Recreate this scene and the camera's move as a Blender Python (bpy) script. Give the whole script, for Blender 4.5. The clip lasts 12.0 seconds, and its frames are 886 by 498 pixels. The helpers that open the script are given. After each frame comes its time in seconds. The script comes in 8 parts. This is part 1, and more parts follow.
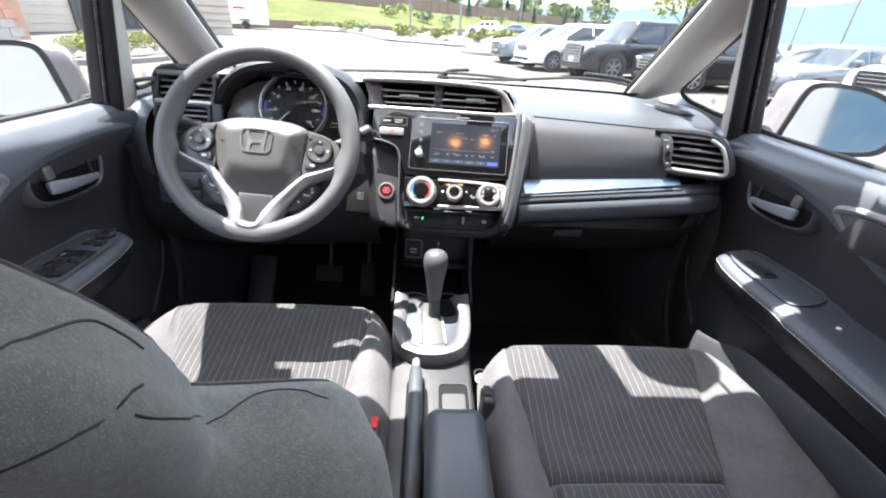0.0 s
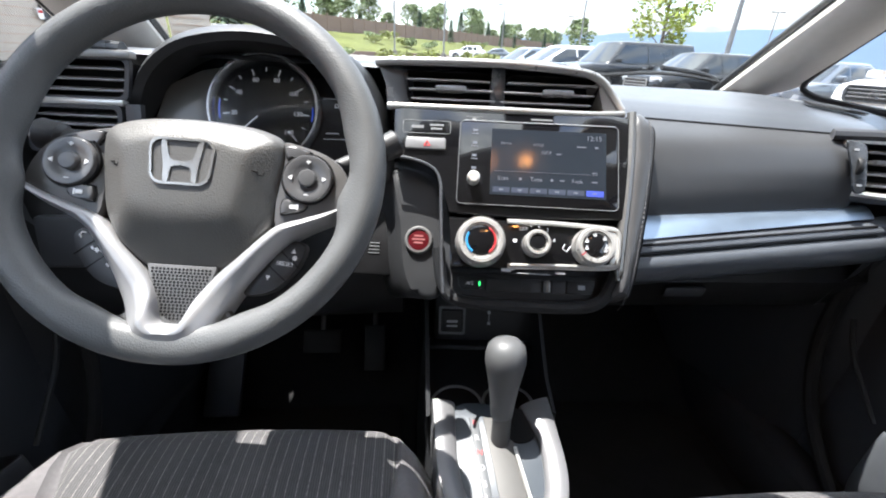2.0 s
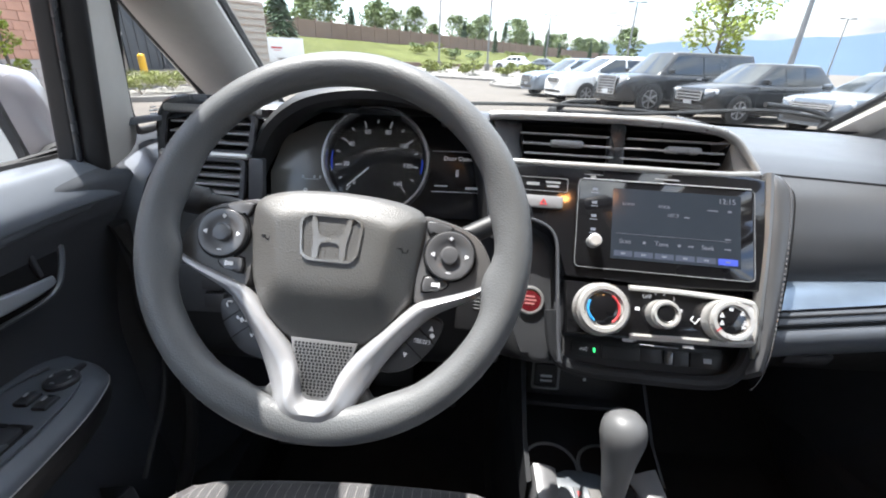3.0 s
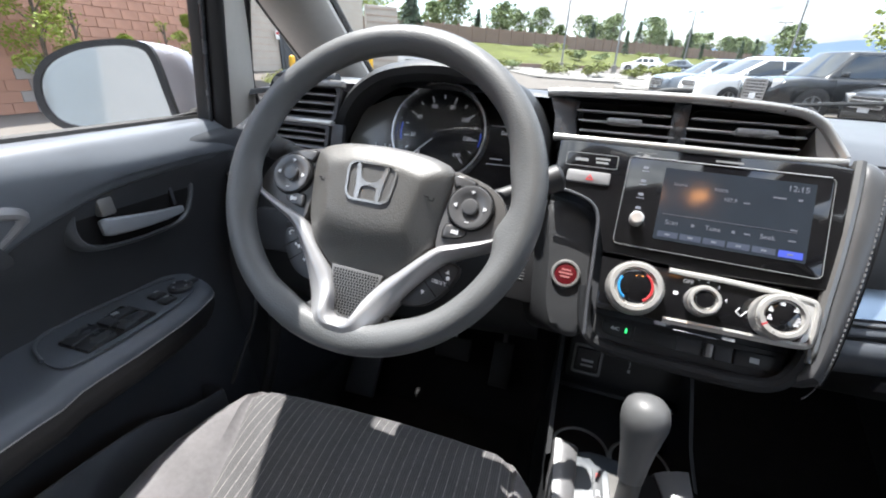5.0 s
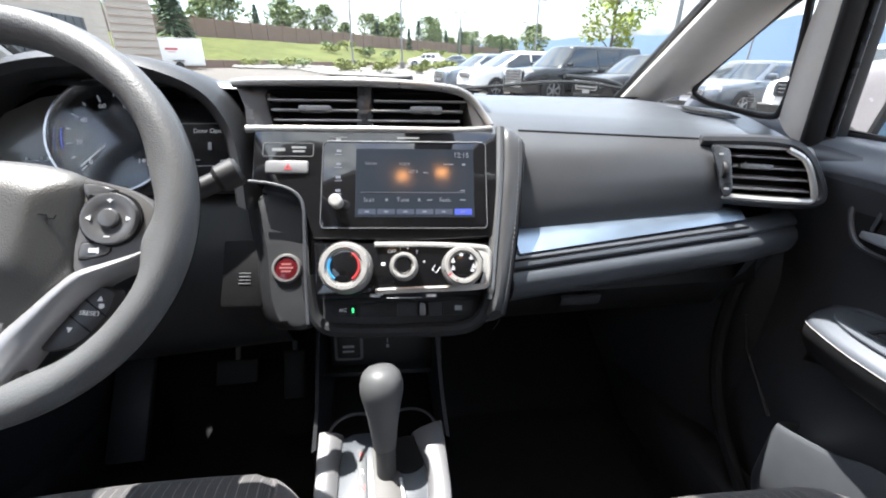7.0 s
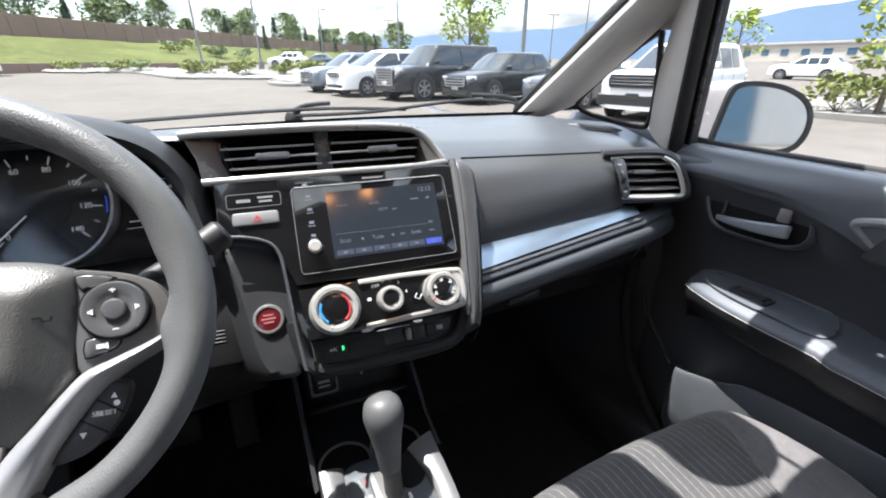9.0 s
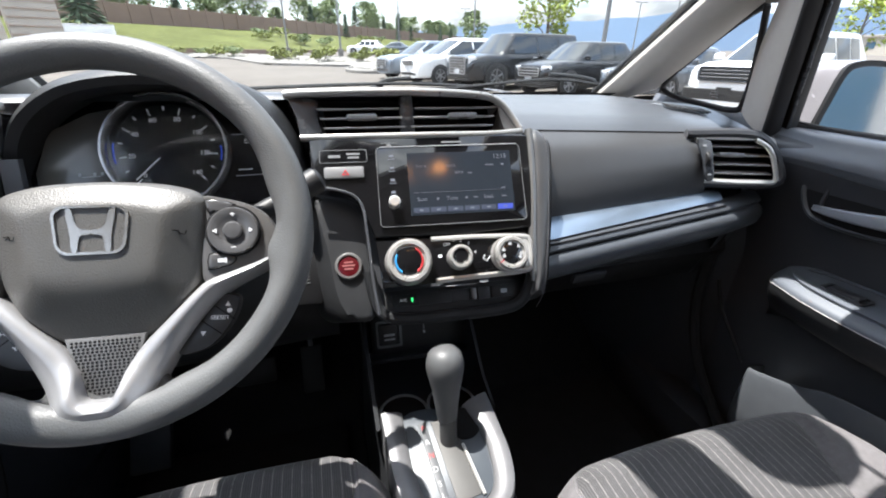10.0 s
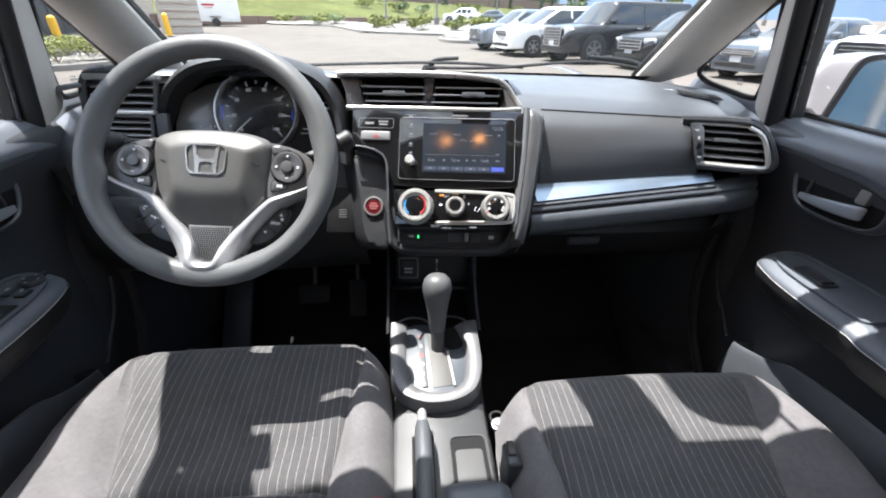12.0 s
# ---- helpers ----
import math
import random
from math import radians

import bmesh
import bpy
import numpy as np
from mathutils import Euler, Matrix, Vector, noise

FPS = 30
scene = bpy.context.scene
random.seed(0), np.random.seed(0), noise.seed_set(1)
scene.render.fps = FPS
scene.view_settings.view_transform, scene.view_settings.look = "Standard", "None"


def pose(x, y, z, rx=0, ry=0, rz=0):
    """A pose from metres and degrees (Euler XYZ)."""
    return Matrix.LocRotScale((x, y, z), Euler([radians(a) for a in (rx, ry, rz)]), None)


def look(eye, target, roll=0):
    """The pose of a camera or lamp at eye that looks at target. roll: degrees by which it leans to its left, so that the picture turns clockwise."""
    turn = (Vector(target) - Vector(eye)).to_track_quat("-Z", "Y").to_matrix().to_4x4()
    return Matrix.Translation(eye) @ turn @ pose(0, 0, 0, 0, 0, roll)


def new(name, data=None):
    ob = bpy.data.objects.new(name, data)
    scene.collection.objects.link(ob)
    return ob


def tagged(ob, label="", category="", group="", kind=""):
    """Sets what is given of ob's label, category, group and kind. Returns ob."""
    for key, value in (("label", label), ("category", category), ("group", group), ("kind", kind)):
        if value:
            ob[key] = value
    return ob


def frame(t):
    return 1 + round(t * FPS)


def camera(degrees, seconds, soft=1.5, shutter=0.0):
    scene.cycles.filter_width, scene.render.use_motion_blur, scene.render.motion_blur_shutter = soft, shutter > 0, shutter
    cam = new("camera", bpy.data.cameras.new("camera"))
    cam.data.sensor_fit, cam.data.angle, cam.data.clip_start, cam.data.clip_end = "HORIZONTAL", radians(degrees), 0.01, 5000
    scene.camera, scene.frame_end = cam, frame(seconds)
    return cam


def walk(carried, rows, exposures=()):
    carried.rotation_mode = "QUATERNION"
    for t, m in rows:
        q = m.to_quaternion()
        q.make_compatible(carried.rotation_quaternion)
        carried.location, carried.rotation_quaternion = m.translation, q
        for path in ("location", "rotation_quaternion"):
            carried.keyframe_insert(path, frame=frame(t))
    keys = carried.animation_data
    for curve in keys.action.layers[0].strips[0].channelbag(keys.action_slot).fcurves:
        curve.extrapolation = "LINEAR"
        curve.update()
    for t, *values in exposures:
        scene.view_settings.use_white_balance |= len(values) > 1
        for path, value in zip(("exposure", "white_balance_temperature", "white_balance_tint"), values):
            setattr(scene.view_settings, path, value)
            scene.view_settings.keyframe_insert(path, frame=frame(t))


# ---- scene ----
from mathutils.bvhtree import BVHTree

cam = camera(94.0, 12.0, 2.0)
METRES, EYE, TILT, LEAN, TURN = 1.3, 1.18, -28.0, -2.8, -1.5
ROWS = [
    (0.0, 0.0, 0.0, 0.0, -0.0, 0.0, -0.0),
    (0.5, -0.0172, 0.0557, 0.0298, -0.66, 0.45, 0.53),
    (1.0, -0.0392, 0.1306, 0.0483, -1.38, 1.13, 1.11),
    (1.5, -0.0593, 0.2033, 0.0556, -1.87, 1.93, 1.56),
    (2.0, -0.0821, 0.2691, 0.0669, -1.61, 2.81, 1.55),
    (2.5, -0.1283, 0.3033, 0.0872, -0.07, 3.54, 0.88),
    (3.0, -0.1564, 0.2771, 0.1184, 3.25, 3.99, -0.82),
    (3.5, -0.1605, 0.2411, 0.1307, 7.77, 4.06, -3.32),
    (5.5, -0.0608, 0.268, 0.0752, 15.25, 3.39, -7.3),
    (6.0, -0.036, 0.2738, 0.0746, 10.07, 3.86, -4.19),
    (6.5, -0.0086, 0.2772, 0.0754, 2.81, 3.98, 0.19),
    (7.0, 0.0173, 0.2772, 0.0786, -5.44, 3.47, 5.12),
    (7.5, 0.0353, 0.2711, 0.087, -13.35, 2.31, 9.64),
    (9.5, -0.0911, 0.2483, 0.1096, -17.01, 1.0, 11.66),
    (10.0, -0.0881, 0.2436, 0.0916, -12.08, 1.12, 8.93),
    (10.5, -0.0711, 0.2222, 0.0842, -7.54, 0.67, 6.36),
    (11.0, -0.0526, 0.189, 0.0783, -4.29, -0.13, 4.57),
    (11.5, -0.0306, 0.1482, 0.0651, -2.4, -0.84, 3.63),
    (12.0, -0.0153, 0.1048, 0.0449, -1.55, -1.24, 3.18),
]
BETWEEN = [
    (3.7, look((-0.219, 0.36, 1.171), (-0.467, 2.169, 0.356), 2.3)),
    (4.5, look((-0.1725, 0.3515, 1.1375), (-0.6585, 2.1075, 0.3115), 2.3)),
    (5.3, look((-0.103, 0.351, 1.101), (-0.609, 2.100, 0.273), 2.3)),
    (7.7, look((0.038, 0.361, 1.123), (0.685, 2.073, 0.315), -0.1)),
    (8.5, look((-0.034, 0.3695, 1.154), (0.772, 2.0055, 0.334), -0.1)),
    (9.3, look((-0.123, 0.364, 1.157), (0.610, 2.030, 0.328), -0.1)),
]
walk(cam, sorted([(t, pose(-0.022, 0, EYE, TILT, LEAN, TURN) @ pose(METRES * x, METRES * y, METRES * z, 90 + pitch, roll, yaw)) for t, x, y, z, yaw, pitch, roll in ROWS] + BETWEEN, key=lambda row: row[0]),
     [(0.0, 2.85, 6350, 10), (1.0, 2.42, 6350, 10), (2.5, 2.44, 6350, 10), (3.5, 2.2, 6350, 10), (6.0, 2.3, 6350, 10), (7.7, 2.38, 6350, 10), (9.5, 2.08, 6350, 10), (12.0, 2.27, 6350, 10)])


# ---- world, sun, exposure ----
SUN_TO = Vector((-0.25, 0.17, 1.0)).normalized()
world = bpy.data.worlds.new("sky")
scene.world = world
world.use_nodes = True
wn, wl = world.node_tree.nodes, world.node_tree.links
bg = wn["Background"]
sky = wn.new("ShaderNodeTexSky")
sky.sky_type = "NISHITA"
sky.sun_disc = False
sky.sun_elevation = math.asin(SUN_TO.z)
sky.sun_rotation = math.atan2(SUN_TO.x, SUN_TO.y)
coord = wn.new("ShaderNodeTexCoord")
stretch = wn.new("ShaderNodeMapping")
stretch.inputs["Scale"].default_value = (1.6, 1.6, 5.0)
cloud = wn.new("ShaderNodeTexNoise")
cloud.inputs["Scale"].default_value = 2.2
cloud.inputs["Detail"].default_value = 7
cloud_ramp = wn.new("ShaderNodeValToRGB")
cloud_ramp.color_ramp.elements[0].position = 0.36
cloud_ramp.color_ramp.elements[1].position = 0.56
cloud_mix = wn.new("ShaderNodeMixRGB")
cloud_tone = wn.new("ShaderNodeTexNoise")
cloud_tone.inputs["Scale"].default_value = 5.0
cloud_tone.inputs["Detail"].default_value = 6
tone_ramp = wn.new("ShaderNodeValToRGB")
tone_ramp.color_ramp.elements[0].position, tone_ramp.color_ramp.elements[0].color = 0.35, (3.0, 3.2, 3.5, 1)
tone_ramp.color_ramp.elements[1].position, tone_ramp.color_ramp.elements[1].color = 0.62, (5.6, 5.7, 5.8, 1)
wl.new(stretch.outputs[0], cloud_tone.inputs["Vector"])
wl.new(cloud_tone.outputs[0], tone_ramp.inputs[0])
# the cloud veil is thinner and duller low down, brighter towards the sun
rise = wn.new("ShaderNodeSeparateXYZ")
lift_map = wn.new("ShaderNodeMapRange")
lift_map.inputs[2].default_value, lift_map.inputs[3].default_value, lift_map.inputs[4].default_value = 0.7, 0.30, 1.1
veil = wn.new("ShaderNodeVectorMath")
veil.operation = "SCALE"
wl.new(coord.outputs["Generated"], rise.inputs[0])
wl.new(rise.outputs[2], lift_map.inputs[0])
wl.new(tone_ramp.outputs[0], veil.inputs[0])
wl.new(lift_map.outputs[0], veil.inputs["Scale"])
wl.new(veil.outputs[0], cloud_mix.inputs[2])
wl.new(coord.outputs["Generated"], stretch.inputs[0])
wl.new(stretch.outputs[0], cloud.inputs["Vector"])
wl.new(cloud.outputs[0], cloud_ramp.inputs[0])
wl.new(cloud_ramp.outputs[0], cloud_mix.inputs[0])
wl.new(sky.outputs[0], cloud_mix.inputs[1])
wl.new(cloud_mix.outputs[0], bg.inputs[0])
bg.inputs[1].default_value = 0.15

sun = new("sun", bpy.data.lights.new("sun", "SUN"))
sun.data.energy, sun.data.angle, sun.data.color = 3.2, radians(0.53), (1, 0.96, 0.9)
sun.matrix_basis = look(SUN_TO * 50, (0, 0, 0))


# ---- materials ----
def mat(name, base, rough=0.5, metal=0.0, var=0.12, scale=30.0, bump=0.0, bscale=600.0, coat=0.0, ior=1.5, wear=0.0, vor=False, spec=0.5):
    """A surface with colour variation at two scales, fine relief and uneven gloss."""
    m = bpy.data.materials.new(name)
    m.use_nodes = True
    n, l = m.node_tree.nodes, m.node_tree.links
    p = n["Principled BSDF"]
    p.inputs["Metallic"].default_value, p.inputs["IOR"].default_value = metal, ior
    p.inputs["Coat Weight"].default_value = coat
    p.inputs["Specular IOR Level"].default_value = spec
    tc = n.new("ShaderNodeTexCoord")
    n1, n2 = n.new("ShaderNodeTexNoise"), n.new("ShaderNodeTexNoise")
    n1.inputs["Scale"].default_value, n1.inputs["Detail"].default_value = scale, 4
    n2.inputs["Scale"].default_value, n2.inputs["Detail"].default_value = scale * 0.13, 3
    add = n.new("ShaderNodeMath")
    add.operation = "ADD"
    l.new(tc.outputs["Object"], n1.inputs["Vector"])
    l.new(tc.outputs["Object"], n2.inputs["Vector"])
    l.new(n1.outputs[0], add.inputs[0])
    l.new(n2.outputs[0], add.inputs[1])
    rng = n.new("ShaderNodeMapRange")
    rng.inputs[1].default_value, rng.inputs[2].default_value = 0.6, 1.4
    l.new(add.outputs[0], rng.inputs[0])
    mix = n.new("ShaderNodeMixRGB")
    mix.inputs[1].default_value = tuple(c * (1 - var) for c in base) + (1,)
    mix.inputs[2].default_value = tuple(min(1, c * (1 + var) + wear) for c in base) + (1,)
    l.new(rng.outputs[0], mix.inputs[0])
    l.new(mix.outputs[0], p.inputs["Base Color"])
    rr = n.new("ShaderNodeMapRange")
    rr.inputs[3].default_value, rr.inputs[4].default_value = max(0.02, rough - 0.07), min(1, rough + 0.07)
    l.new(n1.outputs[0], rr.inputs[0])
    l.new(rr.outputs[0], p.inputs["Roughness"])
    if bump:
        b = n.new("ShaderNodeBump")
        b.inputs["Strength"].default_value, b.inputs["Distance"].default_value = bump, 0.6 / bscale
        if vor:
            t = n.new("ShaderNodeTexVoronoi")
            t.feature = "SMOOTH_F1"
        else:
            t = n.new("ShaderNodeTexNoise")
            t.inputs["Detail"].default_value = 2
        t.inputs["Scale"].default_value = bscale
        l.new(tc.outputs["Object"], t.inputs["Vector"])
        l.new(t.outputs[0], b.inputs["Height"])
        l.new(b.outputs[0], p.inputs["Normal"])
    return m


def glow(name, colour, strength):
    m = bpy.data.materials.new(name)
    m.use_nodes = True
    p = m.node_tree.nodes["Principled BSDF"]
    p.inputs["Base Color"].default_value = (*colour, 1)
    p.inputs["Emission Color"].default_value = (*colour, 1)
    p.inputs["Emission Strength"].default_value = strength
    return m


def thin_glass(name, tint, gloss=0.03, rough=0.0, haze=0.0):
    m = bpy.data.materials.new(name)
    m.use_nodes = True
    n, l = m.node_tree.nodes, m.node_tree.links
    n.remove(n["Principled BSDF"])
    tr, gl, mx, fr = n.new("ShaderNodeBsdfTransparent"), n.new("ShaderNodeBsdfGlossy"), n.new("ShaderNodeMixShader"), n.new("ShaderNodeLayerWeight")
    tr.inputs[0].default_value = (*tint, 1)
    gl.inputs["Roughness"].default_value = rough
    fr.inputs["Blend"].default_value = 0.5
    pw, ml = n.new("ShaderNodeMath"), n.new("ShaderNodeMath")
    pw.operation, ml.operation = "POWER", "MULTIPLY_ADD"
    pw.inputs[1].default_value, ml.inputs[1].default_value, ml.inputs[2].default_value = 5.0, 0.7, gloss
    l.new(fr.outputs["Facing"], pw.inputs[0])
    l.new(pw.outputs[0], ml.inputs[0])
    l.new(ml.outputs[0], mx.inputs[0])
    l.new(tr.outputs[0], mx.inputs[1])
    l.new(gl.outputs[0], mx.inputs[2])
    out = mx
    if haze:
        # a thin diffuse film puts a glare haze over the glass, uneven like dust
        film, top, haze_noise = n.new("ShaderNodeBsdfDiffuse"), n.new("ShaderNodeMixShader"), n.new("ShaderNodeTexNoise")
        film.inputs[0].default_value = (0.8, 0.78, 0.74, 1)
        haze_noise.inputs["Scale"].default_value, haze_noise.inputs["Detail"].default_value = 7.0, 8
        amount = n.new("ShaderNodeMapRange")
        amount.inputs[1].default_value, amount.inputs[2].default_value = 0.3, 0.7
        amount.inputs[3].default_value, amount.inputs[4].default_value = haze * 0.6, haze * 1.4
        l.new(haze_noise.outputs[0], amount.inputs[0])
        l.new(amount.outputs[0], top.inputs[0])
        l.new(mx.outputs[0], top.inputs[1])
        l.new(film.outputs[0], top.inputs[2])
        out = top
    l.new(out.outputs[0], n["Material Output"].inputs[0])
    return m


def fabric(name, base, stripe=None, pitch=0.0145, lit_fuzz=None):
    """Woven seat cloth; stripe: colour of the thin broken pinstripes that run fore and aft."""
    m = mat(name, base, rough=0.92, var=0.22, scale=160, bump=0.55, bscale=1500)
    n, l = m.node_tree.nodes, m.node_tree.links
    p = n["Principled BSDF"]
    p.inputs["Sheen Weight"].default_value = 0.15
    p.inputs["Sheen Roughness"].default_value = 0.5
    if lit_fuzz:
        # pale stretched streaks: the fuzz with its sunlit highlights put into the colour
        geo, mp, fz = n.new("ShaderNodeNewGeometry"), n.new("ShaderNodeMapping"), n.new("ShaderNodeTexNoise")
        mp.inputs["Rotation"].default_value = (0.5, 0.3, 0.6)
        mp.inputs["Scale"].default_value = (160, 1500, 900)
        fz.inputs["Scale"].default_value, fz.inputs["Detail"].default_value = 1.0, 3
        l.new(geo.outputs["Position"], mp.inputs[0])
        l.new(mp.outputs[0], fz.inputs["Vector"])
        fr = n.new("ShaderNodeMapRange")
        fr.inputs[1].default_value, fr.inputs[2].default_value = 0.52, 0.80
        l.new(fz.outputs[0], fr.inputs[0])
        mf = n.new("ShaderNodeMixRGB")
        mf.inputs[2].default_value = (*lit_fuzz, 1)
        l.new(fr.outputs[0], mf.inputs[0])
        l.new(p.inputs["Base Color"].links[0].from_socket, mf.inputs[1])
        l.new(mf.outputs[0], p.inputs["Base Color"])
    if stripe:
        geo, sep = n.new("ShaderNodeNewGeometry"), n.new("ShaderNodeSeparateXYZ")
        l.new(geo.outputs["Position"], sep.inputs[0])
        wob = n.new("ShaderNodeTexNoise")
        wob.inputs["Scale"].default_value = 9
        l.new(geo.outputs["Position"], wob.inputs["Vector"])
        ma = n.new("ShaderNodeMath")
        ma.operation = "MULTIPLY_ADD"
        ma.inputs[1].default_value = 0.006
        l.new(wob.outputs[0], ma.inputs[0])
        l.new(sep.outputs[0], ma.inputs[2])
        dv, frc, cmp_ = n.new("ShaderNodeMath"), n.new("ShaderNodeMath"), n.new("ShaderNodeMath")
        dv.operation, frc.operation, cmp_.operation = "DIVIDE", "FRACT", "LESS_THAN"
        dv.inputs[1].default_value, cmp_.inputs[1].default_value = pitch, 0.085
        l.new(ma.outputs[0], dv.inputs[0])
        l.new(dv.outputs[0], frc.inputs[0])
        l.new(frc.outputs[0], cmp_.inputs[0])
        # fine ribs between the stripes
        rib = n.new("ShaderNodeTexWave")
        rib.inputs["Scale"].default_value = 110
        rib.inputs["Distortion"].default_value = 2.5
        l.new(geo.outputs["Position"], rib.inputs["Vector"])
        brk = n.new("ShaderNodeTexNoise")
        brk.inputs["Scale"].default_value = 260
        l.new(geo.outputs["Position"], brk.inputs["Vector"])
        gt = n.new("ShaderNodeMapRange")
        gt.inputs[1].default_value, gt.inputs[2].default_value = 0.26, 0.52
        l.new(brk.outputs[0], gt.inputs[0])
        mul = n.new("ShaderNodeMath")
        mul.operation = "MULTIPLY"
        l.new(cmp_.outputs[0], mul.inputs[0])
        l.new(gt.outputs[0], mul.inputs[1])
        old = p.inputs["Base Color"].links[0].from_socket
        m1, m2 = n.new("ShaderNodeMixRGB"), n.new("ShaderNodeMixRGB")
        m1.blend_type = "MULTIPLY"
        m1.inputs[0].default_value = 0.45
        l.new(old, m1.inputs[1])
        l.new(rib.outputs[0], m1.inputs[2])
        m2.inputs[2].default_value = (*stripe, 1)
        l.new(mul.outputs[0], m2.inputs[0])
        l.new(m1.outputs[0], m2.inputs[1])
        l.new(m2.outputs[0], p.inputs["Base Color"])
    return m


PLASTIC = mat("grained_black_plastic", (0.046, 0.048, 0.054), 0.42, var=0.1, scale=40, bump=0.22, bscale=1700, vor=True)
PAD = mat("soft_black_dash_skin", (0.070, 0.077, 0.088), 0.35, var=0.1, scale=25, bump=0.25, bscale=1600, vor=True)
GREYPAD = mat("grey_dash_skin", (0.056, 0.057, 0.060), 0.36, var=0.08, scale=25, bump=0.22, bscale=1700, vor=True)
# near-black with little gloss: seams, and the shade of recesses put into colour
DARK = mat("recess_shade_and_seam_black", (0.010, 0.010, 0.011), 0.6, var=0.2, spec=0.15)
LEATHER = mat("wheel_grain_urethane", (0.102, 0.105, 0.107), 0.45, var=0.14, scale=30, bump=0.36, bscale=760, vor=True)
HUB = mat("airbag_cover_skin", (0.088, 0.086, 0.082), 0.43, var=0.12, scale=30, bump=0.42, bscale=780, vor=True)
PIANO = mat("piano_black", (0.006, 0.006, 0.007), 0.07, var=0.2, coat=0.6)
SILVER = mat("satin_silver_paint", (0.33, 0.33, 0.34), 0.38, 0.4, var=0.06, scale=60, bump=0.05, bscale=2500)
NICKEL = mat("brushed_nickel_trim", (0.56, 0.55, 0.53), 0.30, 0.55, var=0.06, scale=80)
DOORSKIN = mat("grained_door_panel", (0.098, 0.106, 0.118), 0.31, var=0.1, scale=40, bump=0.22, bscale=1700, vor=True)
DOORPLASTIC = mat("grained_black_door_plastic", (0.060, 0.064, 0.072), 0.40, var=0.1, scale=40, bump=0.22, bscale=1700, vor=True)
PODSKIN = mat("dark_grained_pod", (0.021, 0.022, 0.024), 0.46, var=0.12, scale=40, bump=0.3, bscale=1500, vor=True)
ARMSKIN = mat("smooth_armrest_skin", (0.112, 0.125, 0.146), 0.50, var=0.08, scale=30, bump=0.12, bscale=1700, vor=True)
# black skin made lighter and bluer: reflected sky sheen put into the colour
DOORTOP = mat("sky_sheen_door_top_skin", (0.125, 0.137, 0.156), 0.33, var=0.08, scale=30, bump=0.18, bscale=1700, vor=True)
LENSGLASS = thin_glass("clear_gauge_lens", (0.96, 0.96, 0.96), 0.025)
SLAT = mat("satin_vent_slat", (0.30, 0.30, 0.305), 0.3, var=0.06)
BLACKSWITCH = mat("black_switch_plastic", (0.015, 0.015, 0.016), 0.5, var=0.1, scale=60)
GUNMETAL = mat("dark_satin_trim", (0.25, 0.245, 0.24), 0.36, 0.5, var=0.06, scale=60)
CHROME = mat("chrome", (0.78, 0.78, 0.79), 0.10, 1.0, var=0.03)
STRIP = mat("silver_blue_dash_strip", (0.27, 0.335, 0.415), 0.36, 0.85, var=0.06, scale=40)
BEIGE = mat("beige_pillar_trim", (0.50, 0.475, 0.435), 0.75, var=0.05, scale=80, bump=0.2, bscale=1000)
HEADLINER = mat("beige_headliner", (0.52, 0.50, 0.46), 0.9, var=0.05, scale=120, bump=0.3, bscale=1200)
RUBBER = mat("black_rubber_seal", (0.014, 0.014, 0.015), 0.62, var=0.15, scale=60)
CARPET = mat("black_carpet", (0.012, 0.012, 0.013), 0.97, var=0.35, scale=240, bump=0.8, bscale=900)
CLOTH = fabric("grey_side_cloth", (0.116, 0.110, 0.114))
STRIPED = fabric("striped_seat_cloth", (0.080, 0.078, 0.081), (0.20, 0.193, 0.186), 0.0122)
SEATBACK = fabric("seat_back_cloth", (0.215, 0.220, 0.214), lit_fuzz=(0.42, 0.42, 0.38))
BODY = mat("silver_lilac_car_paint", (0.40, 0.38, 0.41), 0.25, 0.35, var=0.03, coat=0.8)
MIRROR = mat("mirror_glass", (0.9, 0.91, 0.92), 0.01, 1.0, var=0.0)
WINDSHIELD = thin_glass("clear_windshield_glass", (0.93, 0.96, 0.95), 0.02, haze=0.03)
SIDEGLASS = thin_glass("clear_side_glass", (0.93, 0.95, 0.945), 0.03, haze=0.02)
DISPLAY = mat("dim_display_glass", (0.020, 0.025, 0.033), 0.12, var=0.1)
DIALGLASS = mat("dial_face", (0.008, 0.008, 0.010), 0.2, var=0.1)
WHITEINK = glow("white_marking", (0.60, 0.61, 0.63), 0.05)
GREYINK = mat("grey_marking", (0.42, 0.43, 0.45), 0.6)
DIMINK = glow("dim_display_marking", (0.10, 0.11, 0.135), 0.02)
REDINK = mat("red_marking", (0.45, 0.03, 0.035), 0.5)
BLUEINK = mat("blue_marking", (0.03, 0.28, 0.62), 0.5)
BLUEGLOW = glow("blue_gauge_light", (0.02, 0.06, 0.5), 0.12)
BLUEKEY = glow("blue_display_key", (0.03, 0.05, 0.30), 0.15)
GREENGLOW = glow("green_indicator", (0.05, 0.9, 0.2), 0.5)
REDBTN = mat("red_start_button", (0.085, 0.007, 0.010), 0.22, var=0.1, coat=0.4)
GREENECO = mat("green_leaf_marking", (0.05, 0.35, 0.22), 0.5)
BUTTON = mat("button_plastic", (0.040, 0.040, 0.043), 0.42, var=0.08, scale=60)
WHITEPAINT = mat("white_plastic_tag", (0.75, 0.75, 0.74), 0.5)
THREAD = mat("pale_grey_thread", (0.11, 0.11, 0.115), 0.7)
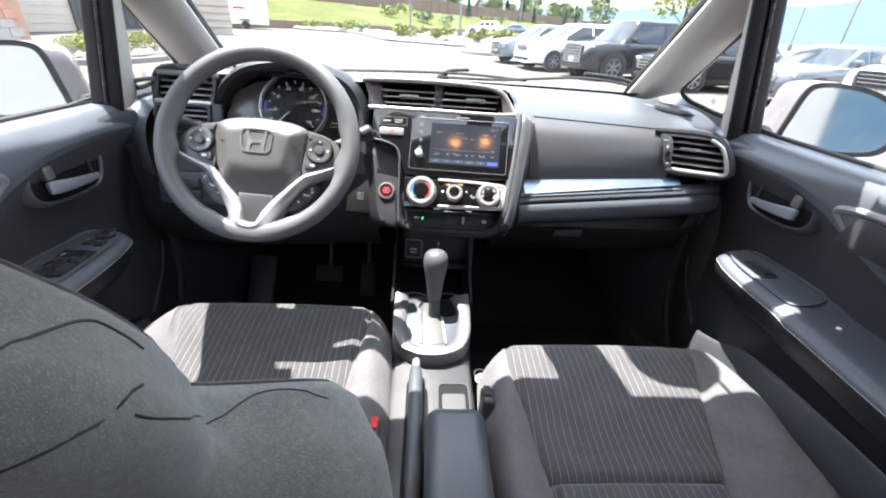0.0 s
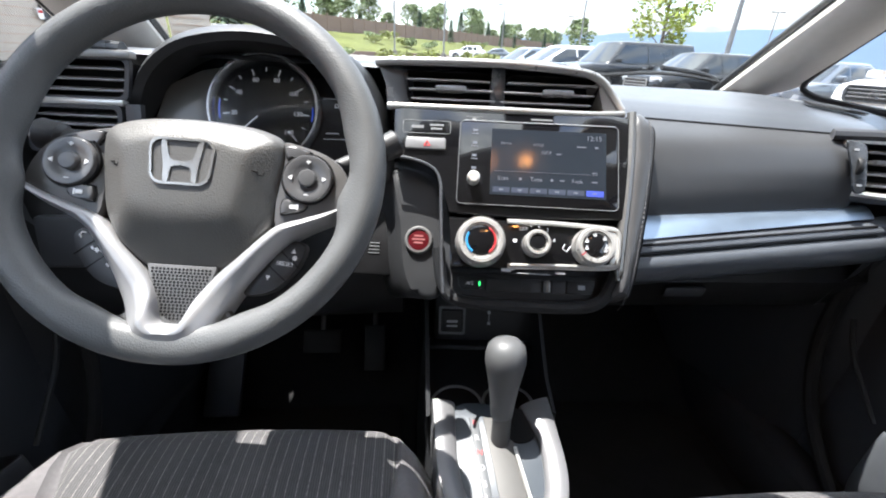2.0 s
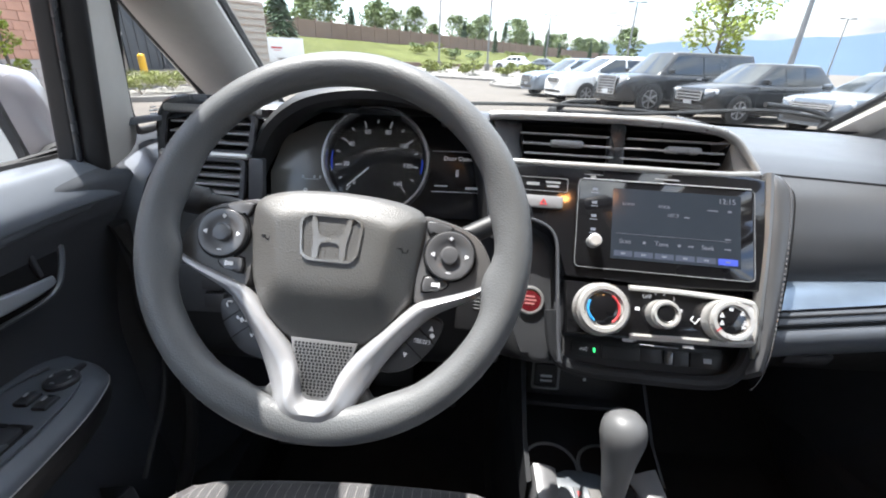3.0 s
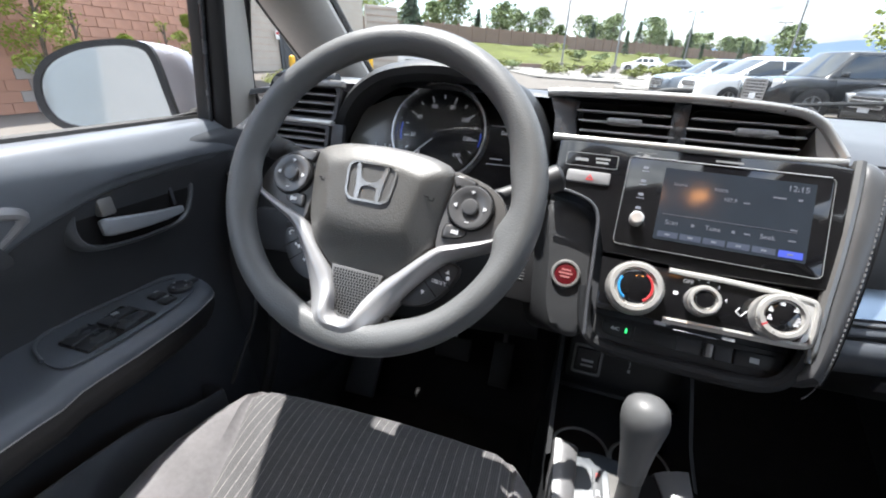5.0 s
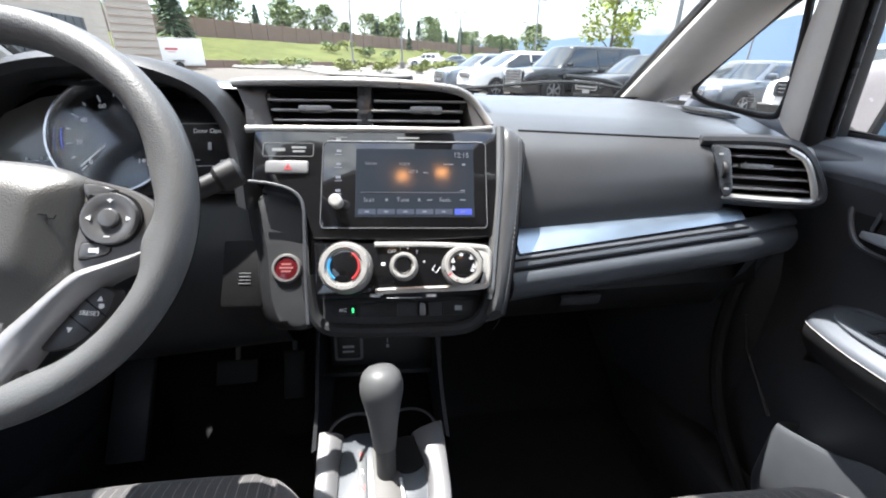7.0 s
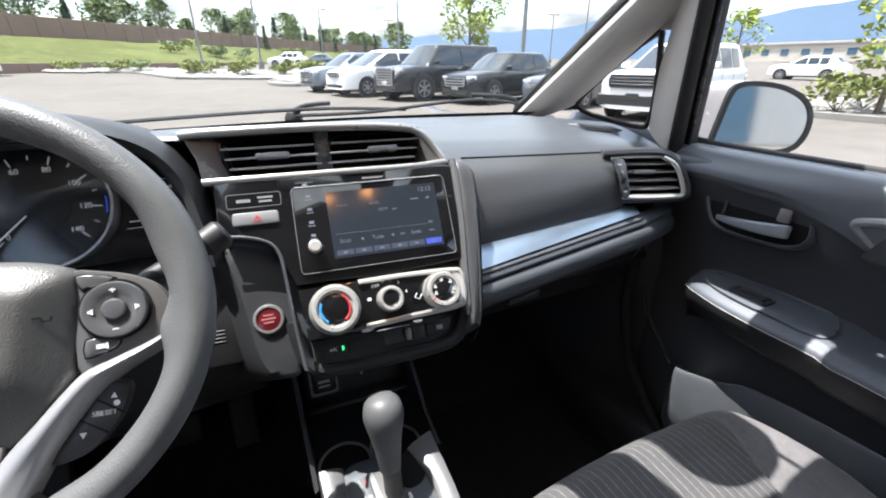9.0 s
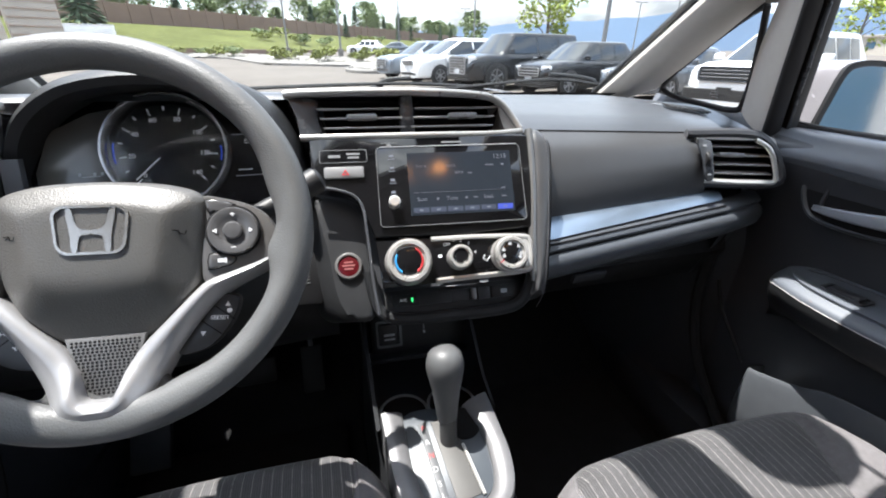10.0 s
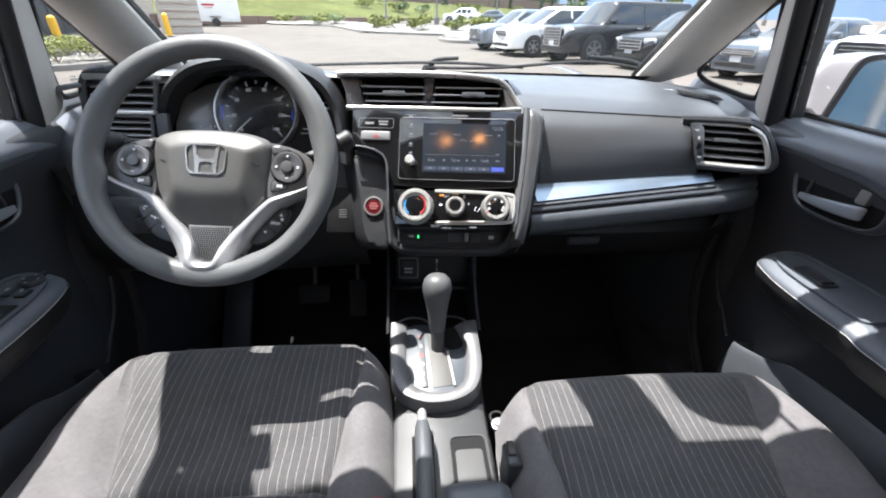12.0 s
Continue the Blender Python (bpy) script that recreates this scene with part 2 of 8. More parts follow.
SATINKEY = mat("satin_grey_key", (0.085, 0.085, 0.088), 0.24, var=0.06)
PIPING = mat("pale_grey_piping", (0.34, 0.335, 0.33), 0.6)
LINE = mat("dim_grey_marking", (0.16, 0.165, 0.17), 0.5)
SATIN = mat("satin_black_switch_panel", (0.050, 0.054, 0.060), 0.27, var=0.1, scale=40)
CONSOLE = mat("satin_black_console", (0.017, 0.018, 0.020), 0.52, var=0.12, scale=40, bump=0.2, bscale=1700, vor=True, spec=0.3)
CONSOLEGREY = mat("satin_grey_console", (0.047, 0.048, 0.050), 0.42, var=0.1, scale=30, bump=0.15, bscale=1700, vor=True)
RED = mat("red_buckle_plastic", (0.6, 0.02, 0.03), 0.4)

# ---- geometry helpers ----
WORLD = {}


def thing(name, at, label, category, group="", kind=""):
    """An empty at a thing's base, which parents its parts."""
    e = new(name)
    e.empty_display_size = 0.05
    e.matrix_basis = at if isinstance(at, Matrix) else Matrix.Translation(at)
    WORLD[e] = e.matrix_basis.copy()
    return tagged(e, label, category, group, kind)


def part(name, bm, material, parent=None, label="", smooth=35):
    """Links a bmesh, in world metres, as one mesh object under a thing or a part."""
    me = bpy.data.meshes.new(name)
    bmesh.ops.recalc_face_normals(bm, faces=bm.faces[:])
    if smooth:
        for f in bm.faces:
            f.smooth = True
        for e in bm.edges:
            if len(e.link_faces) == 2 and e.calc_face_angle(0) > radians(smooth):
                e.smooth = False
    bm.to_mesh(me)
    bm.free()
    me.materials.append(material)
    ob = new(name, me)
    if parent:
        ob.parent = parent
        ob.matrix_parent_inverse = WORLD.get(parent, Matrix()).inverted()
    if label:
        ob["label"] = label
    return ob


def solo(name, bm, material, label, category, group="", kind="", smooth=35):
    return tagged(part(name, bm, material, None, "", smooth), label, category, group, kind)


def plane_frame(c, tilt=0.0, cant=0.0, roll=0.0):
    """Axes right, up and out of a panel at c that faces back (-y), leans back by tilt, is turned to the driver by cant."""
    a, b = radians(tilt), radians(cant)
    n = Vector((-math.sin(b) * math.cos(a), -math.cos(b) * math.cos(a), math.sin(a)))
    r = Vector((math.cos(b), -math.sin(b), 0))
    u = n.cross(r)
    m = Matrix((r, u, n)).transposed().to_4x4()
    m.translation = c
    return m @ Matrix.Rotation(radians(roll), 4, "Z")


def axes(c, x, y):
    """A frame at c with its first axis along x and its second near y."""
    x = Vector(x).normalized()
    z = x.cross(Vector(y)).normalized()
    m = Matrix((x, z.cross(x), z)).transposed().to_4x4()
    m.translation = c
    return m


MM = lambda *p: [(x / 1000, y / 1000) for x, y in p]


def T(x, y, z=0.0):
    return Matrix.Translation((x, y, z))


def merge(bm, tmp, m=Matrix()):
    at = [bm.verts.new(m @ v.co) for v in tmp.verts]
    tmp.verts.index_update()
    for f in tmp.faces:
        try:
            bm.faces.new([at[v.index] for v in f.verts])
        except ValueError:
            pass
    tmp.free()
    return bm


def box(m, sx, sy, sz, bev=0.002, seg=2, bm=None):
    """A box with rounded edges, centred at the frame m."""
    t = bmesh.new()
    bmesh.ops.create_cube(t, size=1, matrix=Matrix.Diagonal((sx, sy, sz, 1)))
    if bev:
        bmesh.ops.bevel(t, geom=t.edges[:], offset=min(bev, sx * 0.49, sy * 0.49, sz * 0.49), segments=seg, profile=0.5, affect="EDGES")
    return merge(bm or bmesh.new(), t, m)


def prism(m, pts, depth, bev=0.001, seg=2, bm=None):
    """A plate of the outline pts in the frame's plane, from 0 to depth along its normal, with a rounded rim."""
    t = bmesh.new()
    lo = [t.verts.new((x, y, 0)) for x, y in pts]
    hi = [t.verts.new((x, y, depth)) for x, y in pts]
    k = len(pts)
    t.faces.new(lo[::-1])
    top = t.faces.new(hi)
    for i in range(k):
        t.faces.new((lo[i], lo[(i + 1) % k], hi[(i + 1) % k], hi[i]))
    if bev:
        bmesh.ops.bevel(t, geom=list(top.edges), offset=bev, segments=seg, profile=0.5, affect="EDGES")
    return merge(bm or bmesh.new(), t, m)


def rrect(w, h, r, n=4, cx=0.0, cy=0.0):
    """A rounded rectangle's outline."""
    out = []
    for sx, sy, a0 in ((1, 1, 0), (-1, 1, 90), (-1, -1, 180), (1, -1, 270)):
        for i in range(n + 1):
            a = radians(a0 + 90 * i / n)
            out.append((cx + sx * (w / 2 - r) + r * math.cos(a), cy + sy * (h / 2 - r) + r * math.sin(a)))
    return out


def curve2(pts, n=6, closed=False):
    """A smooth line through points of any dimension."""
    p = [np.array(q, float) for q in pts]
    k, out = len(p), []
    for i in range(k if closed else k - 1):
        a, b, c, d = (p[j % k] if closed else p[min(max(j, 0), k - 1)] for j in (i - 1, i, i + 1, i + 2))
        for s in range(n):
            t = s / n
            out.append(tuple(0.5 * (2 * b + (c - a) * t + (2 * a - 5 * b + 4 * c - d) * t * t + (3 * b - a - 3 * c + d) * t ** 3)))
    if not closed:
        out.append(tuple(p[-1]))
    return out


def loft(rows, bm=None, close_u=False, caps=False):
    """A skin over rows of points."""
    bm = bm or bmesh.new()
    g = [[bm.verts.new(q) for q in r] for r in rows]
    for a, b in zip(g, g[1:]):
        k = len(a)
        for i in range(k if close_u else k - 1):
            bm.faces.new((a[i], a[(i + 1) % k], b[(i + 1) % k], b[i]))
    if caps:
        bm.faces.new(g[0][::-1])
        bm.faces.new(g[-1])
    return bm


def tube(pts, r, seg=10, closed=False, bm=None, flat=1.0, up=None):
    """A rod along pts; r: radius or one a point; flat: squash of the section."""
    p = [Vector(q) for q in pts]
    k = len(p)
    rs = r if isinstance(r, (list, tuple)) else [r] * k
    rows, ref = [], None
    for i in range(k):
        d = ((p[(i + 1) % k] - p[i - 1]) if closed else (p[min(i + 1, k - 1)] - p[max(i - 1, 0)])).normalized()
        if ref is None:
            ref = Vector(up) if up else (Vector((0, 0, 1)) if abs(d.z) < 0.9 else Vector((1, 0, 0)))
        s = d.cross(ref).normalized()
        ref = s.cross(d).normalized()
        rows.append([p[i] + rs[i] * (math.cos(a) * s + flat * math.sin(a) * ref) for a in (2 * math.pi * j / seg for j in range(seg))])
    if closed:
        rows.append(rows[0])
        b = bm or bmesh.new()
        g = [[b.verts.new(q) for q in row] for row in rows[:-1]]
        for i in range(k):
            for j in range(seg):
                b.faces.new((g[i][j], g[i][(j + 1) % seg], g[(i + 1) % k][(j + 1) % seg], g[(i + 1) % k][j]))
        return b
    return loft(rows, bm, True, True)


def lathe(m, prof, seg=32, bm=None):
    """A turned body: (radius, height) pairs round the frame's normal."""
    rows = [[m @ Vector((max(r, 1e-5) * math.cos(a), max(r, 1e-5) * math.sin(a), h)) for a in (2 * math.pi * j / seg for j in range(seg))] for r, h in prof]
    return loft(rows, bm, True, True)


def ring_plate(m, outer, inner, depth, bm=None):
    """A frame between two outlines of as many points."""
    bm = bm or bmesh.new()
    k = len(outer)
    lo, li, ho, hi = ([bm.verts.new(m @ Vector((x, y, z))) for x, y in o] for o, z in ((outer, 0), (inner, 0), (outer, depth), (inner, depth)))
    for i in range(k):
        j = (i + 1) % k
        for q in ((ho[i], ho[j], hi[j], hi[i]), (lo[j], lo[i], li[i], li[j]), (lo[i], lo[j], ho[j], ho[i]), (li[j], li[i], hi[i], hi[j])):
            bm.faces.new(q)
    bmesh.ops.bevel(bm, geom=[e for e in bm.edges if all((v in set(ho) or v in set(hi)) for v in e.verts) and len(e.link_faces) == 2 and e.calc_face_angle(0) > 0.7], offset=min(0.0012, depth * 0.4), segments=2, profile=0.5, affect="EDGES") if depth > 0.002 else None
    return bm


def words(name, text, m, size, material, parent=None, label="", depth=0.0003):
    """Lettering in the built-in font, centred in the frame m, as a mesh."""
    c = bpy.data.curves.new(name, "FONT")
    c.body, c.size, c.align_x, c.align_y, c.extrude = text, size, "CENTER", "CENTER", depth
    tmp = bpy.data.objects.new(name, c)
    scene.collection.objects.link(tmp)
    me = bpy.data.meshes.new_from_object(tmp.evaluated_get(bpy.context.evaluated_depsgraph_get()))
    bpy.data.objects.remove(tmp)
    bm = bmesh.new()
    bm.from_mesh(me)
    bm.transform(m)
    return part(name, bm, material, parent, label, 0)


def bars(m, items, h=0.0004, bm=None):
    """Small raised bars (x, y, w, h) in the frame's plane."""
    bm = bm or bmesh.new()
    for x, y, w, hh in items:
        box(m @ T(x, y, h / 2), w, hh, h, 0, 1, bm)
    return bm


def lerp(a, b, t):
    return tuple(p + (q - p) * t for p, q in zip(a, b))


# ---- cabin floor, shell and glass ----
def section_interp(stations, xs):
    """Profiles at several x, blended at each x of xs."""
    out = []
    keys = sorted(stations)
    for x in xs:
        a = max([k for k in keys if k <= x] or [keys[0]])
        b = min([k for k in keys if k >= x] or [keys[-1]])
        t = 0 if a == b else (x - a) / (b - a)
        out.append([(x, *lerp(p, q, t)) for p, q in zip(stations[a], stations[b])])
    return out


def frange(a, b, n):
    return [a + (b - a) * i / n for i in range(n + 1)]


floor = solo("floor", loft([[(x, y, 0.25 + (0.09 if abs(x) < 0.09 else 0.0) + max(0, y - 1.12) * 0.75 + 0.006 * noise.noise((x * 9, y * 9, 0))) for x in frange(-0.7, 0.7, 40)] for y in frange(-1.3, 1.6, 50)]), CARPET, "black carpeted floor of the car cabin", "car floor", kind="structure")
part("sill_pan", box(T(0, 0.1, 0.2), 1.5, 2.9, 0.06, 0.02), RUBBER, floor)
solo("floor_mat", prism(T(-0.36, 0.93, 0.262), rrect(0.44, 0.5, 0.05), 0.008, 0.003), CARPET, "black carpet floor mat under the pedals", "floor mat", "floor mats")
solo("floor_mat", prism(T(0.34, 0.95, 0.262), rrect(0.44, 0.5, 0.05), 0.008, 0.003), CARPET, "black carpet floor mat in the passenger footwell", "floor mat", "floor mats")

# firewall behind the dash and rear closing of the cabin
solo("wall_front", box(T(0, 1.42, 0.62), 1.44, 0.03, 0.8, 0.005), CARPET, "dark firewall behind the dashboard", "wall", kind="structure")
solo("wall_rear", box(T(0, -1.45, 0.62), 1.4, 0.04, 0.86, 0.02), CARPET, "dark trim panel closing the rear of the cabin", "wall", kind="structure")
roof_rows = []
for y in frange(-1.45, 0.60, 14):
    s = (y + 1.45) / 2.05
    zt = 1.30 + 0.16 * math.sin(min(1, s * 1.25 + 0.1) * math.pi / 2) - 0.02 * max(0, s - 0.75) / 0.25
    roof_rows.append([(0.575 * math.sin(a), y, zt - 0.055 * (1 - math.cos(a)) ** 1.0) for a in (radians(q) for q in frange(-90, 90, 16))])
solo("ceiling", loft(roof_rows), HEADLINER, "beige cloth headliner of the car", "headliner", kind="structure")
outer = solo("roof_panel", loft([[(x * 1.04, y, z + 0.035) for x, y, z in r] for r in roof_rows]), BODY, "silver painted car roof panel", "car roof", kind="structure")

# windshield pillars with the small front quarter windows
def pillar_set(sx):
    def P(x, y, z):
        return (sx * x, y, z)
    side = "passenger" if sx > 0 else "driver"
    t = thing("pillar_trim", P(0.62, 1.2, 1.0), "beige moulded windshield pillar trim, fabric grained", "pillar trim", "windshield pillars")
    # main pillar: from the dash corner up and back along the windshield's edge
    a0, a1 = Vector(P(0.585, 1.335, 1.023)), Vector(P(0.474, 0.62, 1.425))
    b0, b1 = Vector(P(0.712, 1.255, 1.055)), Vector(P(0.606, 0.70, 1.395))
    rows = []
    for i in range(15):
        s = i / 14
        p, q = a0.lerp(a1, s), b0.lerp(b1, s)
        mid = (p + q) / 2 + Vector((-sx * 0.022, -0.022, -0.012))
        rows.append([tuple(v) for v in curve2([p + Vector((sx * 0.012, 0.02, 0.012)), p, p.lerp(mid, 0.55) + Vector((-sx * 0.006, -0.006, -0.003)), mid, q.lerp(mid, 0.5) + Vector((-sx * 0.004, -0.008, 0)), q, q + Vector((sx * 0.02, 0.012, 0.012))], 4)])
    part("front_post", loft(rows), BEIGE, t)
    # black band between glass and trim
    part("windshield_seal", tube([a0 + Vector((sx * 0.012, 0.022, 0.012)), a0.lerp(a1, 0.5) + Vector((sx * 0.012, 0.022, 0.014)), a1 + Vector((sx * 0.012, 0.022, 0.012))], 0.010, 8), RUBBER, t, "black rubber seal")
    # rear post beside the door glass
    wf = 0.012 if sx < 0 else 0.0
    f0, f1 = Vector(P(0.672, 0.985 + wf, 1.03)), Vector(P(0.655, 0.975 + wf, 1.205))
    gd, wd = (0.010, 0.012) if sx < 0 else (0.0, 0.0)
    g0, g1 = Vector(P(0.641 + gd, 0.910, 1.0)), Vector(P(0.527 + gd, 0.828, 1.31))
    rows = []
    for i in range(9):
        s = i / 8
        p, q = f0.lerp(f1, s) if s < 0.999 else f1, g0.lerp(g1, s)
        p = Vector((p.x - sx * 0.03 * max(0, s - 0.6), p.y - 0.06 * max(0, s - 0.6), p.z + 0.06 * max(0, s - 0.5)))
        mid = (p + q) / 2 + Vector((-sx * 0.012, -0.004, 0))
        rows.append([tuple(v) for v in curve2([p + Vector((sx * 0.016, 0.002, 0)), p, mid, q, q + Vector((sx * 0.02, 0.0, 0))], 4)])
    part("rear_post", loft(rows), BEIGE, t)
    # corner fill above the small window, below it, and its rubber frame
    w = [P(0.700, 1.232, 1.058), P(0.692, 1.19, 1.095), P(0.675, 1.07, 1.172), P(0.662, 0.995 + wd, 1.208), P(0.660, 0.985 + wd, 1.195), P(0.676, 0.988 + wd, 1.10), P(0.682, 0.995 + wd, 1.045), P(0.690, 1.02 + wd, 1.028), P(0.700, 1.12, 1.032), P(0.703, 1.20, 1.040)]
    wq = curve2(w, 3, True)
    part("window_seal", tube([Vector(q) for q in wq], 0.006, 8, True), RUBBER, t, "black rubber window seal")
    part("lower_corner", loft([[P(0.72, 1.27, 1.04), P(0.72, 1.12, 1.026), P(0.70, 1.0, 1.024), P(0.665, 0.90, 1.01)], [P(0.69, 1.26, 1.0), P(0.69, 1.12, 1.0), P(0.665, 1.0, 0.99), P(0.648, 0.90, 0.985)]]), PAD, t)
    part("upper_corner", loft([[P(0.66, 1.01, 1.215), P(0.655, 0.985, 1.212), P(0.648, 0.96, 1.21)], [P(0.642, 0.93, 1.275), P(0.63, 0.88, 1.29), P(0.60, 0.85, 1.29)], [P(0.62, 0.80, 1.35), P(0.60, 0.78, 1.36), P(0.56, 0.76, 1.37)]]), BEIGE, t)
    bm = bmesh.new()
    bm.faces.new([bm.verts.new(Vector(q) + Vector((sx * 0.004, 0, 0))) for q in wq])
    bmesh.ops.triangulate(bm, faces=bm.faces[:])
    g = part("quarter_glass", bm, SIDEGLASS, t, "clear fixed quarter window")
    g.visible_shadow = False
    part("glass_marking", bars(axes(P(0.698, 1.08, 1.052), (0.02 * sx, -1, 0), (0, 0, 1)), [(0, 0.006, 0.014, 0.002), (0, 0.001, 0.02, 0.0025), (0.002, -0.004, 0.016, 0.002)]), GREYINK, t)
    return t


for sx in (-1, 1):
    pillar_set(sx)

# windshield: a sheet of glass from the cowl to the header
bow = lambda x: 0.10 * (x / 0.6) ** 2
ws = [[(x, lerp((1.42 - bow(x),), (0.62 - bow(x) * 0.3,), s)[0], 1.03 + 0.41 * s + 0.02 * math.sin(math.pi * s) - 0.02 * (x / 0.6) ** 2 * s) for x in frange(-0.6 + 0.11 * s, 0.6 - 0.11 * s, 12)] for s in frange(0, 1, 8)]
shield = solo("window_1", loft(ws), WINDSHIELD, "clear raked windshield of the car", "windshield", kind="structure")
shield.visible_shadow = False
part("black_lower_band", loft([[(x, 1.412 - bow(x) + d, 1.034 + h) for x in frange(-0.6, 0.6, 12)] for d, h in ((0.02, -0.02), (-0.05, 0.008))]), RUBBER, shield, "black ceramic band and cowl")
part("header_rail", loft([[(x, 0.64 - bow(x) * 0.3 + d, 1.425 + h) for x in frange(-0.54, 0.54, 12)] for d, h in ((0.02, 0.01), (0.01, -0.012), (-0.06, -0.008), (-0.10, 0.02))]), HEADLINER, shield)
# cowl panel and wipers outside
cowl = solo("cowl_panel", loft([[(x, 1.40 - bow(x) + d, 1.015 + h) for x in frange(-0.68, 0.68, 14)] for d, h in ((0.0, 0.0), (0.05, 0.015), (0.14, -0.01), (0.24, -0.05), (0.5, -0.09), (0.9, -0.16), (1.05, -0.30))]), RUBBER, "black plastic cowl below the windshield", "cowl")
for pts, base, nm in (([(0.62, 1.33, 1.052), (0.45, 1.345, 1.07), (0.2, 1.36, 1.052), (0.02, 1.375, 1.05)], (0.64, 1.40), "wiper"), ([(0.28, 1.372, 1.052), (0.10, 1.375, 1.062), (-0.12, 1.378, 1.06), (-0.44, 1.352, 1.052)], (0.02, 1.42), "wiper")):
    wv = thing("windshield_wiper", pts[0], "black windshield wiper resting on the glass", "wiper", "windshield wipers")
    part("blade", tube(curve2(pts, 5), 0.0042, 6), RUBBER, wv)
    part("arm", tube(curve2([(base[0], base[1], 1.03), (base[0] * 0.8 + pts[1][0] * 0.2, 1.395, 1.066), (pts[1][0], pts[1][1] + 0.004, pts[1][2] + 0.012)], 5), [0.008] * 5 + [0.0055] * 6, 8), RUBBER, wv)
    part("pivot_cap", lathe(T(base[0], base[1] - 0.005, 1.03), [(0.02, 0), (0.02, 0.012), (0.014, 0.024), (0.0, 0.028)], 16), RUBBER, wv)

# unseen square added on the glass for the small rectangular shadow on the driver seat
sticker = solo("windshield_sticker", prism(axes((-0.470, 0.690, 1.390), (1, 0.06, 0), (0, 0.87, -0.5)), rrect(0.034, 0.056, 0.003), 0.0008, 0), WHITEPAINT, "small unseen square added on the windshield to cast a shadow", "sticker")
# inside mirror and its stalk high on the glass
rv = thing("rear_view_mirror", (0, 0.72, 1.37), "black inside rear-view mirror on the windshield", "mirror")
part("housing", box(axes((0, 0.66, 1.365), (1, 0, 0), (0, 0.2, 1)), 0.235, 0.062, 0.03, 0.012, 3), PLASTIC, rv)
part("mirror_glass", prism(plane_frame((0, 0.644, 1.362), -12), rrect(0.222, 0.05, 0.014), 0.001, 0), MIRROR, rv)
part("stalk", tube([(0.055, 0.67, 1.368), (0.06, 0.70, 1.38), (0.065, 0.72, 1.39)], 0.012, 10), PLASTIC, rv)
# unseen box, sized and placed to drop shade on the passenger seat
part("sensor_box", box(axes((0.092, 0.735, 1.386), (1, 0.05, 0), (0, 0.87, -0.5)), 0.112, 0.22, 0.03, 0.01), PLASTIC, rv)
# unseen board added along the glass, shaped to shade the passenger seat
vis = thing("sun_visor", (0.27, 0.62, 1.41), "beige padded board added unseen to shade the passenger seat", "sun visor")
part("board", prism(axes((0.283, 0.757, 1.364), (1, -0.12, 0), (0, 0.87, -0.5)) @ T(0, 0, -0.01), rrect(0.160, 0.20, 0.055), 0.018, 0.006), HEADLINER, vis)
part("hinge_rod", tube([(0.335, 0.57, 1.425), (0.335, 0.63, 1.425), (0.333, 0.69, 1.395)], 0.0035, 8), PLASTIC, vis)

# two unseen blocks added to shade the passenger armrest, with a lit slit between
part("hinge_bracket", box(axes((0.470, 0.733, 1.392), (1, -0.12, 0), (0, 0.87, -0.5)), 0.062, 0.084, 0.012, 0.004), HEADLINER, vis, "beige unseen block that shades the armrest")
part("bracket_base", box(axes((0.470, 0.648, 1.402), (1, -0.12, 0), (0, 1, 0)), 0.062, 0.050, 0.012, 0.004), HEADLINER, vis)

# unseen plate added by the header to shade the driver seat's outer side
solo("visor_hinge", box(axes((-0.542, 0.645, 1.402), (1, 0.12, 0), (0, 1, 0)), 0.11, 0.060, 0.012, 0.004), HEADLINER, "beige plate added unseen to shade the driver seat", "visor hinge")

# map lamps in the roof, lit because a door is open
ml = thing("map_lamp", (0.025, 0.55, 1.42), "roof console with two lit warm map lamps", "roof lamp")
part("console", box(T(0.025, 0.50, 1.418), 0.20, 0.16, 0.03, 0.012, 3), HEADLINER, ml)
for x in (-0.026, 0.075):
    part("lamp_lens", box(T(x, 0.545, 1.402), 0.022, 0.016, 0.006, 0.002), glow("warm_map_lamp", (1.0, 0.42, 0.12), 13.0), ml, "lit warm lamp lens")

# ---- dashboard ----
dash = thing("dashboard", (0, 1.1, 0.7), "black soft-skinned dashboard with silver vent trim", "dashboard")
# passenger side body
ST = {
    0.175: [(1.40, 1.025), (1.28, 1.045), (1.12, 1.052), (1.02, 1.043), (0.985, 1.032), (0.962, 1.018), (0.930, 0.996), (0.907, 0.962), (0.894, 0.930), (0.888, 0.905), (0.886, 0.885)],
    0.50: [(1.33, 1.025), (1.22, 1.043), (1.08, 1.046), (0.985, 1.030), (0.952, 1.020), (0.930, 1.006), (0.906, 0.990), (0.894, 0.966), (0.889, 0.942), (0.887, 0.922), (0.889, 0.908)],
    0.66: [(1.26, 1.015), (1.17, 1.028), (1.06, 1.030), (0.975, 1.012), (0.935, 1.000), (0.905, 0.985), (0.888, 0.970), (0.880, 0.950), (0.876, 0.932), (0.875, 0.920), (0.88, 0.91)],
}
rows = section_interp(ST, frange(0.175, 0.655, 24))
part("passenger_top_pad", loft([curve2(q[:6], 5) for q in rows]), PAD, dash, "dark soft top pad")
gl_rows = [curve2(q[5:], 5) for q in section_interp(ST, frange(0.206, 0.512, 16))]
gl_rows = [[(x, y - 0.004, z) for x, y, z in r] for r in gl_rows]
gl_rows = [[(x, y + 0.012, z) for x, y, z in gl_rows[0]]] + gl_rows + [[(x, y + 0.012, z) for x, y, z in gl_rows[-1]]]
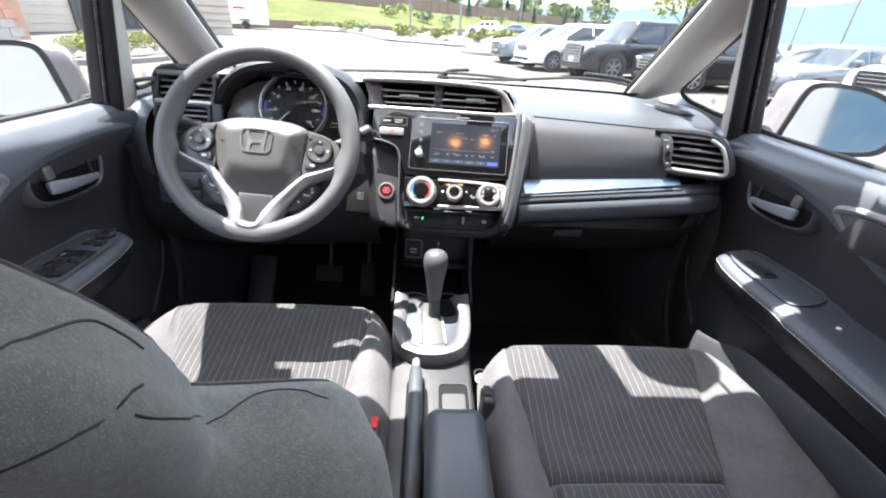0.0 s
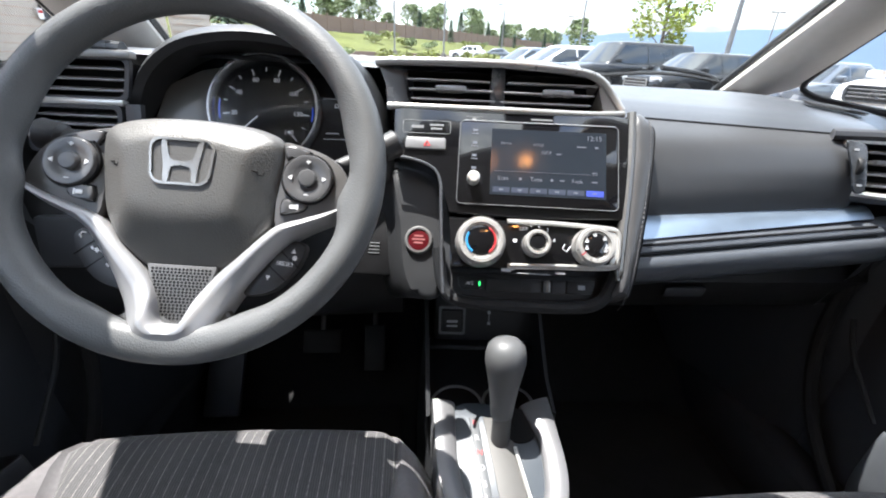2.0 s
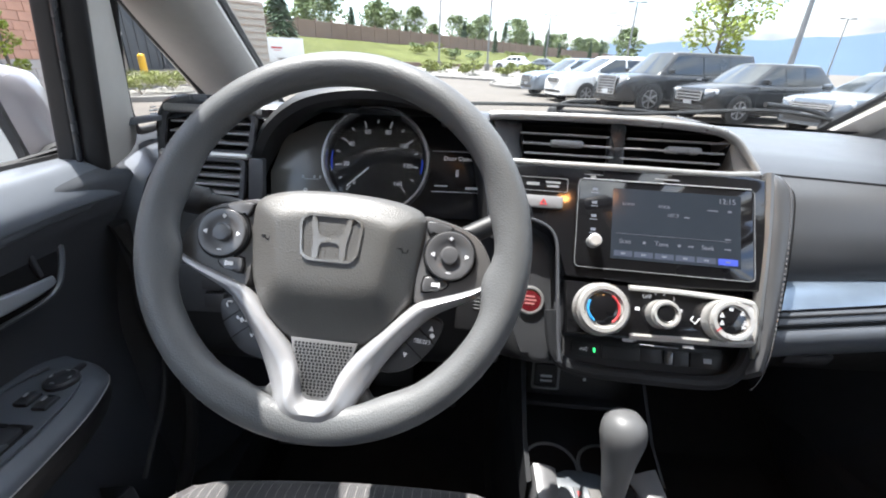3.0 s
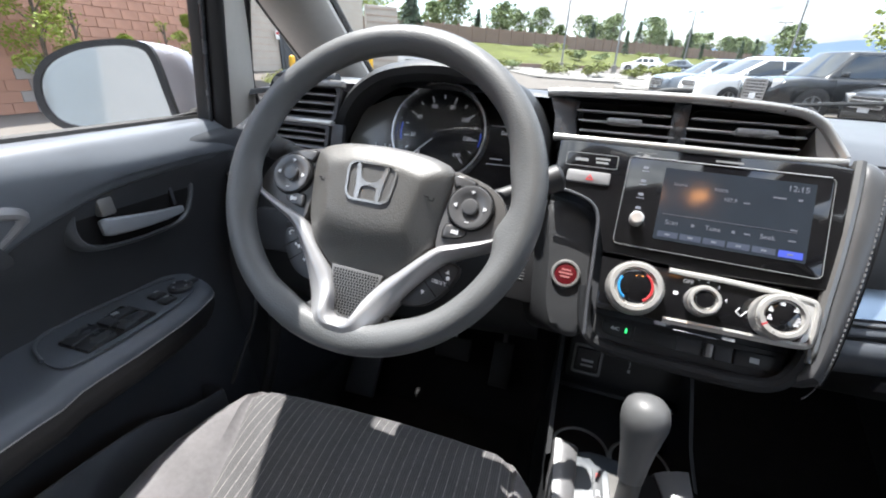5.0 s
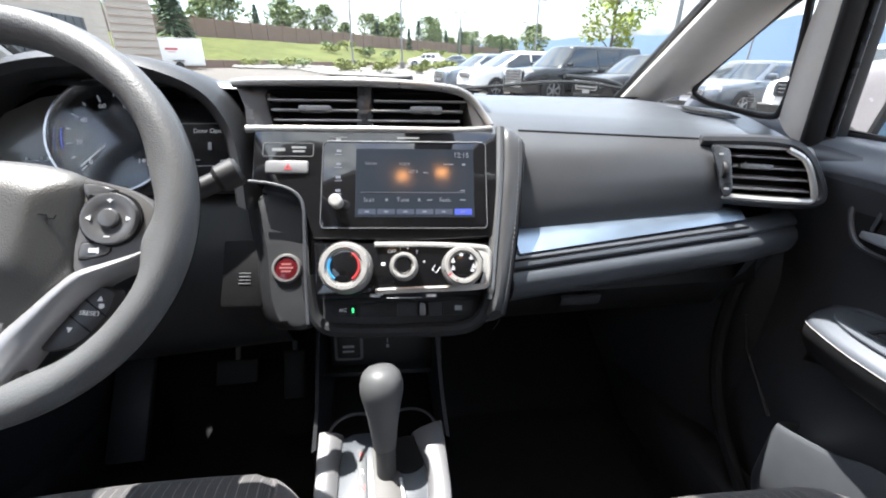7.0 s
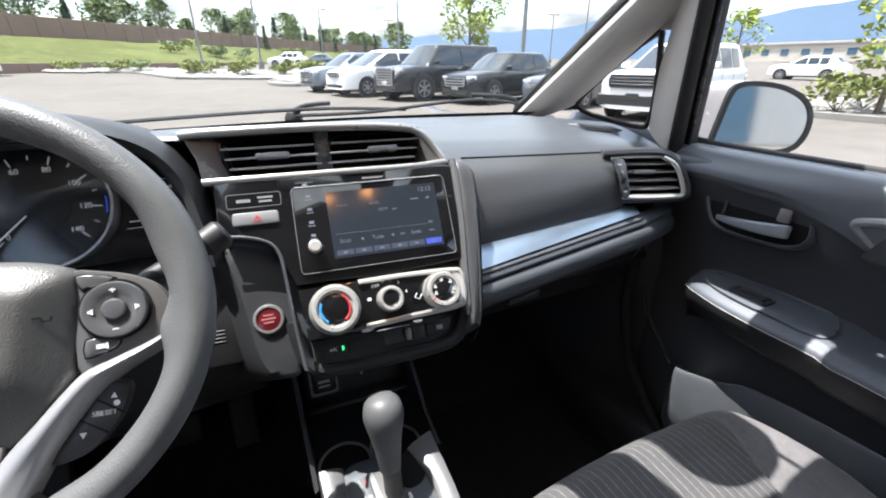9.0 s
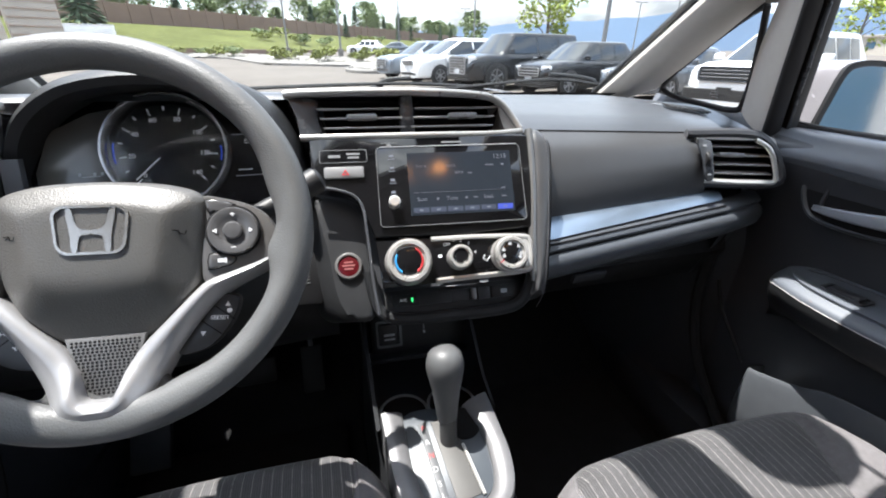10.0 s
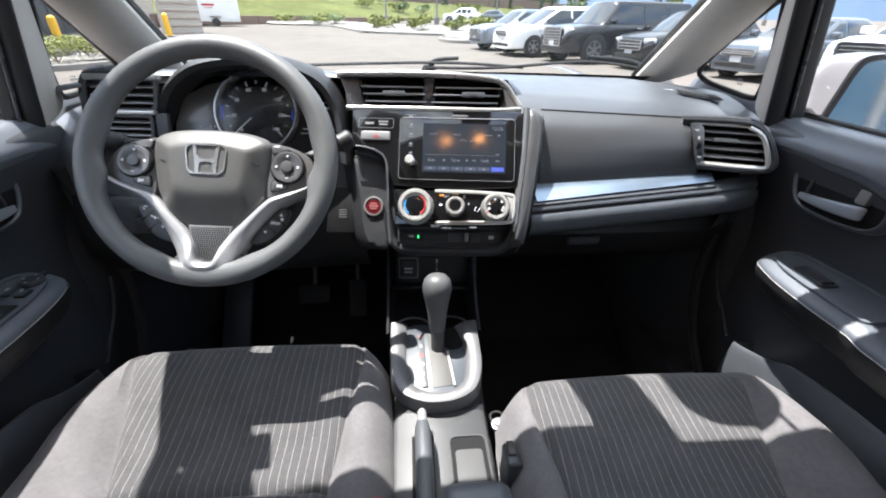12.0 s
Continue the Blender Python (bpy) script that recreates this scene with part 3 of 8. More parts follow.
part("glove_box_lid", loft(gl_rows), GREYPAD, dash, "plain grey upper glove box lid")
part("passenger_face", loft([curve2(q[5:], 5) for q in section_interp(ST, frange(0.175, 0.52, 18))]), PAD, dash)
part("pad_seam", tube([(x, y - 0.003, z) for x, y, z in (q[5] for q in rows[2:18])], 0.0022, 6), DARK, dash)
# dash end caps that meet the doors
for s in (-1, 1):
    cap = [[(s * x, y, z) for y, z in ((1.26, 1.0), (1.05, 1.012), (0.96, 1.0), (0.915, 0.965), (0.905, 0.90), (0.92, 0.80), (0.96, 0.70))] for x in (0.625, 0.652, 0.668)]
    cap[0] = [(x * 0.985, y - 0.012, z) for x, y, z in cap[0]]
    part("dash_end_cap", loft([curve2(r, 4) for r in cap]), PAD, dash)
# silver-blue strip and padded roll beneath
def strip_rows(off, xs=frange(0.192, 0.548, 18)):
    out = []
    for x in xs:
        s = (x - 0.192) / 0.356
        base = lerp((0.884, 0.893), (0.892, 0.912), s)
        tip = lerp((0.838, 0.876), (0.868, 0.899), s)
        out.append([(x, p[0], p[1]) for p in (lerp(base, tip, q) for q in off)])
    return out


part("silver_strip", loft([[(x, y, z + 0.003 * math.sin(math.pi * i / 4)) for i, (x, y, z) in enumerate(r)] for r in strip_rows((0, 0.25, 0.5, 0.75, 1.0))]), STRIP, dash, "satin silver-blue trim strip")
roll = []
for x in frange(0.180, 0.645, 24):
    s = (x - 0.18) / 0.44
    e = 0.0 if x < 0.56 else (x - 0.56) * 0.3
    y0, z0 = lerp((0.838, 0.872), (0.872, 0.897), s)
    prof = [(y0 + 0.012, z0 + 0.003), (y0 - 0.003, z0 - 0.001), (y0 - 0.012, z0 - 0.010), (y0 - 0.010, z0 - 0.016), (y0 - 0.018, z0 - 0.022), (y0 - 0.022, z0 - 0.036), (y0 - 0.014, z0 - 0.056), (y0 + 0.012, z0 - 0.075), (y0 + 0.06, z0 - 0.098), (y0 + 0.16, z0 - 0.135), (y0 + 0.3, z0 - 0.17)]
    roll.append([(x, y + e * 0.4, z) for y, z in curve2(prof, 4)])
part("padded_roll", loft([r[:27] for r in roll]), PAD, dash, "padded roll with stitched seam")
# same skin turning under, in near-black: shade below the roll put into colour
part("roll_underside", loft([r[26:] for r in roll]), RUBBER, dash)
for k in (5, 12):
    part("roll_seam", tube([Vector(r[k]) + Vector((0, -0.0008, 0.0004)) for r in roll[:20]], 0.0016, 6), DARK, dash)
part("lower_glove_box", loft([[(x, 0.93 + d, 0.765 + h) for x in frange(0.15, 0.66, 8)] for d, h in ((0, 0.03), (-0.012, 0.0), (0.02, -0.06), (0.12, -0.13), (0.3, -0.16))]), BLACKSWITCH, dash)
part("glove_box_latch", box(axes((0.33, 0.912, 0.752), (1, 0, 0), (0, 0.3, -1)), 0.07, 0.022, 0.01, 0.004), PLASTIC, dash)

# driver side top, hood and knee panel
DT = {
    -0.66: [(1.26, 1.015), (1.14, 1.03), (1.03, 1.045), (0.965, 1.055), (0.945, 1.045)],
    -0.50: [(1.33, 1.028), (1.20, 1.045), (1.08, 1.065), (0.985, 1.082), (0.955, 1.075)],
    -0.20: [(1.39, 1.032), (1.25, 1.052), (1.10, 1.068), (1.01, 1.078), (0.985, 1.07)],
    0.18: [(1.40, 1.025), (1.28, 1.045), (1.12, 1.055), (1.03, 1.062), (1.0, 1.06)],
}
part("driver_top_pad", loft([curve2(q, 5) for q in section_interp(DT, frange(-0.66, 0.18, 30))]), PAD, dash, "dark soft top pad")
# instrument hood: an arch from the outer vent over the dials to the centre
arch = [(-0.505, 0.955, 0.94), (-0.492, 0.945, 1.00), (-0.462, 0.935, 1.055), (-0.415, 0.93, 1.092), (-0.36, 0.928, 1.108), (-0.30, 0.93, 1.110), (-0.24, 0.935, 1.098), (-0.19, 0.94, 1.072), (-0.163, 0.935, 1.03), (-0.152, 0.915, 0.98), (-0.148, 0.895, 0.93)]
hoodr = []
ac = curve2(arch, 5)
cxz = Vector((-0.325, 0, 0.99))
for off, dy, inn in ((0.0, 0.42, 0.0), (0.006, 0.20, 0.0), (0.006, 0.06, 0.0), (0.002, 0.012, 0.0), (-0.006, -0.004, 0.0), (-0.016, 0.0, 0.0), (-0.022, 0.012, 0.0), (-0.028, 0.06, 0.0), (-0.034, 0.11, 0.0)):
    row = []
    for x, y, z in ac:
        r = Vector((x, 0, z)) - cxz
        k = r.normalized()
        drop = max(0, dy - 0.02) * 0.16 if off >= 0 else 0.0
        row.append((x + k.x * off, y + dy, z + k.z * off - drop))
    hoodr.append(row)
part("instrument_hood", loft(hoodr[:6]), PODSKIN, dash, "arched black instrument hood")
part("hood_shroud", loft(hoodr[5:]), BLACKSWITCH, dash, "smooth black inner shroud")
KF = {
    -0.66: [(0.95, 0.99), (0.93, 0.93), (0.90, 0.87), (0.885, 0.80), (0.90, 0.74), (0.96, 0.68), (1.1, 0.62)],
    -0.47: [(0.97, 0.96), (0.93, 0.90), (0.895, 0.86), (0.87, 0.80), (0.885, 0.73), (0.95, 0.67), (1.1, 0.60)],
    -0.16: [(0.97, 0.95), (0.93, 0.90), (0.90, 0.86), (0.885, 0.81), (0.90, 0.74), (0.96, 0.68), (1.1, 0.62)],
}
part("knee_panel", loft([curve2(q, 4) for q in section_interp(KF, frange(-0.655, -0.13, 20))]), CONSOLE, dash, "dark lower dash panel below the wheel")
part("cluster_surround", loft([[(x, y + 0.004, z) for x, y, z in hoodr[-1]], [(-0.325 + (x + 0.325) * 0.25, 1.055, 0.985 + (z - 0.985) * 0.25) for x, y, z in hoodr[-1]]]), DARK, dash)
part("coin_tray", box(axes((-0.545, 0.885, 0.845), (1, 0, 0), (0, 0.2, 1)), 0.12, 0.07, 0.02, 0.006), PLASTIC, dash)
for i, (x, z) in enumerate(((-0.525, 0.86), (-0.525, 0.835), (-0.485, 0.845))):
    part("dash_switch", box(axes((x, 0.872 - i * 0.002, z), (1, 0, 0), (0, 0.2, 1)), 0.028, 0.02, 0.012, 0.003), BUTTON, dash)
ECO = plane_frame((-0.520, 0.874, 0.858), 12)
eco = part("eco_button", lathe(ECO, [(0.010, 0.0), (0.010, 0.004), (0.0085, 0.006), (0.0, 0.0065)], 20), BUTTON, dash, "round eco mode button")
part("eco_ring", tube([ECO @ Vector((0.0075 * math.cos(a), 0.0075 * math.sin(a), 0.0062)) for a in (2 * math.pi * i / 20 for i in range(20))], 0.0007, 5, True), GREENECO, eco, "green ring")

# ---- instrument cluster ----
CL = plane_frame((-0.318, 0.966, 1.010), 24, 0)
clus = thing("instrument_cluster", (-0.318, 0.97, 0.95), "dark instrument cluster with one large round speedometer", "instrument cluster")
part("face", prism(CL @ T(0, 0, -0.012), [(-0.155, -0.075), (0.15, -0.075), (0.158, 0.0), (0.13, 0.055), (0.06, 0.078), (-0.06, 0.078), (-0.125, 0.05), (-0.158, 0.0)], 0.006), DIALGLASS, clus)
lens = part("left_lens", prism(CL @ T(0, 0, -0.002), [(-0.068, -0.07), (-0.145, -0.07), (-0.148, -0.02), (-0.13, 0.03), (-0.085, 0.052), (-0.05, 0.058)], 0.002, 0.001), mat("smoked_lens", (0.13, 0.128, 0.12), 0.2, var=0.15), clus, "grey smoked gauge lens")
dial = part("speedometer_dial", lathe(CL, [(0.0688, -0.004), (0.0688, 0.0), (0.0, 0.0005)], 48), DIALGLASS, clus, "round black speedometer dial")
part("dial_ring", lathe(CL, [(0.0685, -0.004), (0.0685, 0.012), (0.0705, 0.0150), (0.0730, 0.0150), (0.0745, 0.012), (0.0750, -0.004)], 64), mat("satin_dial_ring", (0.46, 0.46, 0.47), 0.24, 0.8, var=0.05), dial, "silver dial ring")
tick, num = bmesh.new(), bmesh.new()
for i in range(15):
    a = radians(225 - 270 * i / 14)
    L = 0.009 if i % 2 == 0 else 0.005
    box(CL @ Matrix.Rotation(a, 4, "Z") @ T(0.058 - L / 2, 0, 0.0012), L, 0.0011, 0.0008, 0, 1, tick)
part("tick_marks", tick, WHITEINK, dial)
for i in range(0, 15, 2):
    a = radians(225 - 270 * i / 14)
    words("speed_number", str(i * 10), CL @ T(0.043 * math.cos(a), 0.043 * math.sin(a), 0.001), 0.0085, WHITEINK, dial)
part("needle", box(CL @ Matrix.Rotation(radians(222), 4, "Z") @ T(0.034, 0, 0.004), 0.04, 0.0014, 0.001, 0, 1), WHITEINK, dial)
part("needle_hub", lathe(CL, [(0.03, 0.001), (0.029, 0.003), (0.0, 0.004)], 32), DIALGLASS, dial)
for a0, a1 in ((168, 192), (-14, 4)):
    part("blue_arc", tube([CL @ Vector((0.063 * math.cos(radians(a)), 0.063 * math.sin(radians(a)), 0.001)) for a in frange(a0, a1, 8)], 0.0008, 5), BLUEGLOW, dial)
words("gear_letter", "P", CL @ T(-0.098, -0.045, 0.001), 0.011, WHITEINK, clus)
part("left_display_bars", bars(CL @ T(-0.09, -0.028, 0.001), [(0, 0, 0.02, 0.001), (-0.012, 0.003, 0.003, 0.004), (0.004, 0.003, 0.003, 0.004), (0.012, 0.003, 0.003, 0.004)]), GREYINK, clus)
words("warning_words", "Door Open", CL @ T(0.112, 0.008, 0.001), 0.008, WHITEINK, clus)
part("right_display_bars", bars(CL @ T(0.112, -0.03, 0), [(0, 0.048, 0.07, 0.0008), (-0.022, 0, 0.018, 0.0015), (0.022, -0.002, 0.02, 0.003), (0, -0.008, 0.07, 0.0008), (0.0, 0.018, 0.004, 0.01)], 0.001), GREYINK, clus)
part("warning_lamp", bars(CL, [(0.128, 0.033, 0.005, 0.005)], 0.001), REDINK, clus)
part("trip_knob", lathe(CL @ T(0.092, 0.058, -0.006), [(0.005, 0), (0.005, 0.01), (0.004, 0.012), (0, 0.012)], 16), BUTTON, clus)
g = part("clear_lens", lathe(CL @ T(0, 0, 0.010), [(0.066, 0.0), (0.05, 0.0006), (0.0, 0.001)], 48), LENSGLASS, clus)
g.visible_shadow = False

# ---- air vents ----
def vent(m, w, h, slats, label, frame_mat, depth=0.035, taper=0.0, knob=True, name="air_vent"):
    """A vent: dark box, horizontal slats and a slider, with its frame in the frame m's plane."""
    t = thing(name, m.copy(), label, "air vent", "dash air vents")
    bm = bmesh.new()
    o = rrect(w, h, 0.008)
    o = [(x + taper * y, y) for x, y in o]
    back = [(x * 0.97, y * 0.95) for x, y in o]
    loft([[m @ Vector((x, y, 0)) for x, y in o], [m @ Vector((x, y, -depth)) for x, y in back]], bm, True)
    bm.faces.new([bm.verts.new(m @ Vector((x, y, -depth))) for x, y in back])
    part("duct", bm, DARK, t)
    if frame_mat:
        part("frame", ring_plate(m @ T(0, 0, -0.002), [(x * (1 + 0.012 / w), y * (1 + 0.012 / h)) for x, y in o], o, 0.006), frame_mat, t, "satin silver vent frame" if frame_mat is not PLASTIC else "")
    for i in range(slats):
        y = -h / 2 + h * (i + 0.75) / (slats + 0.4)
        s = part("slat", box(m @ T(taper * y, y, -0.010) @ Matrix.Rotation(radians(12), 4, "X"), w * 0.97, 0.0026, 0.018, 0.0011), SLAT, t)
    if knob:
        part("slider", box(m @ T(knob if isinstance(knob, float) else 0, -h / 2 + h * (slats // 2 + 0.75) / (slats + 0.4), -0.004), 0.042, 0.0075, 0.016, 0.003), mat("grey_vent_slider", (0.26, 0.26, 0.265), 0.28), t, "small grey vent slider")
    return t


SK = plane_frame((0.045, 0.8725, 0.9627), 33, 6.5)
# centre vents sit above the black panel, less tilted
CV = plane_frame(SK @ Vector((-0.055, 0.106, -0.008)), 22, 6.5)
vent(CV @ T(-0.063, 0, 0), 0.118, 0.044, 3, "black slatted centre air vent with slider", None, taper=-0.28)
vent(CV @ T(0.070, 0, 0), 0.126, 0.044, 3, "black slatted centre air vent with slider", None, taper=0.30, knob=0.012)
cs = thing("centre_vent_surround", CV @ T(0, -0.03, 0), "satin silver surround framing the two centre air vents", "vent surround")
part("divider", box(CV @ T(0.001, 0, -0.012), 0.020, 0.064, 0.02, 0.003), SATIN, cs)
part("upper_trim", tube(curve2([CV @ Vector(p) for p in ((-0.165, 0.030, 0.004), (-0.13, 0.031, 0.008), (0.0, 0.031, 0.012), (0.10, 0.027, 0.008), (0.136, 0.018, 0.004), (0.155, -0.004, 0.003), (0.166, -0.022, 0.006))], 6), [0.0055] * 37, 10, flat=0.9, up=CV.to_3x3().col[2]), mat("brushed_upper_trim", (0.36, 0.35, 0.335), 0.3, 0.7, var=0.1, scale=50), cs, "brushed silver upper trim")
part("lower_trim", tube(curve2([CV @ Vector(p) for p in ((-0.146, -0.030, 0.012), (0.0, -0.030, 0.014), (0.12, -0.030, 0.012), (0.168, -0.026, 0.008))], 6), 0.0048, 10, flat=0.9, up=CV.to_3x3().col[2]), mat("worn_nickel_trim", (0.38, 0.375, 0.36), 0.3, 0.6, var=0.08, scale=80), cs, "bright nickel lower trim")
part("top_lip", loft([[CV @ Vector((x, 0.032 - 0.010 * max(0, (x - 0.08) / 0.06), 0.006)) for x in frange(-0.165, 0.14, 12)], [CV @ Vector((x, 0.040 - 0.010 * max(0, (x - 0.08) / 0.06), -0.03)) for x in frange(-0.170, 0.15, 12)], [CV @ Vector((x, 0.030, -0.08)) for x in frange(-0.175, 0.16, 12)]]), PAD, cs)
part("left_cheek", loft([[CV @ Vector(p) for p in ((-0.165, 0.035, 0.004), (-0.150, 0.0, 0.006), (-0.146, -0.032, 0.008))], [CV @ Vector(p) for p in ((-0.122, 0.024, -0.004), (-0.124, 0.0, -0.006), (-0.116, -0.028, -0.004))], [CV @ Vector(p) for p in ((-0.118, 0.022, -0.04), (-0.116, 0.0, -0.04), (-0.11, -0.024, -0.04))]]), SATIN, cs)
part("right_cheek", loft([[CV @ Vector(p) for p in ((0.146, 0.018, 0.004), (0.158, 0.0, 0.006), (0.166, -0.028, 0.006))], [CV @ Vector(p) for p in ((0.134, 0.018, -0.002), (0.139, 0.0, -0.003), (0.145, -0.024, -0.002))], [CV @ Vector(p) for p in ((0.128, 0.018, -0.04), (0.132, 0.0, -0.04), (0.136, -0.024, -0.04))]]), mat("brushed_cheek_trim", (0.34, 0.33, 0.315), 0.32, 0.5, var=0.08, scale=50), cs)
part("backing", box(CV @ T(0, 0, -0.045), 0.30, 0.075, 0.02, 0.004), DARK, cs)
# outer vents
RVm = axes((0.562, 0.878, 0.966), (0.115, -0.045, 0.0), (-0.03, 0.03, 0.088))
rvent = vent(RVm, 0.118, 0.066, 4, "black slatted side air vent in a silver frame", NICKEL, taper=-0.32, knob=-0.010)
VP = axes((0.497, 0.884, 0.968), (1, -0.30, 0), (0.0, 0.030, 0.085))
plate = part("control_plate", prism(VP, MM(*curve2([(-15, 34), (-3, 33), (8, 30), (13, 2), (17, -30), (5, -33), (-4, 0)], 3, True)), 0.004, 0.001), SATIN, rvent, "dark plate beside the slats")
part("thumb_wheel", lathe(VP @ T(0.004, 0.002, -0.004) @ Matrix.Rotation(radians(90), 4, "Y"), [(0.0, -0.0035), (0.0135, -0.0035), (0.0145, -0.001), (0.0145, 0.001), (0.0135, 0.0035), (0.0, 0.0035)], 28), BLACKSWITCH, plate, "ribbed thumb wheel")
for x, y in ((-0.003, 0.024), (0.009, -0.024)):
    part("plate_mark", bars(VP @ T(x, y, 0.004), [(0, 0, 0.006, 0.0028)], 0.0005), GREYINK, plate)
part("outer_shell", tube(curve2([RVm @ Vector(p) for p in ((-0.09, 0.042, 0.0), (0.0, 0.044, 0.002), (0.04, 0.034, 0.0), (0.068, 0.0, -0.002), (0.074, -0.036, 0.0), (0.0, -0.041, 0.002), (-0.055, -0.040, 0.0))], 6), 0.008, 8), PLASTIC, rvent)
part("bright_bezel", tube(curve2([RVm @ Vector(p) for p in ((0.022, 0.034, 0.006), (0.046, 0.020, 0.006), (0.060, -0.006, 0.006), (0.066, -0.034, 0.006), (0.040, -0.0375, 0.008), (0.0, -0.038, 0.008), (-0.050, -0.037, 0.006))], 6), 0.0042, 8, flat=0.8, up=RVm.to_3x3().col[2]), NICKEL, rvent, "satin silver bezel")
LV = axes((-0.535, 0.945, 1.045), (1, -0.10, 0.0), (-0.05, 0.18, 1))
vent(LV, 0.118, 0.044, 3, "black slatted upper side air vent by the driver", PLASTIC, taper=0.2, knob=False)
vent(LV @ T(-0.012, -0.062, 0.004), 0.112, 0.05, 4, "black slatted lower side air vent by the driver", PLASTIC, taper=0.15, knob=False)
lt = thing("side_vent_trim", LV @ T(0, -0.03, 0), "dark silver trim round the driver side vents", "vent trim")
part("middle_bar", box(LV @ T(-0.005, -0.029, 0.004), 0.125, 0.008, 0.012, 0.003), NICKEL, lt)
part("top_bar", box(LV @ T(0.01, 0.028, 0.004), 0.13, 0.010, 0.014, 0.003), GUNMETAL, lt)
part("inner_post", prism(LV @ T(0.062, -0.06, 0.0), [(-0.008, -0.03), (0.012, -0.03), (0.016, 0.03), (-0.004, 0.03)], 0.008), PLASTIC, lt)
part("outer_shell", tube(curve2([LV @ Vector(p) for p in ((0.06, 0.036, 0.0), (-0.03, 0.038, 0.0), (-0.068, 0.022, -0.01), (-0.076, -0.02, -0.012), (-0.076, -0.09, -0.01))], 6), 0.008, 10), SATIN, lt)
# defroster outlet on the passenger top pad
df = thing("defroster_outlet", (0.575, 1.03, 1.03), "black slotted defroster outlet in the dash top", "air vent")
DFm = axes((0.567, 1.016, 1.0345), (0.083, -0.022, -0.0105), (0.1, 1, 0.17))
part("frame", ring_plate(DFm @ T(0, 0, -0.001), [(x * 1.04, y * 1.1) for x, y in rrect(0.088, 0.03, 0.012)], rrect(0.088, 0.03, 0.012), 0.0012), PAD, df)
# flat dark plate, the duct's inner shade in its colour
part("duct", prism(DFm @ T(0, 0, -0.001), rrect(0.088, 0.03, 0.012), 0.0015, 0), DARK, df)
for i in range(9):
    part("slat", box(DFm @ T(-0.038 + i * 0.0095, 0, 0.002) @ Matrix.Rotation(radians(25), 4, "Z"), 0.0022, 0.028, 0.0022, 0.0005), GREYPAD, df)
part("defroster_marking", bars(DFm @ T(-0.062, 0.0, 0.001), [(-0.004, 0, 0.008, 0.003), (0.006, 0, 0.006, 0.004)], 0.0006), GREYINK, df)

# ---- centre stack ----
stack = thing("centre_stack", SK @ T(0, -0.16, 0), "gloss black centre stack with audio and climate controls", "centre console")
part("side_cheek", prism(SK @ T(0, 0, -0.060), MM((-192, 80), (125, 80), (122, 0), (112, -90), (102, -140), (92, -162), (74, -174), (40, -180), (-80, -182), (-110, -176), (-135, -60), (-150, -20), (-192, 0)), 0.022, 0.004), PLASTIC, stack)
part("upper_panel", prism(SK @ T(0, 0, -0.043), MM((-190, 71), (-150, 74), (100, 74), (118, 70), (115, -30), (111, -66), (0, -70), (-112, -68), (-120, -30), (-130, -12), (-150, -2), (-189, 6)), 0.044, 0.002), PIANO, stack, "glossy piano black panel")
part("pod_outline", tube(curve2([SK @ Vector((x / 1000, y / 1000, 0.003)) for x, y in ((-192, 4), (-160, 0), (-135, -10), (-124, -28), (-121, -60), (-117, -120), (-112, -170))], 6), 0.0022, 8), PLASTIC, stack)
part("frame_edge", tube(curve2([SK @ Vector((x / 1000, y / 1000, -0.0035)) for x, y in ((123, 80), (121, 30), (116, -30), (110, -80), (107, -118), (104, -142))], 6), [0.006] * 22 + [0.005] * 6 + [0.003] * 3, 8), mat("dark_nickel_edge", (0.16, 0.158, 0.152), 0.3, 0.6, var=0.06), stack, "satin grey trim along the stack")
# soft stitched edge beside the stack
edge = []
for (x, y, w), (x2, y2, w2), (x3, y3, w3) in zip(curve2([(116, 92, -95), (124, 88, -40), (126, 78, -8), (125, 30, -3), (119, -30, -3), (113, -90, -4), (106, -140, -6), (97, -166, -12), (80, -178, -16), (50, -183, -18), (-10, -185, -18), (-70, -184, -20)], 5), curve2([(130, 95, -98), (138, 90, -40), (141, 76, -6), (140, 30, 0), (135, -30, 0), (127, -90, -1), (118, -142, -3), (107, -171, -8), (88, -183, -16), (52, -189, -22), (-10, -191, -24), (-70, -190, -26)], 5), curve2([(156, 92, -115), (159, 82, -52), (159, 64, -20), (155, 30, -14), (150, -30, -20), (142, -90, -26), (134, -140, -34), (123, -176, -48), (100, -192, -60), (56, -196, -66), (-10, -197, -66), (-70, -196, -66)], 5)):
    a, b, c = (SK @ Vector((p / 1000, q / 1000, r / 1000)) for p, q, r in ((x, y, w), (x2, y2, w2), (x3, y3, w3)))
    edge.append(curve2([a + SK.to_3x3().col[2] * -0.02, a, b, c, c + Vector((0.016, 0.10, 0.01))], 3))
tail = SK @ Vector((0.084, -0.168, -0.045))
part("stitched_bolster", loft(edge[:33] + [[Vector(q).lerp(tail, k) for q in edge[32 + int(4 * k)]] for k in (0.25, 0.55, 0.85, 0.99)]), GREYPAD, stack, "soft black bolster with stitching")
st_pts = [Vector(r[7]) + SK.to_3x3().col[2] * 0.0006 for r in edge]
part("bolster_seam", tube([Vector(r[8]) + SK.to_3x3().col[2] * 0.0002 for r in edge[4:33]], 0.0011, 6), DARK, stack)
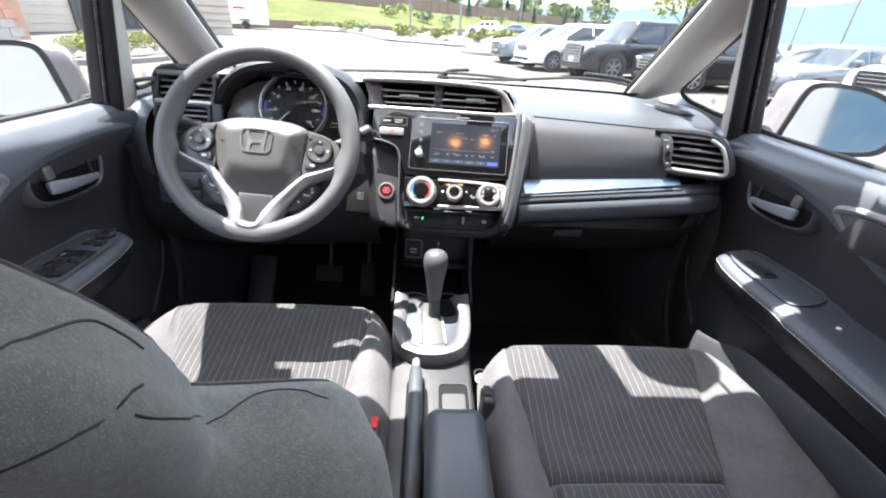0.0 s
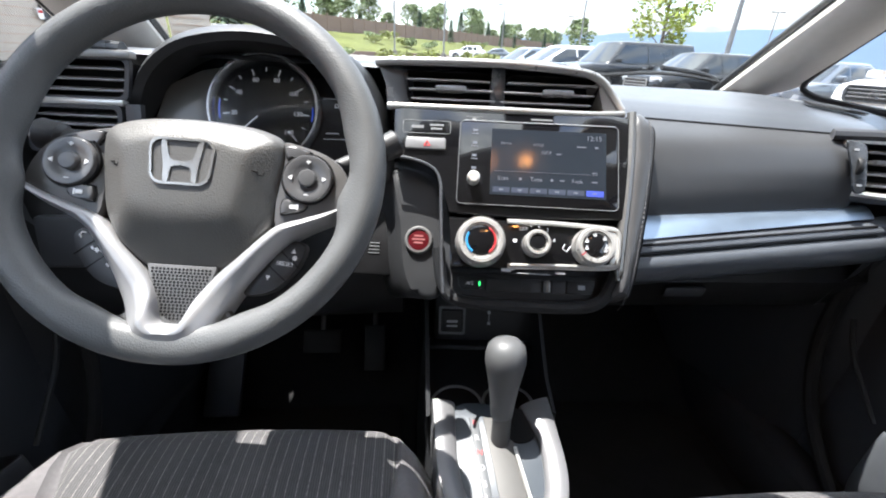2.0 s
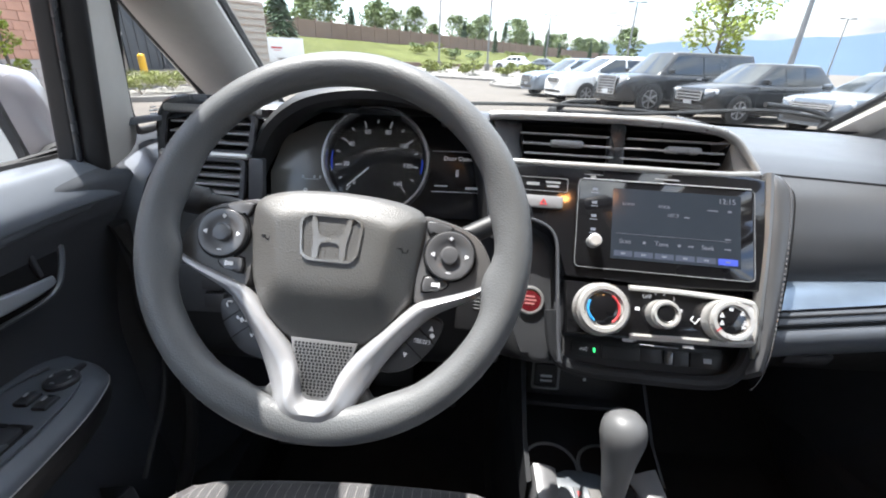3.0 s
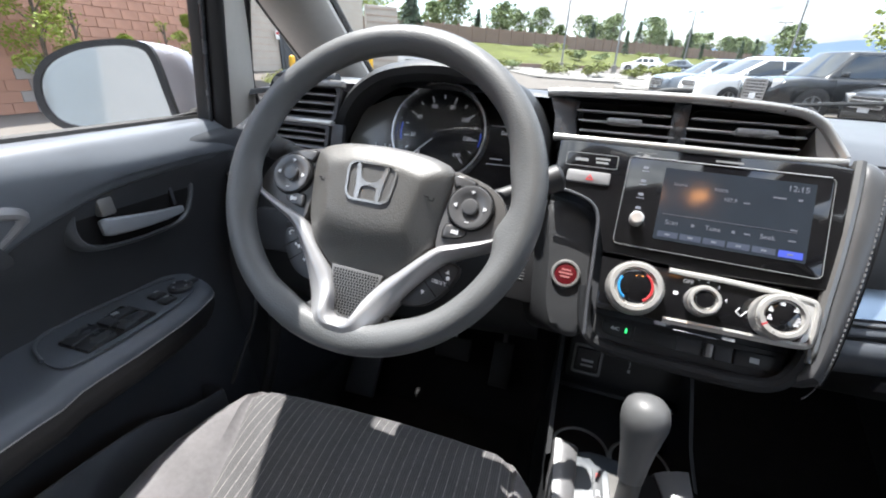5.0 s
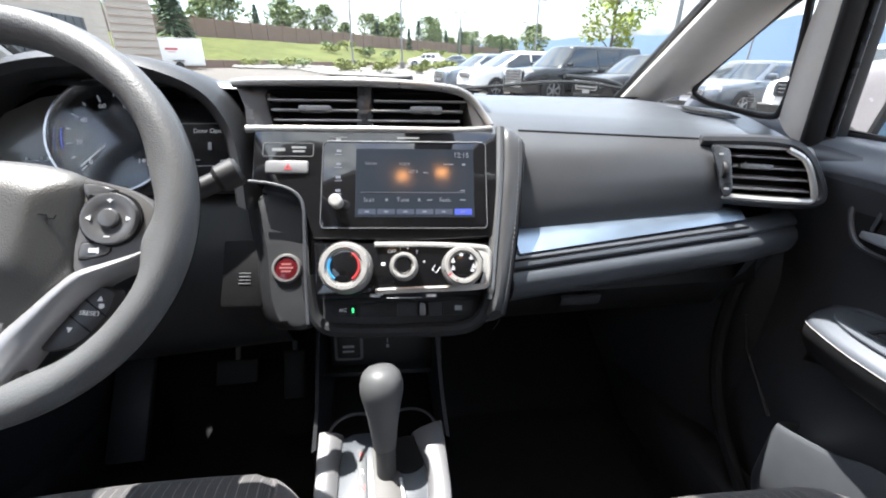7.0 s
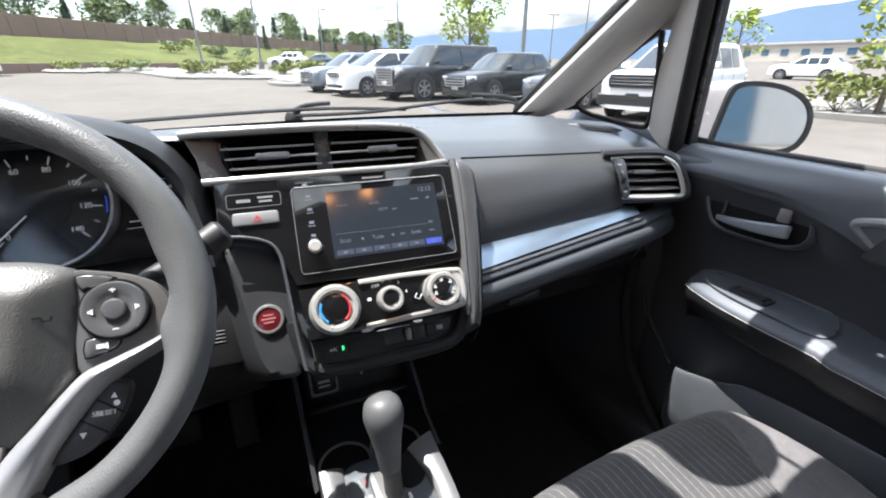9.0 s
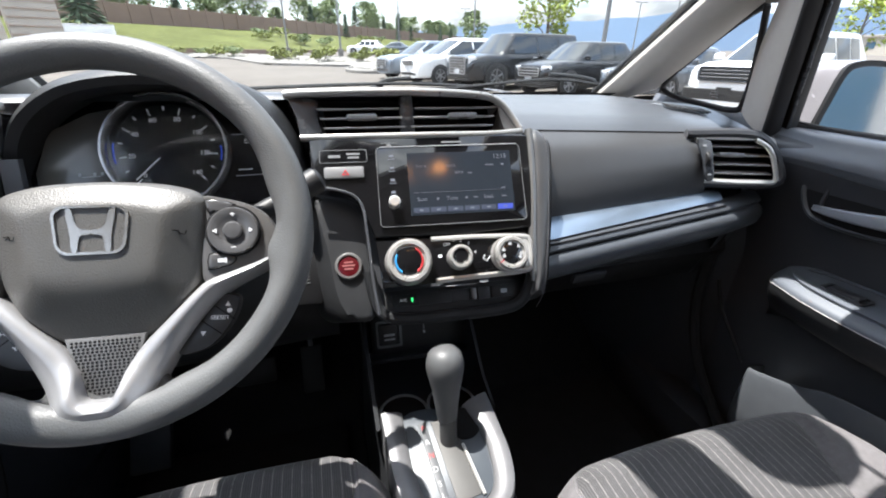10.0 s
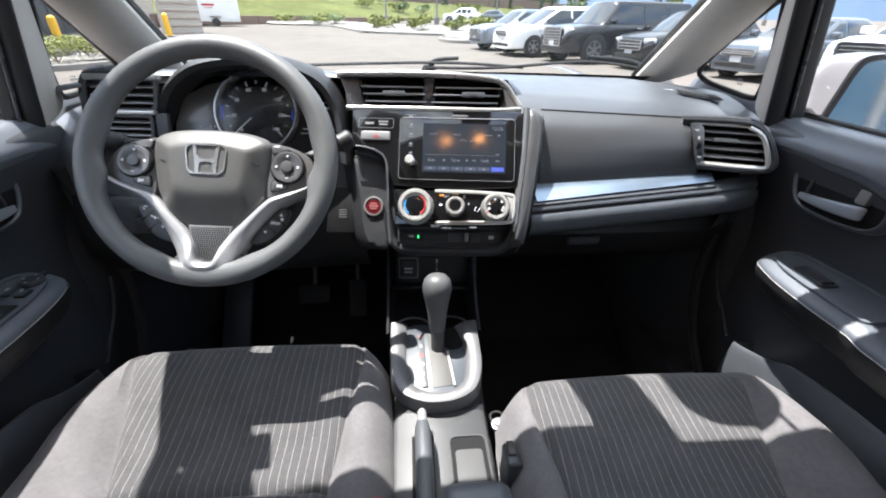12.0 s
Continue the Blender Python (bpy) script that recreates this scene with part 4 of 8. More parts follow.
for i in range(4, len(st_pts) - 20):
    for k in range(2):
        a, b = Vector(st_pts[i]), Vector(st_pts[i + 1])
        part("stitch", tube([a.lerp(b, k * 0.5 + 0.1), a.lerp(b, k * 0.5 + 0.38)], 0.0008, 5), THREAD, stack)
# audio unit
audio = thing("audio_display", SK @ T(0, -0.056, 0.002), "dark touchscreen audio unit with a thin bright rim", "touchscreen")
part("bezel", prism(SK @ T(0, 0, 0.001), rrect(0.205, 0.112, 0.006), 0.004, 0.001), PIANO, audio)
part("rim_line", tube([SK @ Vector((x, y, 0.0055)) for x, y in rrect(0.204, 0.111, 0.006)], 0.00045, 6, True), LINE, audio, "thin silver rim")
# highlight on the rim's top edge, painted as a pale rod
part("rim_highlight", tube([SK @ Vector((-0.097, 0.0557, 0.0058)), SK @ Vector((0.098, 0.0557, 0.0058))], 0.0006, 6), GREYINK, audio)
part("screen", prism(SK @ T(0.013, 0.002, 0.0051), rrect(0.147, 0.088, 0.001), 0.0006, 0), DISPLAY, audio, "dim lit screen")
S2 = SK @ T(0, 0, 0.0058)
words("clock_digits", "12:15", S2 @ T(0.071, 0.038), 0.009, DIMINK, audio)
words("radio_number", "107.9", S2 @ T(0.010, 0.016), 0.006, DIMINK, audio)
words("band_word", "ROCK", S2 @ T(0.0, 0.026), 0.005, DIMINK, audio)
words("source_word", "Source", S2 @ T(-0.042, 0.027), 0.005, DIMINK, audio)
words("menu_word", "Scan", S2 @ T(-0.044, -0.020), 0.0075, DIMINK, audio)
words("menu_word", "Tune", S2 @ T(-0.002, -0.020), 0.0075, DIMINK, audio)
words("menu_word", "Seek", S2 @ T(0.050, -0.020), 0.0075, DIMINK, audio)
part("menu_marks", bars(S2, [(-0.022, -0.02, 0.003, 0.003), (0.018, -0.02, 0.003, 0.003), (0.031, -0.02, 0.006, 0.0015), (0.072, -0.02, 0.007, 0.0015), (0.01, -0.0105, 0.13, 0.0004), (0.072, -0.008, 0.006, 0.0015), (0.055, 0.026, 0.012, 0.0015), (0.074, 0.026, 0.004, 0.0025), (0.026, 0.015, 0.006, 0.0015)], 0.0003), DIMINK, audio)
for i in range(5):
    part("preset_key", bars(S2, [(-0.046 + i * 0.0236, -0.035, 0.0215, 0.007)], 0.0002), mat("preset_key_face", (0.05, 0.06, 0.085), 0.15), audio)
part("lit_preset_key", bars(S2, [(0.0725, -0.035, 0.0215, 0.0075)], 0.0003), BLUEKEY, audio)
part("preset_marks", bars(S2, [(-0.046 + i * 0.0236, -0.035, 0.005, 0.002) for i in range(6)], 0.0006), DIMINK, audio)
for i, y in enumerate((0.043, 0.026, 0.009, -0.008)):
    part("touch_symbol", bars(SK @ T(-0.082, y, 0.005), [(0, 0, 0.006, 0.0035), (0, -0.0045, 0.009, 0.0012)], 0.0004), DIMINK, audio)
part("volume_knob", lathe(SK @ T(-0.082, -0.024, 0.004), [(0.0076, 0), (0.0072, 0.011), (0.0078, 0.0125), (0.0078, 0.015), (0.006, 0.0165), (0.0, 0.0162)], 28), NICKEL, audio, "small chrome volume knob")
part("source_mark", bars(SK @ T(-0.084, 0.060, 0.001), [(0, 0.003, 0.022, 0.0006), (0, 0, 0.006, 0.003)], 0.0006), LINE, audio)
part("maker_mark", bars(SK @ T(0.004, 0.0625, 0.001), [(0, 0, 0.028, 0.0022)], 0.0006), LINE, audio)
# passenger airbag lamp plate and hazard button
part("airbag_plate", ring_plate(SK @ T(-0.146, 0.046, 0.001), rrect(0.063, 0.018, 0.003), rrect(0.0617, 0.0167, 0.0025), 0.0008), LINE, stack)
part("airbag_marks", bars(SK @ T(-0.146, 0.046, 0.001), [(-0.012, 0, 0.016, 0.004), (0.013, 0.003, 0.018, 0.0028), (0.013, -0.002, 0.015, 0.0028)], 0.0006), LINE, stack)
hz = part("hazard_button", prism(SK @ T(-0.146, 0.0225, -0.001), rrect(0.053, 0.016, 0.003), 0.006, 0.0015), mat("satin_grey_hazard_button", (0.15, 0.15, 0.152), 0.4, var=0.05), stack, "silver hazard light button")
part("hazard_triangle", ring_plate(SK @ T(-0.144, 0.0217, 0.0052), MM((-5, -3.4), (5, -3.4), (0, 4.6)), MM((-2.6, -2.2), (2.6, -2.2), (0, 2.0)), 0.0005), REDINK, hz, "red triangle")
# start button pod
pod = part("start_pod", prism(SK @ T(0, 0, -0.05), MM(*curve2([(-190, -4), (-160, -7), (-139, -19), (-128, -36), (-125, -62), (-120, -120), (-116, -165), (-128, -178), (-150, -172), (-166, -140), (-175, -80), (-186, -30)], 4, True)), 0.024, 0.008, 4), PODSKIN, stack, "grey grained pod beside the stack")
part("pod_flank", loft([curve2([SK @ Vector(((x - o) / 1000, y / 1000, z)) for x, y in ((-188, -6), (-184, -32), (-174, -80), (-165, -138), (-150, -170), (-136, -178))], 4) for o, z in ((-4, -0.029), (3, -0.032), (16, -0.044), (34, -0.066), (46, -0.10))]), PODSKIN, stack)
SB = SK @ T(-0.149, -0.101, -0.0262)
sb = part("start_button_ring", lathe(SB, [(0.0185, 0), (0.0185, 0.004), (0.017, 0.006), (0.0148, 0.006), (0.0142, 0.003)], 36), GUNMETAL, stack, "chrome ring of the start button")
part("start_button", lathe(SB, [(0.0142, 0.001), (0.0140, 0.004), (0.010, 0.0048), (0, 0.005)], 36), REDBTN, sb, "red engine start button")
part("start_marks", bars(SB, [(0, 0.005, 0.012, 0.0022), (0, 0.0005, 0.017, 0.0022), (0, -0.004, 0.012, 0.0022)], 0.0055), mat("pale_red_marking", (0.35, 0.12, 0.12), 0.5), sb)
# near-black colour carries the shadow of the wheel and hood on this panel
part("sensor_panel", box(SK @ T(-0.216, -0.104, -0.060), 0.056, 0.090, 0.012, 0.004), DARK, stack, "small panel with slots, cast shadow put into its black")
for i in range(4):
    part("speaker_slot", box(SK @ T(-0.213, -0.104 - 0.0046 * i, -0.0535), 0.015, 0.0013, 0.002, 0.0004), LINE, stack)
# climate panel
part("climate_panel", prism(SK @ T(0, 0, -0.042), MM((-110, -73), (-40, -74), (104, -77), (108, -84), (106, -124), (98, -130), (-40, -134), (-105, -136)), 0.043, 0.002), PIANO, stack, "glossy black climate panel")
CP = SK @ T(0, 0, 0.001)
part("climate_trim", tube(curve2([CP @ Vector((x / 1000, y / 1000, 0.001)) for x, y in ((-36, -75), (20, -75), (90, -78), (103, -84), (104, -100), (102, -118), (92, -127), (20, -130), (-34, -132))], 6), 0.0042, 8, flat=0.7), NICKEL, stack, "silver climate panel trim")
part("trim_corner", prism(CP, MM((88, -80), (103, -84), (104, -118), (90, -126), (96, -112), (97, -94)), 0.003, 0.001), NICKEL, stack)


def dial_knob(x, y, r, face, seg=40):
    m = CP @ T(x / 1000, y / 1000)
    k = part("climate_knob", lathe(m, [(r * 1.02, 0), (r, 0.004), (r * 0.93, 0.018), (r * 0.86, 0.0215), (r * 0.72, 0.0215), (r * 0.68, 0.018)], seg), NICKEL, stack, "knurled satin silver climate knob")
    part("knob_face", lathe(m, [(r * 0.69, 0.017), (r * 0.5, 0.0195), (0, 0.0197)], seg), PIANO, k)
    rib = bmesh.new()
    for i in range(56):
        box(m @ Matrix.Rotation(2 * math.pi * i / 56, 4, "Z") @ T(r * 0.957, 0, 0.011), 0.0016, 0.0010, 0.012, 0, 1, rib)
    part("knurling", rib, NICKEL, k)
    return m, k


m, k = dial_knob(-69, -104, 0.031, 0)
for a0, a1, ink in ((150, 235, BLUEINK), (-55, 60, REDINK)):
    part("temperature_arc", tube([m @ Vector((0.0175 * math.cos(radians(a)), 0.0175 * math.sin(radians(a)), 0.0198)) for a in frange(a0, a1, 10)], 0.0014, 6), ink, k)
m, k = dial_knob(0, -103, 0.0165, 0)
for i, (s, a) in enumerate((("OFF", 128), ("1", 102), ("2", 80), ("3", 52), ("4", 15))):
    words("fan_mark", s, CP @ T(0.0245 * math.cos(radians(a)), -0.103 + 0.0245 * math.sin(radians(a))), 0.006, WHITEINK, stack)
part("fan_symbol", bars(CP @ T(-0.0255, -0.099), [(0, 0, 0.005, 0.004)], 0.0005), WHITEINK, stack)
m, k = dial_knob(70, -103, 0.0245, 0)
for a in (200, 160, 100, 40, -10, -30):
    part("mode_symbol", bars(m @ T(0.0125 * math.cos(radians(a)), 0.0125 * math.sin(radians(a)), 0.0197), [(0, 0, 0.0042, 0.003), (0, 0.0028, 0.002, 0.002)], 0.0005), GREYINK, k)
part("mode_pointer", bars(m @ Matrix.Rotation(radians(215), 4, "Z") @ T(0.019, 0, 0.021), [(0, 0, 0.006, 0.0015)], 0.0006), REDINK, k)
part("vent_switch_marks", bars(CP @ T(0, -0.137), [(-0.035, 0, 0.012, 0.004), (-0.028, 0.001, 0.006, 0.002), (0.032, 0, 0.012, 0.003), (0.0, -0.003, 0.042, 0.0008)], 0.0004), GREYINK, stack)
part("rear_window_symbol", tube([CP @ Vector((0.044, -0.103, 0.001)), CP @ Vector((0.039, -0.110, 0.001)), CP @ Vector((0.034, -0.106, 0.001)), CP @ Vector((0.037, -0.101, 0.001))], 0.0007, 5), WHITEINK, stack)
# switch row below, set back under the climate panel
SR = SK @ T(0, -0.002, -0.026)
part("switch_panel", prism(SR @ T(0, 0, -0.010), MM((-104, -138), (97, -134), (92, -160), (80, -168), (-40, -170), (-103, -168)), 0.006, 0.002), BLACKSWITCH, stack, "dark switch panel")
ac_btn = part("ac_button", prism(SR @ T(0, 0, -0.005), MM((-94, -144), (-60, -144), (-60, -160), (-86, -161), (-93, -156)), 0.004, 0.001), BLACKSWITCH, stack, "air conditioning button")
words("ac_words", "A/C", SR @ T(-0.078, -0.152, -0.0005), 0.006, WHITEINK, ac_btn)
part("ac_lamp", bars(SR @ T(-0.0655, -0.152, -0.0005), [(0, 0, 0.0022, 0.0055)], 0.0006), GREENGLOW, ac_btn, "green indicator lamp")
part("button", prism(SR @ T(0, 0, -0.005), MM((-56, -144), (-10, -143), (-10, -160), (-56, -161)), 0.003, 0.001), BLACKSWITCH, stack)
part("recirculation_slider", box(SR @ T(0.022, -0.151, -0.001), 0.007, 0.016, 0.012, 0.002), GUNMETAL, stack, "small silver slider")
part("defrost_button", prism(SR @ T(0, 0, -0.005), MM((48, -142), (86, -140), (82, -158), (48, -159)), 0.004, 0.001), BLACKSWITCH, stack, "rear defroster button")
part("defrost_symbol", bars(SR @ T(0.067, -0.150, -0.0008), [(0, 0, 0.009, 0.006)], 0.0005), GREYINK, stack)
for x0, x1 in ((-0.010, 0.015), (0.029, 0.046)):
    part("blank_switch", prism(SR @ T(0, 0, -0.005), MM((x0 * 1000, -143), (x1 * 1000, -142), (x1 * 1000, -159), (x0 * 1000, -160)), 0.003, 0.001), BUTTON, stack)
part("lower_frame", tube(curve2([SK @ Vector((x / 1000, y / 1000, z / 1000)) for x, y, z in ((-122, -110, -24), (-118, -140, -27), (-110, -166, -30), (-84, -179, -30), (-10, -180, -28), (60, -178, -27), (88, -170, -24), (102, -150, -18), (108, -125, -12))], 5), 0.0085, 10), CONSOLE, stack)
part("underside", box(SK @ T(-0.005, -0.172, -0.075), 0.20, 0.012, 0.09, 0.004), DARK, stack)

# ---- steering wheel ----
WH = plane_frame((-0.315, 0.731, 0.992), 31, 0, -3.4)
wheel = thing("steering_wheel", WH @ T(0, 0, -0.05), "grey grained three-spoke steering wheel with silver trim", "steering wheel")
R, r0 = 0.1600, 0.0153
EMBLEM = mat("dull_chrome_emblem", (0.40, 0.39, 0.37), 0.22, 0.7, var=0.05)
SPOKEGREY = mat("satin_grey_spoke_panel", (0.088, 0.085, 0.084), 0.32, var=0.06, scale=40)


def rim_section(a):
    """The rim's section at the angle a: oval, with thumb rests at the spokes and swellings at the bottom."""
    d = math.degrees(a)
    near = lambda c, w: math.exp(-(((d - c + 180) % 360 - 180) / w) ** 2)
    swell = 0.009 * (near(190, 8) + near(-10, 8)) + 0.005 * (near(165, 12) + near(15, 12)) + 0.003 * (near(-65, 8) + near(-115, 8))
    out = []
    for j in range(24):
        q = 2 * math.pi * j / 24
        cx, cz = math.cos(q), math.sin(q)
        rr = R + r0 * cx - (swell * max(0, -cx) ** 1.5 if cx < 0 else 0)
        flat = 1 - 0.42 * near(270, 17)
        out.append(WH @ Vector((rr * math.cos(a), rr * math.sin(a), r0 * 0.98 * flat * cz * (1 - 0.25 * min(1, swell / 0.009) * max(0, -cx)))))
    return out


rim_rows = [rim_section(2 * math.pi * i / 144) for i in range(144)]
rim = part("rim", loft(rim_rows + [rim_rows[0]], None, True), LEATHER, wheel, "grained grey wheel rim")
part("rim_seam", tube([WH @ Vector(((R + 0.0140) * math.cos(a), (R + 0.0140) * math.sin(a), -0.0063)) for a in (2 * math.pi * i / 96 for i in range(96))], 0.0009, 5, True), DARK, rim)


def domed(m, pts, depth, dome, bm=None):
    """A cushion on an outline: rounded rim, crowned middle."""
    c = Vector((sum(p[0] for p in pts) / len(pts), sum(p[1] for p in pts) / len(pts)))
    rows = []
    for s, h in ((1.0, 0.0), (1.0, depth * 0.6), (0.985, depth * 0.85), (0.95, depth), (0.75, depth + dome * 0.45), (0.5, depth + dome * 0.75), (0.25, depth + dome * 0.95), (0.02, depth + dome)):
        rows.append([m @ Vector((c.x + (x - c.x) * s, c.y + (y - c.y) * s, h)) for x, y in pts])
    return loft(rows, bm, True, True)


half = [(0, 45), (40, 43), (62, 39), (75, 33), (81, 20), (81, -8), (79, -32), (72, -51), (54, -76), (37, -93), (14, -100)]
hub_o = MM(*curve2(half + [(0, -101)] + [(-x, y) for x, y in half[:0:-1]], 4, True))


def hub_height(x, y):
    """Facets of the cover: raised middle, falling sides and top, a lower panel that folds away."""
    ax = abs(x)
    planes = [0.0070 + 0.04 * (y + 0.02), 0.0070 - 0.62 * (ax - 0.047 - 0.25 * (y + 0.02)), 0.0070 - 0.44 * (-0.044 - y + 2.2 * x * x), 0.0070 - 0.55 * (y - 0.024 + 3.0 * x * x)]
    k = 650.0
    return -math.log(sum(math.exp(-k * q) for q in planes)) / k


hub_rows = []
for s, f in ((1.0, -1), (1.0, 0.0), (0.99, 0.25), (0.975, 0.55), (0.955, 0.78), (0.93, 0.93), (0.90, 1)) + tuple((0.90 - 0.0296 * i, 1) for i in range(1, 31)):
    row = []
    for x, y in hub_o:
        px, py = x * s, -0.022 + (y + 0.022) * s
        hh = max(-0.026, hub_height(px, py))
        edge_z = min(-0.012, hh - 0.006)
        row.append(WH @ Vector((px, py, -0.040 if f < 0 else edge_z + (hh - edge_z) * f)))
    hub_rows.append(row)
cover = part("airbag_cover", loft(hub_rows, None, True, True), HUB, wheel, "dark grained airbag cover", 60)
EM = WH @ T(-0.001, -0.001, hub_height(0, -0.001) + 0.0001) @ Matrix.Rotation(radians(2.3), 4, "X")
trap = lambda w, h, r: MM(*[(x * (1 + 0.07 * y / 19), y) for x, y in rrect(w, h, r, 6)])
part("emblem_frame", ring_plate(EM @ T(0, 0, -0.0004), trap(53, 41, 10), trap(49, 37, 8.5), 0.0020), EMBLEM, cover, "chrome maker's emblem")
for s in (-1, 1):
    part("emblem_bar", prism(EM, MM(*[(s * x, y) for x, y in curve2([(18.0, 17.5), (13.6, 17.5), (11.0, 5), (7.0, 0.5), (0.2, -0.4), (0.2, -3.6), (7, -4.2), (9.2, -8), (9.8, -17.5), (14, -17.5), (14.6, -4)], 3, True)]), 0.0012, 0.0004, 1), EMBLEM, cover)
for s in (-1, 1):
    hm_ = WH @ T(s * 0.061, -0.004, hub_height(0.061, -0.004) + 0.0003) @ Matrix.Rotation(radians(s * 25), 4, "Y")
    part("horn_mark", tube([hm_ @ Vector(p) for p in ((-0.005, 0.001, 0), (0.0, 0.001, 0), (0.001, -0.002, 0), (0.005, -0.002, 0), (0.006, 0.001, 0))], 0.0006, 5), DARK, cover)
TRI = MM((-2.2, -2), (2.2, -2), (0, 2.4))
for s in (-1, 1):
    sp = MM(*curve2([(s * x, y) for x, y in ((75, 31), (96, 28.5), (115, 23), (131, 13), (141, -3), (145, -16), (145, -28), (128, -36), (101, -45), (77, -53), (74, -20), (75, 10))], 3, True))
    spoke = part("spoke_panel", domed(WH @ T(0, 0, -0.027), sp, 0.015, 0.003), SPOKEGREY, wheel, "satin dark grey spoke panel with buttons")
    padm = WH @ T(s * 0.1035, -0.004, -0.0085)
    part("ring_groove", lathe(padm, [(0.0242, -0.006), (0.0242, 0.0008), (0.0225, 0.0008), (0.0225, -0.006)], 40), DARK, spoke)
    pd = part("button_ring", lathe(padm, [(0.0222, -0.004), (0.0222, 0.0030), (0.0212, 0.0046), (0.0190, 0.0050), (0.0130, 0.0026), (0.0092, 0.0016)], 44), SATINKEY, spoke, "round four-way control")
    part("centre_button", lathe(padm, [(0.0085, 0.0), (0.0083, 0.0046), (0.0070, 0.0060), (0.004, 0.0064), (0, 0.0066)], 28), SATINKEY, spoke, "centre button")
    for qx, qy, ang in ((-0.0155, 0, 90), (0.0155, 0, -90)):
        part("arrow_mark", prism(padm @ T(qx, qy, 0.0034) @ Matrix.Rotation(radians(ang), 4, "Z"), TRI, 0.0008, 0), WHITEINK, spoke)
    part("plus_mark", bars(padm @ T(0, 0.0155, 0.0036), [(0, 0, 0.0042, 0.0009), (0, 0, 0.0009, 0.0042)], 0.0006), WHITEINK, spoke)
    part("minus_mark", bars(padm @ T(0, -0.0155, 0.0036), [(0, 0, 0.0042, 0.0009)], 0.0006), WHITEINK, spoke)
    for nm, o in (("upper_button", [(80, 25.5), (92, 25), (104, 21.5), (98, 16), (90, 17.5), (84, 13.5)]), ("lower_button", [(83, -25), (92, -25), (104, -28), (101, -34), (92, -36.5), (82, -38)])):
        o = [(s * x, y) for x, y in o]
        cxo, cyo = sum(p[0] for p in o) / 6, sum(p[1] for p in o) / 6
        part("button_gap", prism(WH @ T(0, 0, -0.016), MM(*curve2([(cxo + (x - cxo) * 1.12, cyo + (y - cyo) * 1.16) for x, y in o], 2, True)), 0.0062, 0), DARK, spoke)
        part(nm, prism(WH @ T(0, 0, -0.014), MM(*curve2(o, 2, True)), 0.0070, 0.0018, 3), SATINKEY, spoke, "small satin key")
    part("key_symbol", bars(WH @ T(s * 0.0925, -0.031, -0.0068), [(0, 0, 0.0055, 0.0035), (s * 0.004, 0, 0.0016, 0.005)], 0.0005), WHITEINK, spoke)
    # switch pods behind the lower spokes, three keys each
    pod_o = [(s * x, y) for x, y in ((84, -64), (97, -61), (104, -67), (97, -87), (80, -107), (62, -114), (50, -112), (62, -92))]
    tp = part("thumb_switch", domed(WH @ T(0, 0, -0.036), MM(*curve2(pod_o, 3, True)), 0.014, 0.002), BUTTON, wheel, "black switch pod behind the spoke")
    PM = WH @ T(s * 0.084, -0.084, -0.0208) @ Matrix.Rotation(radians(s * 50), 4, "Z")
    for q in (-1, 1):
        part("key_gap", bars(PM, [(s * q * 0.0085, 0, 0.0008, 0.026)], 0.0010), DARK, tp)
    if s > 0:
        words("key_word", "SEL", PM @ T(0, 0.0020, 0.0006) @ Matrix.Rotation(radians(-56), 4, "Z"), 0.0052, WHITEINK, tp)
        words("key_word", "RESET", PM @ T(0.0032, -0.0024, 0.0006) @ Matrix.Rotation(radians(-56), 4, "Z"), 0.0052, WHITEINK, tp)
        part("key_arrow", prism(PM @ T(0.0165, 0.001, 0.0004) @ Matrix.Rotation(radians(-56), 4, "Z"), TRI, 0.0006, 0), WHITEINK, tp)
        part("key_arrow", prism(PM @ T(-0.017, 0.001, 0.0004) @ Matrix.Rotation(radians(124), 4, "Z"), TRI, 0.0006, 0), WHITEINK, tp)
        part("key_symbol", lathe(PM @ T(0.0125, -0.004, 0.0004), [(0.0022, 0), (0.0022, 0.0005), (0, 0.0005)], 14), WHITEINK, tp)
    else:
        part("key_symbol", tube([PM @ Vector(p) for p in ((-0.019, 0.006, 0.0006), (-0.0215, 0.004, 0.0006), (-0.0205, 0.001, 0.0006), (-0.0175, 0.0005, 0.0006))], 0.0008, 5), WHITEINK, tp)
        part("key_symbol", bars(PM @ T(0, 0.005, 0.0003), [(0, 0, 0.004, 0.003), (0.003, 0.003, 0.002, 0.002), (-0.004, -0.002, 0.003, 0.002)], 0.0006), WHITEINK, tp)
        part("key_symbol", bars(PM @ T(0.017, 0.005, 0.0003), [(0, 0, 0.0035, 0.001), (0, 0.0025, 0.001, 0.003)], 0.0006), WHITEINK, tp)
    # silver spoke arms: a bright upper ridge and a flank that falls away
    arm_o = curve2([(s * x, y) for x, y in ((144, -24), (123, -33), (100, -41), (80, -48), (66, -60), (48, -79), (29, -99), (19, -116), (15, -131), (10, -140.5), (0, -141.5))], 4)
    arm_i = curve2([(s * x, y) for x, y in ((145, -28), (129, -41), (107, -52), (93, -61), (79, -75), (60, -99), (47, -120), (36, -141), (27, -153), (14, -158.5), (0, -159))], 4)
    rows = []
